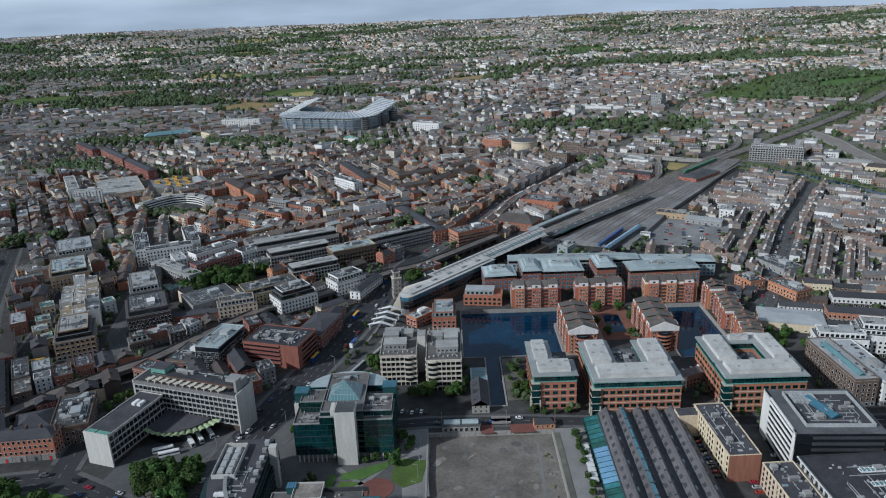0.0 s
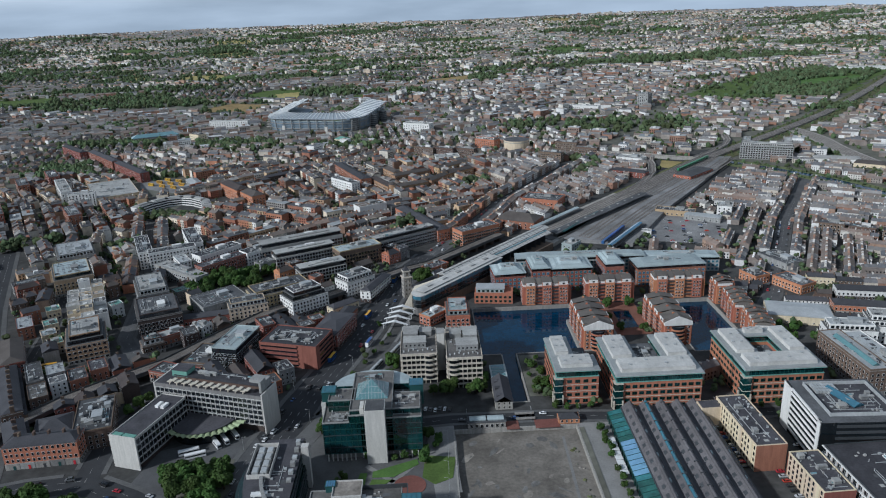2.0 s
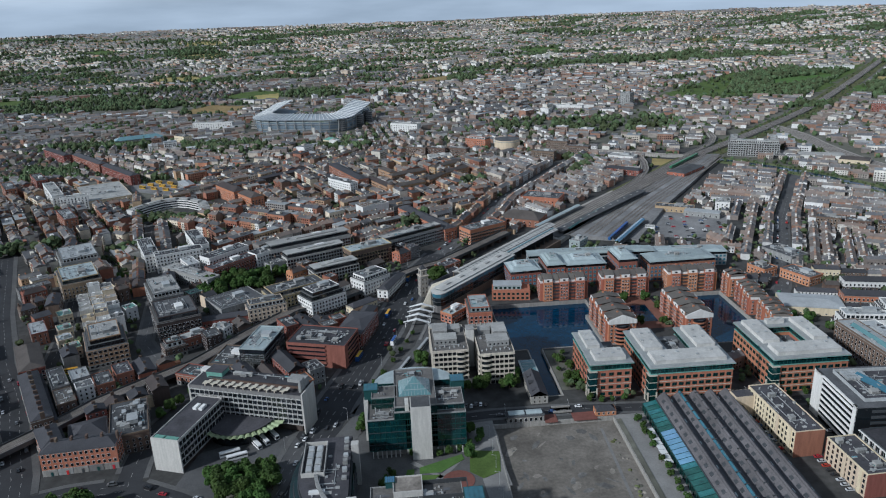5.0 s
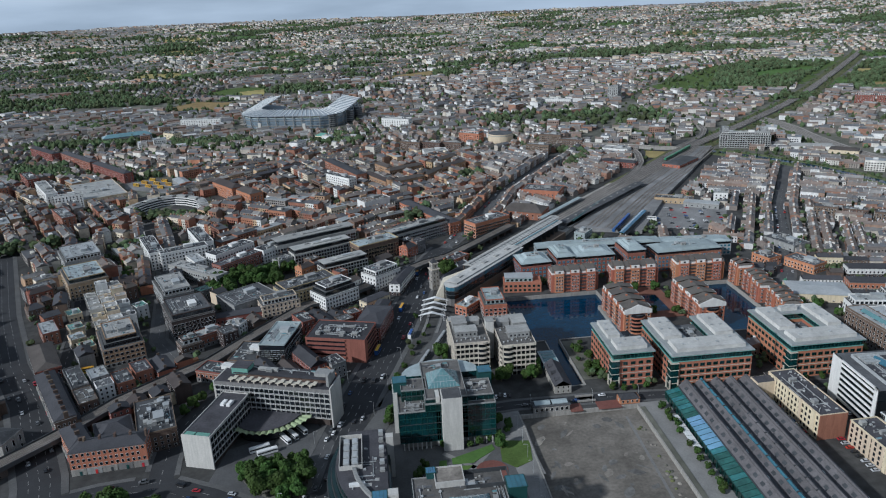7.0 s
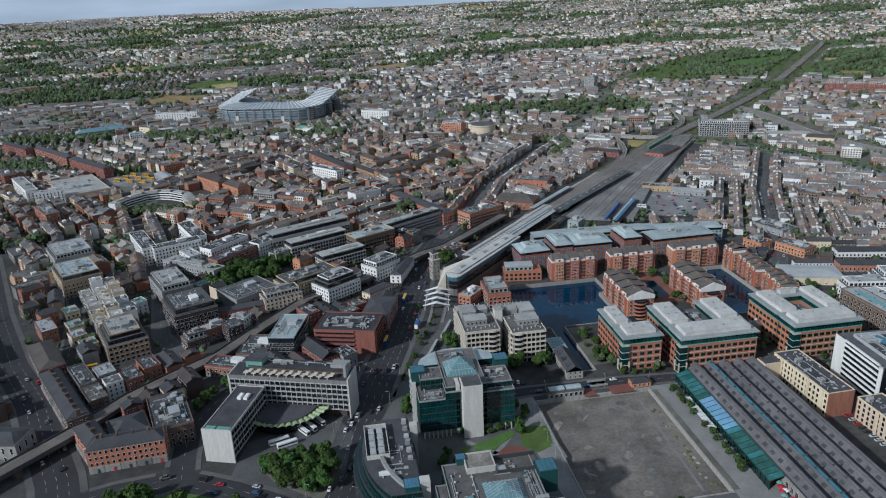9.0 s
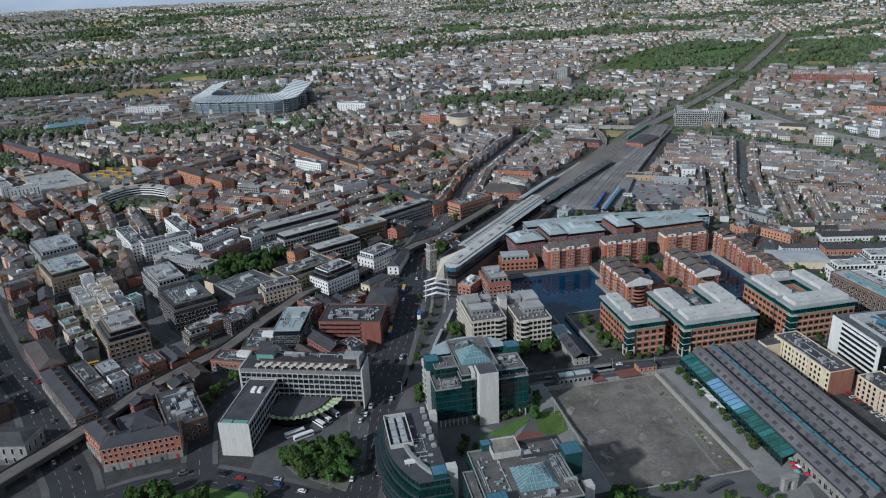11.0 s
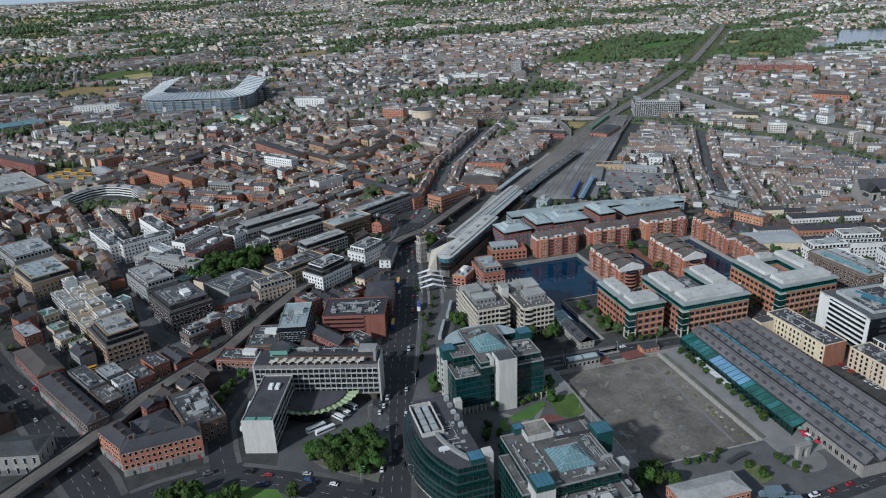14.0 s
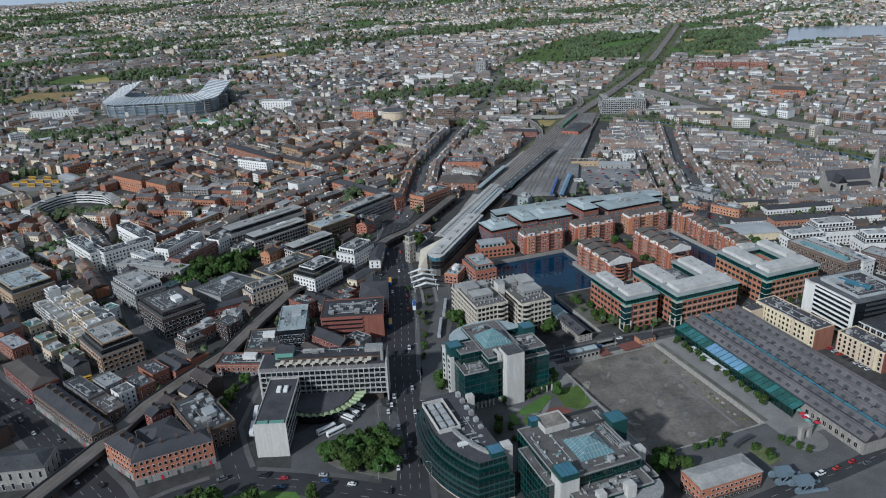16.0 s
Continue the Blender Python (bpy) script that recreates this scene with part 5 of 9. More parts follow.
# ---- warehouses and offices east of the hall ----
def warehouse(x, y, w, d, rot, h, floors, label, wall="render_cream", bay=3.4):
    root = thing("warehouse_flats", x, y, rot, label, "apartment building", "cream warehouse blocks", "", w, d)
    part("wall", Shape().box(0, 0, 0, w, d, h), wall, root)
    part("end_wall", Shape().box(0, -d / 2 - 0.12, 0, w + 0.3, 0.4, h + 0.3), "brick_red", root, "red brick end wall")
    part("end_wall", Shape().box(0, d / 2 + 0.12, 0, w + 0.3, 0.4, h + 0.3), "brick_red", root, "red brick end wall")
    part("roof", Shape().box(0, 0, h, w - 0.8, d - 0.8, 0.2), "felt_dark", root, "black felt roof")
    s = Shape()
    parapet(s, w + 0.4, d + 0.3, h, 0.7, 0.45)
    part("parapet", s, wall, root)
    windows(root, w, d, "WE", 1.4, floors, (h - 1) / floors, 1.5, 2.1, bay, "metal_dark")
    for e in (-1, 1):
        for k in range(int(d / 13)):
            part("pilaster", Shape().box(e * (w / 2 + 0.2), -d / 2 + 5 + k * 13, 0, 0.5, 2.4, h + 0.6), wall, root)
    roof_plant(root, w, d, h + 0.2, 7, 0, 0, int(x))
    return root


warehouse(151, 356, 17, 52, 2, 16, 4, "cream four-storey warehouse flats with brick ends")
warehouse(168, 309, 16, 34, 2, 14, 4, "short cream warehouse flats with black roof")
part("north_wing", Shape().box(-13.5, 22, 0, 14, 8.5, 14), "render_cream", bpy.data.objects["warehouse_flats"])
part("north_wing_roof", Shape().box(-13.5, 22, 14, 13, 7.6, 0.2), "felt_dark", bpy.data.objects["warehouse_flats"])

root = thing("white_office", 202, 352, -3, "white-banded office block with rooftop plant and dark glass", "office building", "", "", 48, 46)
part("core", Shape().box(0, 0, 0, 47, 45, 28), "glass_dark", root, "dark glazing")
for k in range(7):
    s = Shape().box(-23.6, -4, 2.6 + k * 3.7, 0.5, 34, 1.5)
    part("west_band", s, "render_white", root, "white wall band")
    s = Shape().box(4, -22.7, 2.6 + k * 3.7, 37, 0.5, 1.6)
    part("south_band", s, "metal_dark", root)
s = Shape().box(-23.5, 18, 0, 0.8, 9.5, 29).box(-23.5, -21, 0, 0.8, 3, 29).box(-23.5, 0, 27.6, 0.8, 45, 1.4)
part("west_frame", s, "render_white", root, "white wall surround")
part("roof", Shape().box(0, 0, 28, 47.5, 45.5, 0.4), "felt_grey", root, "grey roof")
s = Shape()
parapet(s, 36, 34, 28.4, 2.2, 0.3, 0, 2, 0)
part("plant_screen", s, "metal_pale", root)
part("plant_floor", Shape().box(2, 0, 28.45, 35, 33, 0.15), "felt_dark", root)
for k in range(3):
    for j in range(7):
        part("louvre_unit", Shape().box(-12 + j * 1.9, 8 + k * 3.2, 28.6, 1.5, 2.6, 1.6), "metal_pale", root)
part("long_rooflight", Shape().gable(0, 2, 29.4, 22, 7, 1.6, 0, 0, 0.6, -70), "glass_blue", root)
roof_plant(root, 34, 30, 28.6, 16, 2, 0, 91)

root = thing("black_roof_office", 206, 296, 2, "office with black roof, white window boxes and brick", "office building", "", "", 56, 62)
part("wall", Shape().box(0, 0, 0, 54, 60, 17.5), "brick_orange", root)
part("roof", Shape().box(0, 0, 17.5, 53.4, 59.4, 0.3), "felt_dark", root, "wide black felt roof")
for k in range(13):
    s = Shape().box(-27.3, -27 + k * 4.5, 9, 1.2, 0.4, 8.2).box(-27.3, -24.8 + k * 4.5, 12.8, 1.2, 4.2, 0.35).box(-27.3, -24.8 + k * 4.5, 16.9, 1.2, 4.2, 0.4)
    part("window_box", s, "render_white", root, "white projecting window frame")
    placed("window", window_mesh(3.8, 3.3, "steel_white", "glass_dark", 1), root, -27.05, -24.8 + k * 4.5, 9.2, -90)
    placed("window", window_mesh(3.8, 3.3, "steel_white", "glass_dark", 1), root, -27.05, -24.8 + k * 4.5, 13.2, -90)
    placed("window", window_mesh(2.4, 2.4, "teal_paint", "glass_green", 1), root, -27.05, -24.8 + k * 4.5, 1.4, -90)
    placed("window", window_mesh(2.4, 2.4, "teal_paint", "glass_green", 1), root, -27.05, -24.8 + k * 4.5, 5.0, -90)
part("green_band", Shape().box(-27.2, 0, 8.0, 0.8, 59, 0.9), "teal_paint", root, "green band over the brick")
s = Shape()
parapet(s, 54.6, 60.6, 17.4, 0.9, 0.4)
part("parapet", s, "metal_dark", root)
for k in range(5):
    s = Shape().box(4, 16 - k * 11, 17.8, 15, 3.4, 0.6, 0)
    for j in range(7):
        s.box(-2.6 + j * 2.2, 16 - k * 11, 18.4, 0.2, 3.5, 0.5, 0)
    s.gable(4, 16 - k * 11, 18.3, 14.6, 3.2, 0.5, 1, 0, 0.1)
    part("rooflight", s, ("steel_white", "glass_roof"), root, "long white-framed rooflight")
roof_plant(root, 44, 50, 17.8, 8, 0, 0, 93)

# ---- apartments on the water ----
def apartment(x, y, w, d, rot, h, label, bay=9.0, group="brick dockside apartments"):
    """Brick flats: tall gabled bays with white attics between set-back fronts that carry dark balconies."""
    root = thing("apartment_block", x, y, rot, label, "apartment building", group, "", w, d)
    n = max(1, round(w / bay))
    q = w / n
    floors = int((h - 6.5) / 3.05)
    b = floors * 3.05 + 0.8
    part("wall", Shape().box(0, 0, 0, w - 0.4, d - 3.2, b), "brick_orange", root)
    part("attic", Shape().box(0, 0, b, w - 1.4, d - 5.0, 2.7), "render_white", root, "white rendered attic storey")
    part("roof", Shape().gable(0, 0, b + 2.7, w - 0.8, d - 4.4, 2.8, 0, 0.3, 0.25, 0, 0.0 if bay == 13 else 2.0), "roof_brown", root, "brown-grey pitched roof")
    me = window_mesh(1.5, 1.7, "steel_white", "glass_dark", 1)
    fronts = facing(rot, x, y)
    for k in range(n):
        cx, tw = -w / 2 + (k + 0.5) * q, q * 0.56
        part("bay", Shape().box(cx, 0, 0, tw, d, b + 1.2), "brick_orange", root)
        part("bay_attic", Shape().box(cx, 0, b + 1.2, tw - 0.5, d - 1.6, 2.6), "render_white", root, "white attic front")
        part("bay_roof", Shape().gable(cx, 0, b + 4.0, tw + 0.3, d - 3.2, 1.9, 0, 0.3, 0.25), "roof_brown", root, "brown-grey pitched roof")
        for e in (-1, 1):
            part("party_wall", Shape().box(cx + e * (tw / 2 - 0.1), 0, b + 1.2, 0.45, d - 1.8, 2.6).box(cx + e * (tw / 2 - 0.1), 0, b + 3.8, 0.45, d * 0.4, 1.2), "brick_orange", root, "brick party wall")
        part("chimney", Shape().box(cx + tw * 0.3, 1.5, b + 4, 1.0, 1.6, 2.6), "brick_orange", root)
        for side, e in (("S", -1), ("N", 1)):
            if side not in fronts:
                continue
            turn = 0 if e < 0 else 180
            bx = cx + q / 2
            for f in range(floors):
                for o in ((-tw * 0.3, 0, tw * 0.3) if tw > 6.5 else (-tw * 0.24, tw * 0.24)):
                    placed("window", me, root, cx + o, e * (d / 2 + 0.03), 1.2 + f * 3.05, turn)
                if k < n - 1:
                    s = Shape().box(bx, e * (d / 2 - 1.0), 2.7 + f * 3.05, q - tw - 0.2, 1.5, 0.18).box(bx, e * (d / 2 - 0.28), 2.85 + f * 3.05, q - tw - 0.2, 0.08, 0.95)
                    part("balcony", s, "metal_dark", root, "dark steel balcony")
            placed("window", window_mesh(1.9, 1.4, "metal_dark", "glass_dark", 1), root, cx, e * (d / 2 - 0.68), b + 1.7, turn)
    if bay == 13:
        part("end_attic", Shape().box(-w / 2 + 2.5, 0, b, 6.4, d - 2.4, 3.0).gable_wall(-w / 2 + 2.5, 0, b + 3.0, 6.4, d - 2.4, 4.6), "render_white", root, "white gabled end attic")
        part("end_roof", Shape().gable(-w / 2 + 3.2, 0, b + 3.0, 6.2, d - 2.4, 4.7, 0, 0.5, 0.3), "roof_brown", root)
        for f in range(floors):
            arc = [(-w / 2 - 0.2 + 3.4 * math.cos(radians(q9)), 5.2 * math.sin(radians(q9))) for q9 in range(90, 271, 20)]
            part("bow_glazing", Shape().prism([(p9[0] * 0.992, p9[1] * 0.92) for p9 in arc], f * 3.05 + 1.2, f * 3.05 + 3.05), "glass_dark", root, "dark bow window")
            part("bow_band", Shape().prism(arc, f * 3.05, f * 3.05 + 1.2), "brick_orange", root, "brick bow band")
    windows(root, w, d - 3.2, "EW", 1.2, floors, 3.05, 1.6, 1.7, 3.3, "steel_white", "glass_dark", 1)
    return root


apartment(93.5, 508, 52, 24, 90, 23, "brick waterside flats with white gables on a pier", bay=13)
apartment(153, 510, 54, 23, 90, 23, "brick waterside flats with white gables and balconies", bay=13)
s = Shape().box(97, 508, -3.2, 34, 56, 3.4)
structure("pier", s, "stone_grey", "stone pier under the flats")
apartment(70, 577, 42, 17, 0, 22, "brick quayside flats with dark balconies and bays", bay=14)
apartment(124, 577, 42, 17, -2, 22, "brick quayside flats with white attic storey", bay=14)
apartment(184, 578, 44, 17, -2, 22, "brick quayside flats facing the water", bay=14)
for k in range(5):
    apartment(216 + (k % 2) * 3, 560 - k * 19, 15, 17, 90 - k * 3, 22 - k * 0.5, "narrow brick apartment tower with pitched roof", bay=8)
s = Shape()
for k in range(9):
    for yy in (560, 548):
        s.box(209.5, 566 - k * 11, -3.5, 0.8, 0.8, 4)
structure("quay_posts", s, "concrete", "concrete posts standing in the water")


# ---- grey metal-roofed offices ----
def metal_office(x, y, w, d, rot, h, label, steps=2, wall="brick_red"):
    root = thing("metal_roof_office", x, y, rot, label, "office building", "grey metal-roofed offices", "", w, d)
    part("wall", Shape().box(0, 0, 0, w, d, h - 3), wall, root)
    part("glazed_storey", Shape().box(0, 0, h - 3, w - 1.2, d - 1.2, 2.6), "glass_dark", root)
    z = h - 0.4
    for k in range(steps):
        q = 1 - 0.36 * k
        s = Shape().box(0, 0, z, (w + 0.9) * q, (d + 0.9) * q, 0.35).box(0, 0, z + 0.35, (w - 2.5) * q, (d - 2.5) * q, 1.8, top=0.8)
        part("roof_tier", s, "metal_sage", root, "pale grey-green metal roof tier")
        if k < steps - 1:
            part("lantern_glazing", Shape().box(0, 0, z + 1.2, (w + 0.2) * 0.64, (d + 0.2) * 0.64, 1.0), "glass_dark", root, "dark lantern glazing")
        z += 2.15
    window_rows(root, w, d, "SWE", 1.2, int((h - 3) / 3.6), 3.6, 2.3, 2.2, 3.6, "metal_sage", "glass_blue")
    roof_plant(root, w * 0.5, d * 0.4, z, 3, 0, 0, int(x))
    return root


metal_office(41, 609, 28, 26, 4, 19, "metal-roofed brick office beside the station")
metal_office(69, 614, 17, 32, 2, 22, "tall metal-roofed office bay")
metal_office(97, 612, 36, 28, 0, 21, "brick office with stepped pale metal roof")
metal_office(134, 612, 17, 32, 2, 24, "tall office bay with stepped metal roof")
metal_office(186, 611, 62, 24, 2, 19, "long low office with pale metal roof", 1)
metal_office(112, 641, 120, 16, -3, 18, "long metal-roofed office spine", 1, "metal_pale")
metal_office(205, 640, 74, 18, -6, 14, "low office annex with pale roof", 1, "metal_pale")
root = thing("quay_house", 26, 584, -8, "low brick and pale green quayside building", "office building", "", "", 34, 17)
part("wall", Shape().box(0, 0, 0, 33, 16, 9), "brick_orange", root)
part("upper_wall", Shape().box(-3, 1, 9, 24, 12, 3.5), "metal_sage", root, "pale green metal upper storey")
part("roof", Shape().box(-3, 1, 12.5, 25, 13, 0.3), "metal_pale", root)
windows(root, 33, 16, "SWE", 1.2, 2, 3.8, 2.2, 2.0, 3.6, "teal_paint", "glass_green", 1)
windows(root, 24, 12, "SW", 9.4, 1, 3.8, 2.2, 2.0, 3.6, "teal_paint", "glass_green", 1, cx=-3, cy=1)


# ---- railway station ----
def along(a, b):
    return math.degrees(math.atan2(b[1] - a[1], b[0] - a[0]))


SA, SB = (-50, 552), (94, 714)
L0 = math.dist(SA, SB)
root = thing("railway_station", (SA[0] + SB[0]) / 2, (SA[1] + SB[1]) / 2, along(SA, SB), "long railway station shed with pale metal roofs", "railway station", "", "", L0, 44)
part("viaduct_base", Shape().box(14, 6, 0, L0 - 28, 28, 7.0), "brick_brown", root, "brick undercroft")
NOSE = [(18, -7.5), (18, 7.5), (-88, 7.5), (-94, 5.5), (-97.5, 1.5), (-98, -3), (-96, -6.2), (-92, -7.5)]


def nose(grow):
    """The plan of the glass office wing with its rounded end, drawn in or out."""
    return [(px + (grow if px > 0 else -grow), py * (1 + grow / 7.5)) for px, py in NOSE]


part("wing_base", Shape().prism(nose(-0.6), 0, 7), "concrete_dark", root, "dark recessed base")
for k in range(3):
    part("wing_glazing", Shape().prism(nose(-0.15), 7 + k * 3.6, 10.1 + k * 3.6), "glass_blue" if k == 2 else "glass_dark", root, "dark blue glass storey")
    part("wing_band", Shape().prism(nose(0.15), 10.1 + k * 3.6, 10.6 + k * 3.6), "metal_dark" if k < 2 else "metal_pale", root, "floor band")
    s = Shape()
    for j in range(27):
        for e in (-1, 1):
            s.box(-87 + j * 4, e * 7.45, 7 + k * 3.6, 0.18, 0.4, 3.1)
    tagged(part("mullion_screen", s, "metal_dark", root), kind="stuff")
part("office_roof", Shape().prism(nose(0.5), 17.8, 18.2), "roof_white", root, "pale metal office roof")
part("upper_glazing", Shape().box(-38, 0.5, 18.2, 104, 9.4, 1.1), "glass_blue", root, "blue clerestory glazing")
part("office_ridge", Shape().gable(-38, 0.5, 19.3, 106, 10.6, 0.7, 0, 0.3, 0.3), "roof_white", root, "pale raised roof strip")
for k in range(5):
    part("roof_housing", Shape().box(-78 + k * 20, 0.5, 19.7, 6, 3, 1.0), "membrane", root)
for k, (yy, ww, zz, x0) in enumerate(((13.6, 11.5, 16.8, -46), (3.0, 9.6, 16.2, 20))):
    ln = L0 / 2 + 5 - x0 + (12 if k == 0 else 0)
    part("shed_roof", Shape().gable(x0 + ln / 2, yy, zz, ln, ww - 0.4, 1.5, 0, 0.0, 0.4), "roof_white", root, "long pale corrugated shed roof")
    part("ridge_glazing", Shape().box(x0 + ln / 2, yy, zz + 1.3, ln - 3, 1.8, 0.5), "glass_roof" if k else "membrane", root, "ridge glazing")
    seams = Shape()
    for j in range(int(ln / 6)):
        seams.gable(x0 + 3 + j * 6, yy, zz + 0.12, 0.14, ww - 0.6, 1.5, 0, 0.0, 0.1)
    tagged(part("roof_seam", seams, "metal_dark", root), kind="stuff")
    s = Shape()
    for j in range(int(ln / 9)):
        s.box(x0 + 3 + j * 9, yy, 7, 0.4, ww - 1.5, zz - 7)
    part("shed_frame", s, "metal_dark", root)
part("valley_roof", Shape().box(34, 8.0, 15.6, 160, 1.6, 0.3), "metal_dark", root, "dark valley gutter")
part("west_wall", Shape().box(30, 19.6, 7, L0 - 70, 0.6, 9.4), "brick_brown", root)
SAIL = [(-92, 7.7, 17.6), (-97.5, 15.0, 1.2), (-72, 22.5, 12.5), (-50, 8.2, 17.6)]
part("stone_sail", Shape().solid(SAIL + [(q[0], q[1], 0) for q in SAIL], [(3, 2, 1, 0), (4, 5, 6, 7), (0, 1, 5, 4), (1, 2, 6, 5), (2, 3, 7, 6), (3, 0, 4, 7)]), "stone_beige", root, "pale raking stone wall beside the glass office")
part("concourse", Shape().box(-L0 / 2 + 68, 26, 0, 60, 11, 9), "stone_grey", root, "old stone concourse block")
part("concourse_roof", Shape().gable(-L0 / 2 + 68, 26, 9, 60, 11, 3, 0, 0.4, 0.3, 0, 4), "slate", root)

for k in range(4):
    root = thing("tram_canopy", -53.2 - k * 1.9, 563 - k * 10, -11, "white folded tram stop canopy on steel posts", "canopy", "tram stop canopies", "", 24, 7)
    for e in (-1, 1):
        sheet = [(0, -2.6, 8.2), (e * 11.0, -0.6, 4.9), (e * 11.0, 1.0, 4.9), (0, 1.6, 8.2)]
        pts = sheet + [(q[0], q[1], q[2] - 0.25) for q in sheet]
        part("canopy_sheet", Shape().solid(pts, [(0, 1, 2, 3), (7, 6, 5, 4), (0, 4, 5, 1), (1, 5, 6, 2), (2, 6, 7, 3)] if e > 0 else [(3, 2, 1, 0), (4, 5, 6, 7), (1, 5, 4, 0), (2, 6, 5, 1), (3, 7, 6, 2)]), "steel_white", root, "white folded roof sheet")
        part("post", Shape().box(e * 9.5, 0.4, 0, 0.35, 0.35, 5.5), "steel_white", root)
        part("brace", Shape().bar((e * 9.5, 0.4, 2.8), (e * 5, 0.2, 6.5), 0.2), "steel_white", root)
    part("ridge_beam", Shape().box(0, -0.5, 7.75, 0.5, 4.4, 0.35), "metal_pale", root)

root = thing("clock_tower", -50, 601, 20, "slim grey stone station clock tower with lantern", "clock tower", "", "", 9, 9)
part("shaft", Shape().box(0, 0, 0, 7, 7, 19), "stone_grey", root)
part("cornice", Shape().box(0, 0, 19, 8.4, 8.4, 0.7), "stone_beige", root)
part("belfry", Shape().box(0, 0, 19.7, 5.6, 5.6, 5.0), "stone_grey", root)
part("belfry_cornice", Shape().box(0, 0, 24.7, 6.8, 6.8, 0.5), "stone_beige", root)
part("cap", Shape().box(0, 0, 25.2, 5.4, 5.4, 3.4, top=0.25), "slate", root)
windows(root, 5.6, 5.6, "SWE", 20.6, 1, 3, 1.4, 2.8, 2.6, "stone_beige", "glass_dark")
windows(root, 7, 7, "SWE", 3, 4, 4, 1.1, 1.9, 3.0, "stone_beige", "glass_dark")


# ---- city blocks ----
def block(name, x, y, w, d, rot, h, label, wall="brick_brown", roof="felt_grey", category="building", floor=3.3, ww=1.55, wh=1.95, bay=3.2, glass="glass_dark", edge=None, plant=4, setback=0, upper="render_white", pitched=0, group="", frame_mat="steel_white", bars=0, skip=0.04):
    """A masonry block with windows in bays, parapet or pitched roof, set-back storeys and rooftop plant."""
    root = thing(name, x, y, rot, label, category, group, "", w, d)
    part("wall", Shape().box(0, 0, 0, w, d, h), wall, root)
    sides = facing(rot, x, y)
    if math.hypot(x + 115, y) < 425 or (x > 0 and y < 330):
        windows(root, w, d, sides, 1.0, max(1, int((h - 0.6) / floor)), floor, ww, wh, bay, frame_mat, glass, bars, skip=skip)
    else:
        window_rows(root, w, d, sides, 1.0, max(1, int((h - 0.6) / floor)), floor, ww, wh, bay, frame_mat, glass)
    if math.hypot(x + 115, y) < 720 and h > 8 and wall not in ("glass_dark", "metal_sage"):
        part("ground_storey", Shape().box(0, 0, 0, w + 0.12, d + 0.12, 3.5), rng.choice(("concrete_dark", "stone_grey", "brick_dark", "concrete")), root, "plain darker ground storey")
        part("cornice", Shape().box(0, 0, h - 0.75, w + 0.5, d + 0.5, 0.3), rng.choice(("concrete", "stone_grey", wall)), root)
    z, a, b = h, w, d
    for k in range(setback):
        a, b = a - 4.0, b - 4.0
        part("terrace", Shape().box(0, 0, z, a + 3.4, b + 3.4, 0.2), "paving", root)
        part("upper_storey", Shape().box(0, 0, z, a, b, 3.2), upper, root)
        window_rows(root, a, b, sides, z + 0.5, 1, 3.2, 2.2, 2.1, 3.0, "metal_dark", "glass_dark")
        z += 3.2
    if pitched:
        part("roof", Shape().gable(0, 0, z, a, b, pitched, 0, 0.4, 0.25, 0, min(a, b) * 0.4), roof, root)
        part("roof_base", Shape().box(0, 0, z, a - 0.5, b - 0.5, 0.15), roof, root)
    else:
        part("roof", Shape().box(0, 0, z, a - 0.5, b - 0.5, 0.2), roof, root)
        s = Shape()
        parapet(s, a + 0.3, b + 0.3, z - 0.1, 0.9, 0.4)
        part("parapet", s, edge or wall, root)
        if plant:
            s = Shape().box(a * 0.12, b * 0.1, z + 0.2, min(a * 0.34, 9), min(b * 0.34, 6), 2.6)
            s.box(a * 0.12, b * 0.1, z + 2.8, min(a * 0.34, 9) + 0.4, min(b * 0.34, 6) + 0.4, 0.2)
            part("plant_room", s, rng.choice(("concrete", "metal_pale", "render_white")), root)
        roof_plant(root, a, b, z + 0.2, plant, 0, 0, int(abs(x) + abs(y)))
    return root


root = thing("telephone_exchange", -130, 492, -17, "terracotta brick exchange with horizontal dark slots", "office building", "", "", 46, 32)
part("wall", Shape().box(0, 0, 0, 45, 30, 18), "brick_red", root)
for k in range(5):
    part("dark_slot", Shape().box(-7, -15.05, 1.6 + k * 3.4, 29, 0.3, 1.5), "glass_dark", root, "dark window slot")
    part("brick_ledge", Shape().box(-7, -15.3, 3.2 + k * 3.4, 29.6, 1.0, 1.5), "brick_red", root)
    part("dark_slot", Shape().box(-22.55, 0, 1.6 + k * 3.4, 0.3, 26, 1.5), "glass_dark", root)
    part("dark_slot", Shape().box(22.55, 2, 1.6 + k * 3.4, 0.3, 22, 1.5), "glass_dark", root)
part("roof", Shape().box(0, 0, 18, 44, 29, 0.2), "felt_dark", root, "black roof with vents")
s = Shape()
parapet(s, 45.4, 30.4, 17.9, 0.8, 0.4)
part("parapet", s, "brick_red", root)
roof_plant(root, 40, 26, 18.2, 12, 0, 0, 17)
block("red_annex", -106, 522, 22, 40, -17, 14, "red brick annex with dark roof behind the exchange", "brick_red", "slate", "office building", pitched=2.5)
block("blue_roof_office", -174, 491, 19, 38, -14, 20, "office with blue-grey metal roof box", "glass_dark", "metal_sage", "office building", ww=2.2, bay=2.6, plant=3, edge="metal_sage")
block("blue_roof_annex", -196, 488, 24, 30, -14, 9, "low dark-roofed annex by the viaduct", "brick_brown", "felt_grey", plant=2)
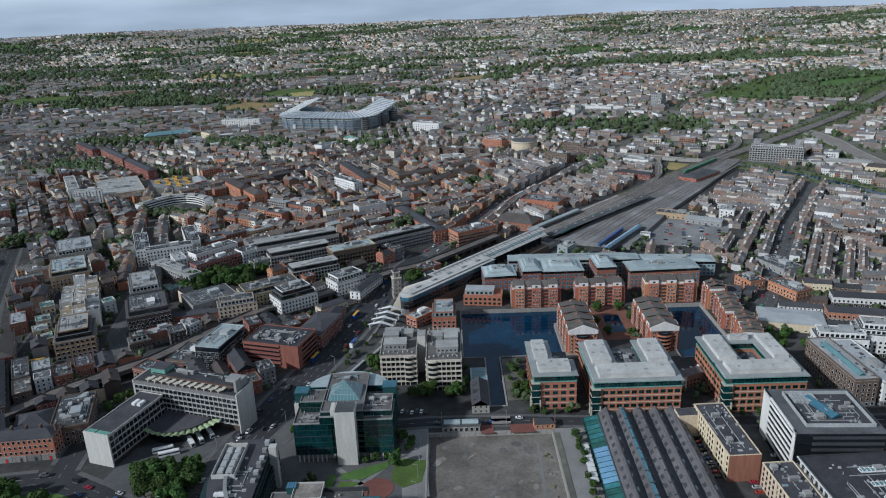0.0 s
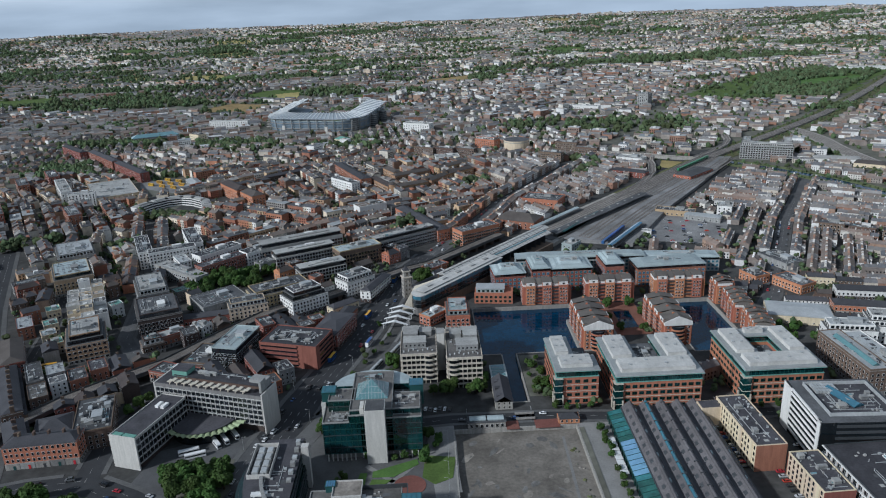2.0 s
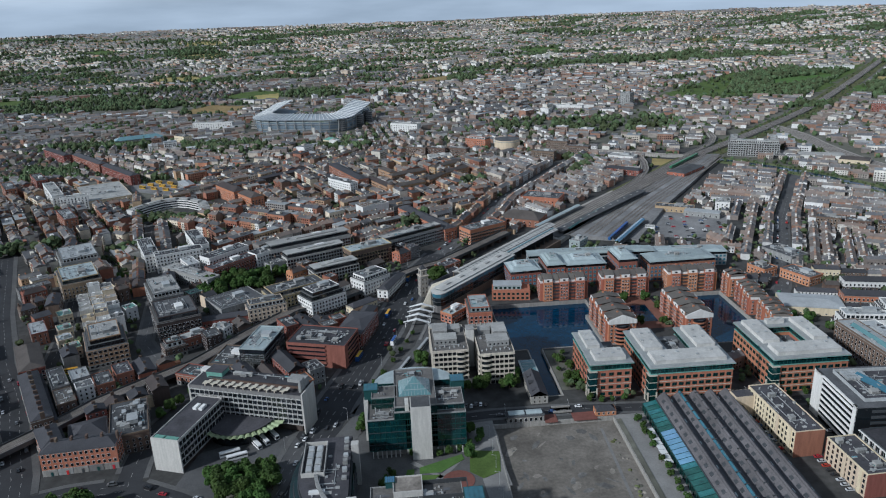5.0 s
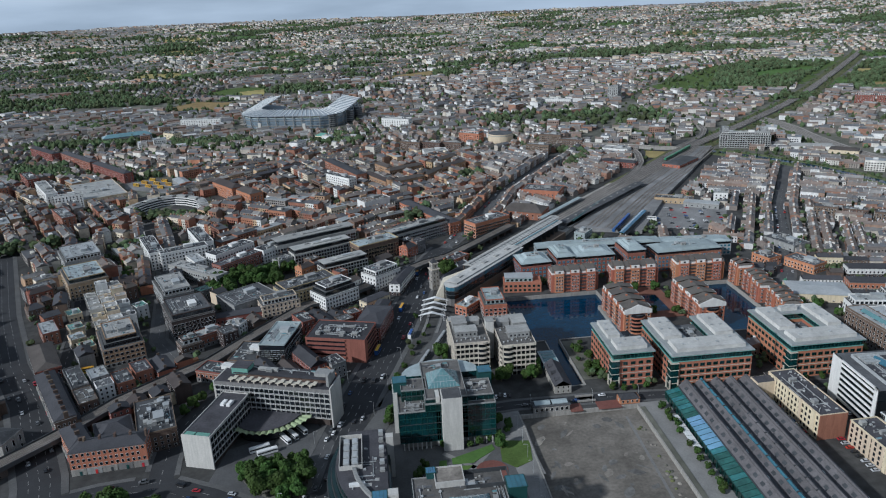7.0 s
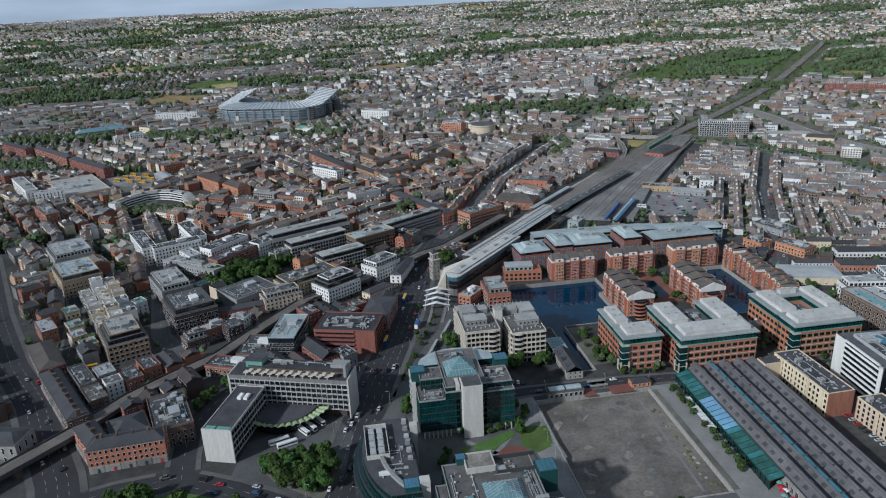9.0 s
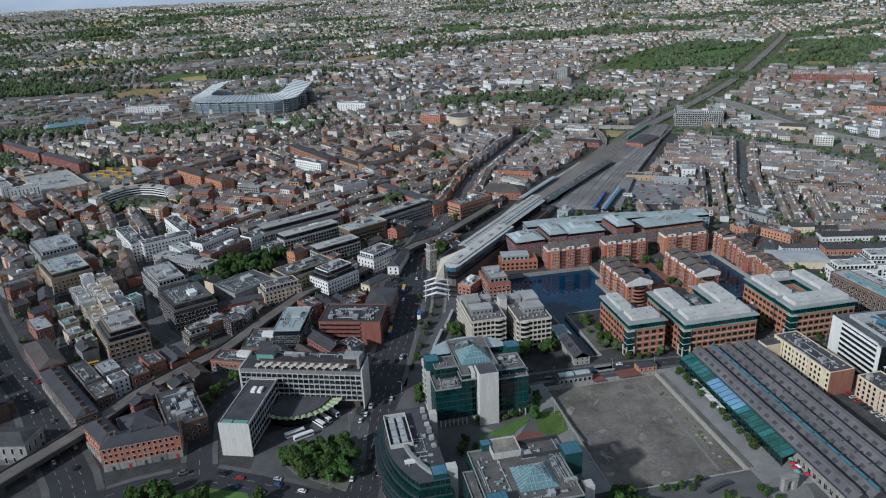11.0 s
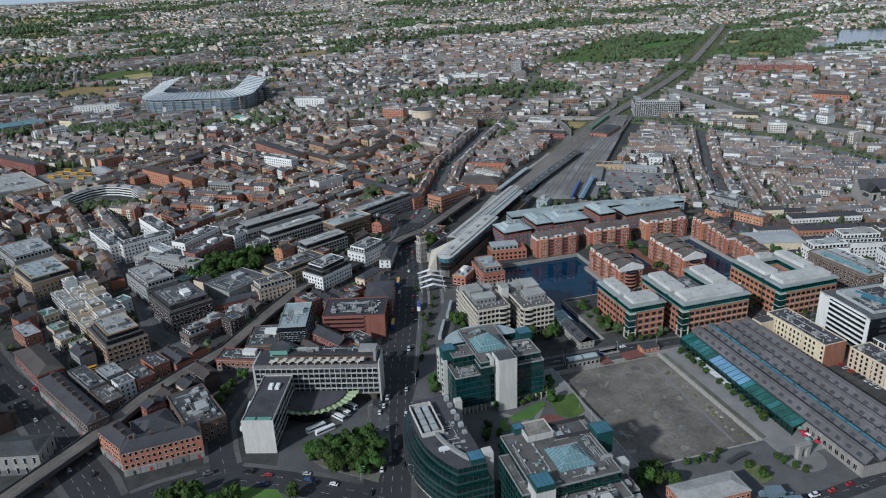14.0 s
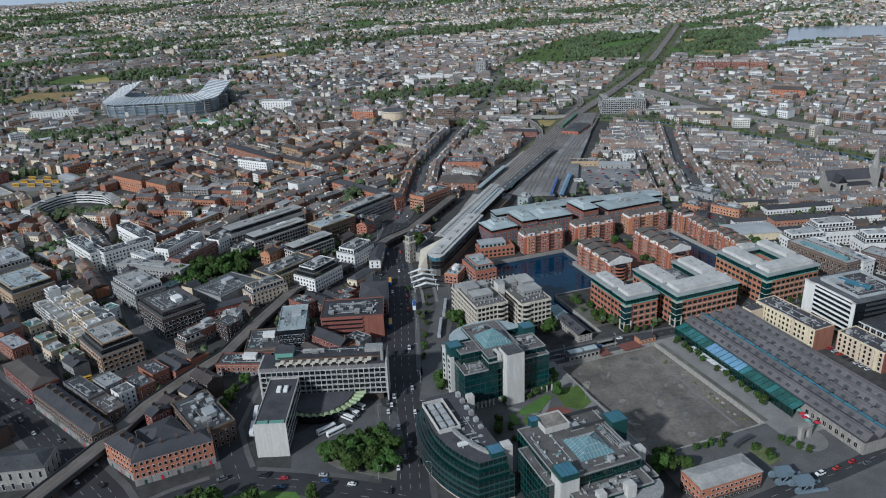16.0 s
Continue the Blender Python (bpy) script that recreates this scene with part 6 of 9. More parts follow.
block("brick_pub", -213, 466, 34, 15, -24, 8.5, "low red brick pub with white ground floor", "brick_red", "felt_grey", "pub", plant=2)
block("plant_roof_office", -243, 404, 42, 22, -72, 13, "brick office with crowded rooftop plant", "brick_brown", "felt_grey", "office building", plant=26)
block("georgian_corner", -261, 375.8, 42, 14, 5, 15, "four-storey red brick Georgian street front", "brick_orange", "slate", "town house", pitched=2.6, bay=2.9, floor=3.6)
block("georgian_corner", -283.5, 386, 27, 12, -58, 15, "brick Georgian side street front", "brick_orange", "slate", "town house", pitched=2.6, bay=2.9, floor=3.6)
block("dark_roof_hall", -266, 398, 22, 24, 22, 10, "dark-roofed hall behind the street fronts", "brick_dark", "slate", pitched=4)
block("street_terrace", -317, 443, 76, 12.5, -60, 12.5, "long brown brick street terrace with slate roof", "brick_brown", "slate", "terrace", pitched=2.6, bay=2.8)
for name, n, ln, dd in (("georgian_corner", 5, 42, 14), ("georgian_corner.001", 3, 27, 12), ("street_terrace", 9, 76, 12.5)):
    root = bpy.data.objects[name]
    top = 15 if n < 9 else 12.5
    for k in range(n):
        cx = -ln / 2 + (k + 0.5) * ln / n
        part("chimney", Shape().box(cx + ln / n * 0.42, 0.8, top, 1.0, 2.6, 4.2).box(cx + ln / n * 0.42, 0.8, top + 4.2, 1.2, 2.8, 0.25), "brick_brown", root)
        part("rear_roof", Shape().gable(cx, dd * 0.42, top - 3.5, dd * 0.5, ln / n - 0.8, 2.0, 0, 0.2, 0.2, 90), "slate", root)
        part("rear_return", Shape().box(cx, dd * 0.42, 0, ln / n - 1.0, dd * 0.5, top - 3.5), "brick_brown", root)
        part("shop_front", Shape().box(cx, -dd / 2 - 0.35, 0, ln / n - 0.3, 0.7, 3.9), ("stone_grey", "concrete", "stone_grey", "concrete_dark")[k % 4], root, "painted ground floor front")
        part("doorway", Shape().box(cx + 1, -dd / 2 - 0.75, 0, 1.3, 0.2, 2.6), ("teal_paint", "awning_red", "metal_dark")[k % 3], root)
block("red_corner_house", -347, 503, 50, 17, -62, 12, "red brick corner shop and houses", "brick_red", "tile_brown", "terrace", pitched=3)
block("stone_hall", -340, 398, 36, 18, -14, 13, "grey stone hall with grey felted roof", "stone_grey", "felt_grey", "hall", pitched=3, bay=5, wh=4, floor=6)
block("quay_brick_store", -3, 245, 37, 15, -1, 11, "brown brick quay store with pale low roof", "brick_orange", "membrane", "warehouse", pitched=1.6, bay=2.6, floor=3.2, wh=1.4)
block("brick_glass_office", -298, 521, 40, 29, -66, 15, "brown stone office with a glazed set-back top", "brick_buff", "membrane", "office building", setback=2, upper="glass_dark", bay=3.4, ww=2.4, wh=2.0, plant=5, floor=3.6)
root = thing("white_terraced_flats", -329, 594, -65, "cluster of white cubic flats in stepped terraces", "apartment building", "", "", 92, 32)
cq = random.Random(77)
for i in range(9):
    for j in range(3):
        cx, cy, a, b = -40.5 + i * 10.1, -10.4 + j * 10.4, cq.uniform(8.6, 10.0), cq.uniform(8.8, 10.3)
        h = 3.1 * cq.choice((4, 4, 5, 5, 6)) - (3.1 if j == 0 else 0)
        tone = cq.choice(("render_white", "stone_white", "render_white", "render_cream"))
        part("cube", Shape().box(cx, cy, 0, a, b, h), tone, root, "pale rendered cube")
        s = Shape()
        parapet(s, a + 0.1, b + 0.1, h - 0.05, 0.8, 0.3, 0, cx, cy)
        s.box(cx + cq.uniform(-1.5, 1.5), cy + cq.uniform(-1.5, 1.5), h, 2.8, 2.6, cq.choice((0.6, 2.4)))
        part("parapet", s, tone, root)
        part("roof", Shape().box(cx, cy, h, a - 0.6, b - 0.6, 0.12), cq.choice(("membrane", "membrane", "felt_grey", "paving_pale")), root)
        s = Shape()
        for f in range(int(h / 3.1)):
            for o in (-2.9, 0, 2.9):
                s.box(cx + o, cy - b / 2, 0.7 + f * 3.1, 1.7, 0.16, 1.9)
                s.box(cx - a / 2, cy + o, 0.7 + f * 3.1, 0.16, 1.5, 1.9)
        tagged(part("window_row", s, "glass_dark", root), kind="stuff")
for x, y, roof in ((-357, 590, "copper_green"), (-345, 560, "copper_green"), (-324, 523, "copper_green"), (-337, 540, "metal_sage")):
    block("green_roof_house", x, y, 13, 11, -58, 9, "small rendered building with green metal roof", "render_cream", roof, "building", plant=1, group="green-roofed small buildings")
block("dark_glass_office", -256, 562, 42, 34, -66, 17, "dark glass office with brick piers", "brick_dark", "felt_grey", "office building", setback=1, upper="glass_dark", ww=2.2, wh=2.3, bay=3.0, plant=7)
block("grey_terraced_office", -281, 618, 46, 26, -65, 16, "grey office with stepped pale roofs", "concrete", "membrane", "office building", setback=1, plant=7)
block("corner_shop", -246, 515, 14, 16, -60, 9, "brick corner building with white top storey", "brick_brown", "felt_grey", "shop", setback=1)
block("brick_shop_house", -234, 528, 20, 12, 36, 10, "brick shop house with pale flat roof", "brick_red", "membrane", "shop", plant=2)
block("white_turret_house", -214, 537, 12, 11, -25, 11, "white rendered corner house with flat roof", "render_white", "metal_pale", "house", plant=1)
block("brick_row", -215, 561, 52, 10, 12, 9.5, "low red brick row beside the viaduct", "brick_red", "slate", "terrace", pitched=2.4)
block("grey_hall", -213, 590, 40, 33, 36, 13, "plain grey windowless hall with flat roof", "concrete", "felt_grey", "hall", bay=9, plant=3)
block("cream_flats", -184, 571, 32, 16, 20, 14, "cream flats above shops with grey roofs", "render_cream", "felt_grey", "apartment building", setback=1)
block("yellow_office", -163, 601, 52, 24, 30, 15, "buff and black office building with set-back top", "render_yellow", "felt_grey", "office building", setback=1, upper="metal_dark", plant=6)
block("black_top_flats", -138, 583, 34, 24, 36, 15, "white flats with black set-back storeys", "render_white", "felt_dark", "apartment building", setback=2, upper="glass_dark", bay=3.0)
for x, y, ln, dd, h in ((-163, 729, 88, 17, 17), (-155, 698, 62, 15, 15), (-132, 652, 46, 15, 14)):
    root = block("long_white_flats", x, y, ln, dd, 27, h, "long pale modern flats with oversailing roof slabs", "stone_white", "metal_pale", "apartment building", setback=1, upper="glass_dark", bay=3.0, ww=2.2, wh=2.3, group="long white flats", frame_mat="metal_dark")
    part("roof_slab", Shape().box(0, 0, h + 4.1, ln - 1.0, dd - 1.0, 0.4).box(ln * 0.1, 0, h + 4.5, ln * 0.5, dd * 0.35, 1.0), "membrane", root, "pale oversailing roof slab")
block("brown_glass_office", -101, 694, 45, 20, 28, 19, "glass office in a copper-brown frame", "brick_brown", "metal_sage", "office building", plant=3, ww=2.6, wh=2.6, bay=3.1, floor=3.7, frame_mat="render_yellow", edge="render_yellow")
block("white_end_flats", -97, 617, 30, 20, 40, 16, "white-ended flats beside the viaduct", "render_white", "felt_grey", "apartment building", setback=1)
block("long_glass_office", -56, 738, 76, 16, 33, 15, "long glass-fronted office with pale flat roof", "concrete", "membrane", "office building", ww=2.6, wh=2.2, bay=2.9, setback=1, upper="glass_dark")
block("street_front", -78, 612, 44, 10, 68, 11, "white and red street fronts with shops", "render_white", "slate", "terrace", pitched=2.4)
block("street_front", -100, 548, 30, 11, 74, 10, "brick street fronts by the broad road", "brick_red", "slate", "terrace", pitched=2.4)
block("street_front", -104, 572, 26, 10, 40, 9, "small red and cream shop fronts", "render_cream", "slate", "terrace", pitched=2.4)
block("courtyard_flats", -329, 735, 62, 14, -66, 18, "white and brick courtyard flats", "render_white", "slate", "apartment building", group="courtyard flats")
block("courtyard_flats", -293, 716, 46, 14, 24, 18, "white courtyard flats with grey roof", "render_white", "slate", "apartment building", group="courtyard flats")
block("courtyard_flats", -285, 760, 60, 14, -66, 17, "white courtyard flats with dark roof", "render_white", "slate", "apartment building", group="courtyard flats")
block("red_flats", -234, 682, 50, 14, 46, 15, "red brick slab of flats with black roof", "brick_red", "felt_dark", "apartment building", bay=3.0)
block("white_bar_flats", -246, 712, 48, 16, 48, 16, "white bar of flats with dark roof", "render_white", "slate", "apartment building", group="white bar flats")
block("white_bar_flats", -205, 708, 30, 15, 44, 16, "white bar of flats with brick end", "render_white", "slate", "apartment building", group="white bar flats")
block("grey_curved_office", -270, 668, 70, 14, -40, 12, "long low grey office with pale roof", "concrete", "membrane", "office building", plant=4)
block("teal_office", -372, 664, 46, 34, -62, 17, "yellow and teal office with metal roofs", "render_yellow", "metal_sage", "office building", setback=1, upper="glass_green")
block("teal_office", -398, 730, 48, 36, -62, 16, "grey office with long metal roofs", "concrete", "metal_pale", "office building", setback=1)
block("white_gable_hall", -98, 858, 36, 18, 30, 17, "hall with a large blank white gable wall", "render_white", "brick_brown", "hall", bay=30)
block("red_terrace", -36, 803, 112, 15, -64, 13, "long orange brick four-storey terrace", "brick_orange", "slate", "terrace", pitched=2.8, bay=3.4)
block("glass_red_office", 23, 750, 48, 20, 30, 16, "red brick office with dark green glass end", "brick_orange", "felt_grey", "office building", glass="glass_green", ww=2.4, bay=2.8)
block("red_pitched_hall", 77, 800, 48, 30, -30, 9, "red brick hall with broad dark pitched roof", "brick_red", "tile_brown", "hall", pitched=6, bay=6)
block("red_school", 117, 880, 48, 30, -28, 10, "red brick building with grey flat roof", "brick_orange", "felt_grey", "school", bay=4.5)
block("big_red_flats", -292, 985, 60, 18, -55, 17, "large orange brick tenement with gables", "brick_orange", "tile_brown", "apartment building", pitched=4, bay=4, group="orange brick tenements")
block("big_red_flats", -258, 940, 40, 18, -55, 17, "large orange brick tenement block", "brick_orange", "tile_brown", "apartment building", pitched=4, bay=4, group="orange brick tenements")
block("long_red_flats", -136, 1050, 120, 15, -66, 16, "long red brick street flats", "brick_red", "slate", "apartment building", pitched=2.5, bay=4.2)
block("white_tower_flats", -140, 985, 50, 13, -50, 18, "white stepped flats with pale gables", "render_white", "felt_grey", "apartment building", bay=4)
block("dark_mews", -234, 1085, 86, 10, 39, 10, "long dark-roofed mews row", "brick_dark", "felt_dark", "terrace", pitched=2.4, bay=6)
for x, y, ln, rot in ((-88, 986, 62, 116), (-51, 967, 52, 30), (-13, 1001, 46, 56), (20, 1038, 50, 42), (-50, 1035, 58, 30), (-78, 1058, 40, 116), (10, 1078, 60, 42)):
    block("brick_crescent", x, y, ln, 12, rot, 13, "buff brick flats with dark hipped roofs round courts", "brick_buff", "tile_brown", "apartment building", pitched=3.0, bay=3.6, group="buff brick crescents")
for x, y in ((-74, 957), (-30, 984), (-2, 1021)):
    root = thing("brick_turret", x, y, 0, "round buff brick stair turret with conical roof", "turret", "brick stair turrets", "", 10, 10)
    part("drum", Shape().drum(0, 0, 0, 5, 16, 0, 16), "brick_buff", root)
    part("cap", Shape().drum(0, 0, 16, 5.5, 3.5, 0, 16, 0.05), "tile_brown", root)
root = thing("curved_white_flats", -357, 930, 0, "long curved white flats with stepped pale roof", "apartment building", "", "", 96, 40)
ARC = [(46, -18), (36, 8), (18, 24), (0, 32), (-20, 26), (-36, 8), (-48, -14)]
for (ax, ay), (bx, by) in zip(ARC, ARC[1:]):
    mx, my, r0, ln = (ax + bx) / 2, (ay + by) / 2, math.degrees(math.atan2(by - ay, bx - ax)), math.dist((ax, ay), (bx, by)) + 3
    part("wall", Shape().box(mx, my, 0, ln, 11, 10.5, 0, r0), "render_white", root)
    part("roof", Shape().box(mx, my, 10.5, ln, 11.6, 0.4, 0, r0).box(mx, my, 10.9, ln * 0.6, 6, 1.2, 0, r0), "membrane", root)
    strip = Shape()
    for k in range(3):
        strip.box(mx, my, 1.6 + k * 3.1, ln - 1.5, 11.2, 1.5, 0, r0)
    part("window_band", strip, "glass_dark", root)
block("red_roof_hall", -344, 886, 42, 26, -20, 8, "low hall with a broad red-brown roof", "brick_red", "tile_brown", "hall", pitched=6, bay=6)
for x, y in ((398, 722), (421, 705), (445, 686)):
    block("brown_walkup_flats", x, y, 24, 13, -31, 11, "brown brick walk-up flats with flat grey roof", "brick_brown", "felt_grey", "apartment building", bay=3.0, plant=2, group="brown walk-up flats")
block("brown_rooflit_office", 252, 428, 58, 15, -87, 19, "long brown brick office with glazed ridge", "brick_brown", "metal_pale", "office building", bay=3.4, plant=0)
part("ridge_glazing", Shape().gable(2, 0, 19.2, 44, 5, 2.0, 0, 0, 0.1), "glass_roof", bpy.data.objects["brown_rooflit_office"])
block("brown_rooflit_office", 269, 428, 58, 13, -87, 17, "brown and white offices with pale roof", "render_white", "metal_pale", "office building", bay=3.4, plant=2)
block("white_bow_flats", 272, 468, 34, 16, -12, 16, "white flats with curved pale roofs", "render_white", "metal_pale", "apartment building", setback=1, bay=3.2)
block("white_bow_flats", 305, 470, 40, 22, -16, 17, "white stepped flats with curved balconies", "render_white", "membrane", "apartment building", setback=2, bay=3.2)
block("white_bow_flats", 322, 430, 44, 20, -20, 17, "white and glass flats by the street", "render_white", "metal_pale", "apartment building", setback=2, bay=3.2)
block("brown_flats", 300, 400, 46, 18, -75, 15, "brown brick flats with pale roof", "brick_brown", "metal_pale", "apartment building")
block("white_shed", 262, 520, 48, 28, -18, 7, "white low shed with ribbed pale roof", "render_cream", "metal_pale", "warehouse", pitched=2.0, bay=8, wh=1.0)
block("red_shop", 288, 580, 30, 18, -66, 8, "red brick corner shop row", "brick_orange", "felt_grey", "shop")
block("red_shop", 262, 600, 16, 20, 20, 8, "small red corner building with white bands", "brick_orange", "felt_dark", "shop")
block("white_court_flats", 322, 520, 60, 13, -16, 9, "white court flats with brick street front", "brick_orange", "slate", "terrace", pitched=2.6)
block("white_court_flats", 345, 548, 70, 12, -14, 9, "white rendered court flats with slate roof", "render_white", "slate", "terrace", pitched=2.6)
block("car_park_shop", 305, 640, 36, 22, -70, 6, "low grey depot with red doors", "concrete", "felt_grey", "depot", bay=6)

take(-216, 645, 62, 84, 40)

# balcony flats by the tracks, round a court
for k, (dx, dy, w, d) in enumerate(((0, -26, 74, 15), (-29, 2, 15, 42), (29, 2, 15, 42))):
    rr = radians(-25)
    block("balcony_flats", 500 + dx * math.cos(rr) - dy * math.sin(rr), 1100 + dx * math.sin(rr) + dy * math.cos(rr), w, d, -25, 21, "grey balconied flats with white stepped tops", "concrete", "membrane", "apartment building", setback=1, upper="render_white", bay=3.6, ww=2.7, wh=2.3, group="grey balconied flats")


# stone church with spire, far on the east side
root = thing("stone_church", 455, 590, -14, "grey stone church with slate roof and spire", "church", "", "", 70, 34)
part("nave", Shape().box(0, 0, 0, 52, 14, 13), "stone_grey", root)
part("nave_gable", Shape().gable_wall(0, 0, 13, 52, 14, 9), "stone_grey", root)
part("nave_roof", Shape().gable(0, 0, 13, 51, 14, 9.2, 0, 0.4, 0.3), "slate", root)
part("aisle", Shape().box(0, -11, 0, 44, 8, 7), "stone_grey", root)
part("aisle_roof", Shape().box(0, -10.5, 7, 45, 8.5, 2.6, top=0.92), "slate", root)
part("transept", Shape().box(-14, -9, 0, 12, 14, 12), "stone_grey", root)
part("transept_gable", Shape().gable_wall(-14, -9, 12, 14, 12, 7, 0, 90), "stone_grey", root)
part("transept_roof", Shape().gable(-14, -9, 12, 14, 12, 7.2, 0, 0.3, 0.3, 90), "slate", root)
part("tower", Shape().box(29, -6, 0, 8, 8, 24), "stone_grey", root)
part("spire", Shape().drum(29, -6, 24, 4.4, 24, 0, 8, 0.04), "stone_grey", root)
windows(root, 44, 8, "S", 2, 1, 4, 1.2, 3.6, 4.4, "stone_beige", cy=-11)
windows(root, 12, 14, "S", 3, 1, 4, 3.2, 6.5, 6, "stone_beige", cx=-14, cy=-9)


# ---- stadium ----
root = thing("stadium", -238, 1582, -17, "large grey stadium with a horseshoe roof open at the back", "stadium", "", "", 240, 190)
TIP = 74


def horseshoe(a, b, r):
    """The plan line of the stands: arm, bend, front, bend, arm."""
    pts = [(-a, TIP - (TIP + b - r) * k / 9) for k in range(9)]
    pts += [(-a + r - r * math.cos(radians(k * 10)), -b + r - r * math.sin(radians(k * 10))) for k in range(9)]
    pts += [(-a + r + (2 * a - 2 * r) * k / 12, -b) for k in range(12)]
    pts += [(a - r + r * math.sin(radians(k * 10)), -b + r - r * math.cos(radians(k * 10))) for k in range(9)]
    return pts + [(a, -b + r + (TIP + b - r) * k / 9) for k in range(10)]


def climb(y):
    return 11 * max(0.0, (y + 60) / (TIP + 60)) ** 1.3 if y > -60 else 0.0


def stand(out, inn, z0, z1, zi0, zi1, rise=0.0, lo=0, hi=None):
    """A shell between an outer and an inner curve, with its own height on either."""
    o, i = horseshoe(*out)[lo:hi], horseshoe(*inn)[lo:hi]
    n = len(o)
    up = [rise * climb(q[1]) for q in o]
    pts = [(q[0], q[1], z0 + u) for q, u in zip(o, up)] + [(q[0], q[1], z1 + u) for q, u in zip(o, up)] + [(q[0], q[1], zi0 + u) for q, u in zip(i, up)] + [(q[0], q[1], zi1 + u) for q, u in zip(i, up)]
    fc = []
    for k in range(n - 1):
        fc += [(k, k + 1, n + k + 1, n + k), (n + k, n + k + 1, 3 * n + k + 1, 3 * n + k), (3 * n + k, 3 * n + k + 1, 2 * n + k + 1, 2 * n + k), (2 * n + k, 2 * n + k + 1, k + 1, k)]
    fc += [(0, n, 3 * n, 2 * n), (n - 1, 3 * n - 1, 4 * n - 1, 2 * n - 1)]
    return Shape().solid(pts, fc)


part("pitch", Shape().box(0, 8, 0.2, 88, 145, 0.3), "grass", root, "green playing pitch")
for k in range(4):
    part("stand_tier", stand((106 - k, 84 - k, 52), (76 - k * 5, 56 - k * 5, 30), 1 + k * 5, 5 + k * 5, 1 + k * 4, 2.5 + k * 4, 0.5), ("concrete", "metal_dark", "concrete", "crane_blue")[k], root, "raked stand tier")
    part("deck_band", stand((108.5, 86.5, 54), (105, 83, 51), 4.5 + k * 5.2, 5.8 + k * 5.2, 4.5 + k * 5.2, 5.8 + k * 5.2, 0.2 * k), ("stone_grey", "crane_blue", "concrete", "metal_sage")[k], root)
part("facade_glazing", stand((106.6, 84.6, 52), (105.8, 83.8, 52), 0, 20, 0, 20, 0.5), "crane_blue", root, "blue-grey outer wall")
for lo, hi in ((0, 11), (10, 38), (37, 49)):
    part("roof_shell", stand((111, 89, 55), (72, 54, 30), 25, 25.8, 32, 32.8, 1.0, lo, hi), "stadium_roof", root, "grey-blue ribbed stand roof")
o_line, i_line = horseshoe(111, 89, 55), horseshoe(72, 54, 30)
for k in range(0, 49):
    o, i = o_line[k], i_line[k]
    u = climb(o[1])
    part("roof_rib", Shape().bar((o[0], o[1], 26.3 + u), (i[0], i[1], 33.6 + u), 0.9), "steel_white", root)
    if k % 2 == 0:
        part("outer_column", Shape().bar((o[0] * 0.98, o[1] * 0.98, 0), (o[0], o[1], 25.4 + u), 1.4), "concrete", root)
for x, y in ((92, -64), (112, -8), (116, 40)):
    drum = part("ramp_drum", Shape().drum(x, y, 0, 8, 24, 0, 16), "metal_dark", root, "round access ramp")
    for k in range(6):
        part("ramp_rail", Shape().drum(x, y, 2.5 + k * 4, 8.8, 1.2, 0, 16), "concrete", drum)
for k in range(4):
    part("stair_tower", Shape().box(-104 - 1.5 * k, -50 + k * 5, 3 + k * 4.5, 16, 16, 1.6), "stone_grey", root, "stepped concrete stair deck")
part("terrace", Shape().box(0, 88, 0, 90, 18, 5), "concrete", root, "low open terrace end")
for x, y in ((-45, -108), (52, -116)):
    part("gate_pylon", Shape().box(x, y, 0, 6, 3, 15), "stone_white", root, "white gate pylon")

# ---- blocks that stand out in the middle distance ----
block("white_slab_flats", -441, 1570, 84, 14, -7, 18, "long white slab of flats beyond the trees", "render_white", "membrane", "apartment building", bay=5, plant=3)
block("long_brick_front", -580, 1255, 130, 14, -51, 15, "long red brick street front", "brick_red", "slate", "terrace", pitched=3, bay=5)
block("long_brick_front", -495, 1150, 120, 14, -51, 15, "long red brick street front with slate roof", "brick_red", "slate", "terrace", pitched=3, bay=5)
for x, y in ((-27, 1211), (5, 1196), (39, 1185), (170, 1125), (210, 1201), (232, 1150)):
    block("deck_flats", x, y, 38, 13, -34, 15, "five-storey brick flats with white access decks", "brick_brown", "felt_grey", "apartment building", ww=2.6, wh=1.3, bay=3.4, plant=2, group="deck-access flats", frame_mat="render_white")
block("red_apartments", 81, 1256, 40, 18, -38, 16, "orange and white modern apartments", "brick_orange", "membrane", "apartment building", bay=4, setback=1)
root = thing("drum_hall", 130, 1240, 0, "round beige windowless hall", "hall", "", "", 44, 44)
part("drum", Shape().drum(0, 0, 0, 22, 15, 0, 28), "render_cream", root)
part("drum_roof", Shape().drum(0, 0, 15, 21.4, 0.4, 0, 28), "felt_grey", root)
part("drum_band", Shape().drum(0, 0, 12, 22.3, 1.0, 0, 28), "concrete", root)
for k in range(4):
    block("red_hotel", 908 + k * 31, 1390 - k * 23, 36, 20, -37, 18, "red and white long apartment hotel", "brick_red", "membrane", "hotel", bay=4, setback=1, group="red and white hotel")
block("white_red_block", -39, 1453, 60, 18, -30, 16, "white block with red ends near the stadium", "render_white", "membrane", "building", bay=5)
block("long_school", 321, 1630, 92, 16, -32, 10, "long white-fronted school with flat roof", "render_white", "membrane", "school", bay=4.5)
block("grey_tower", 467, 1630, 24, 24, -40, 30, "grey tower block of flats", "concrete", "felt_grey", "apartment building", bay=4)
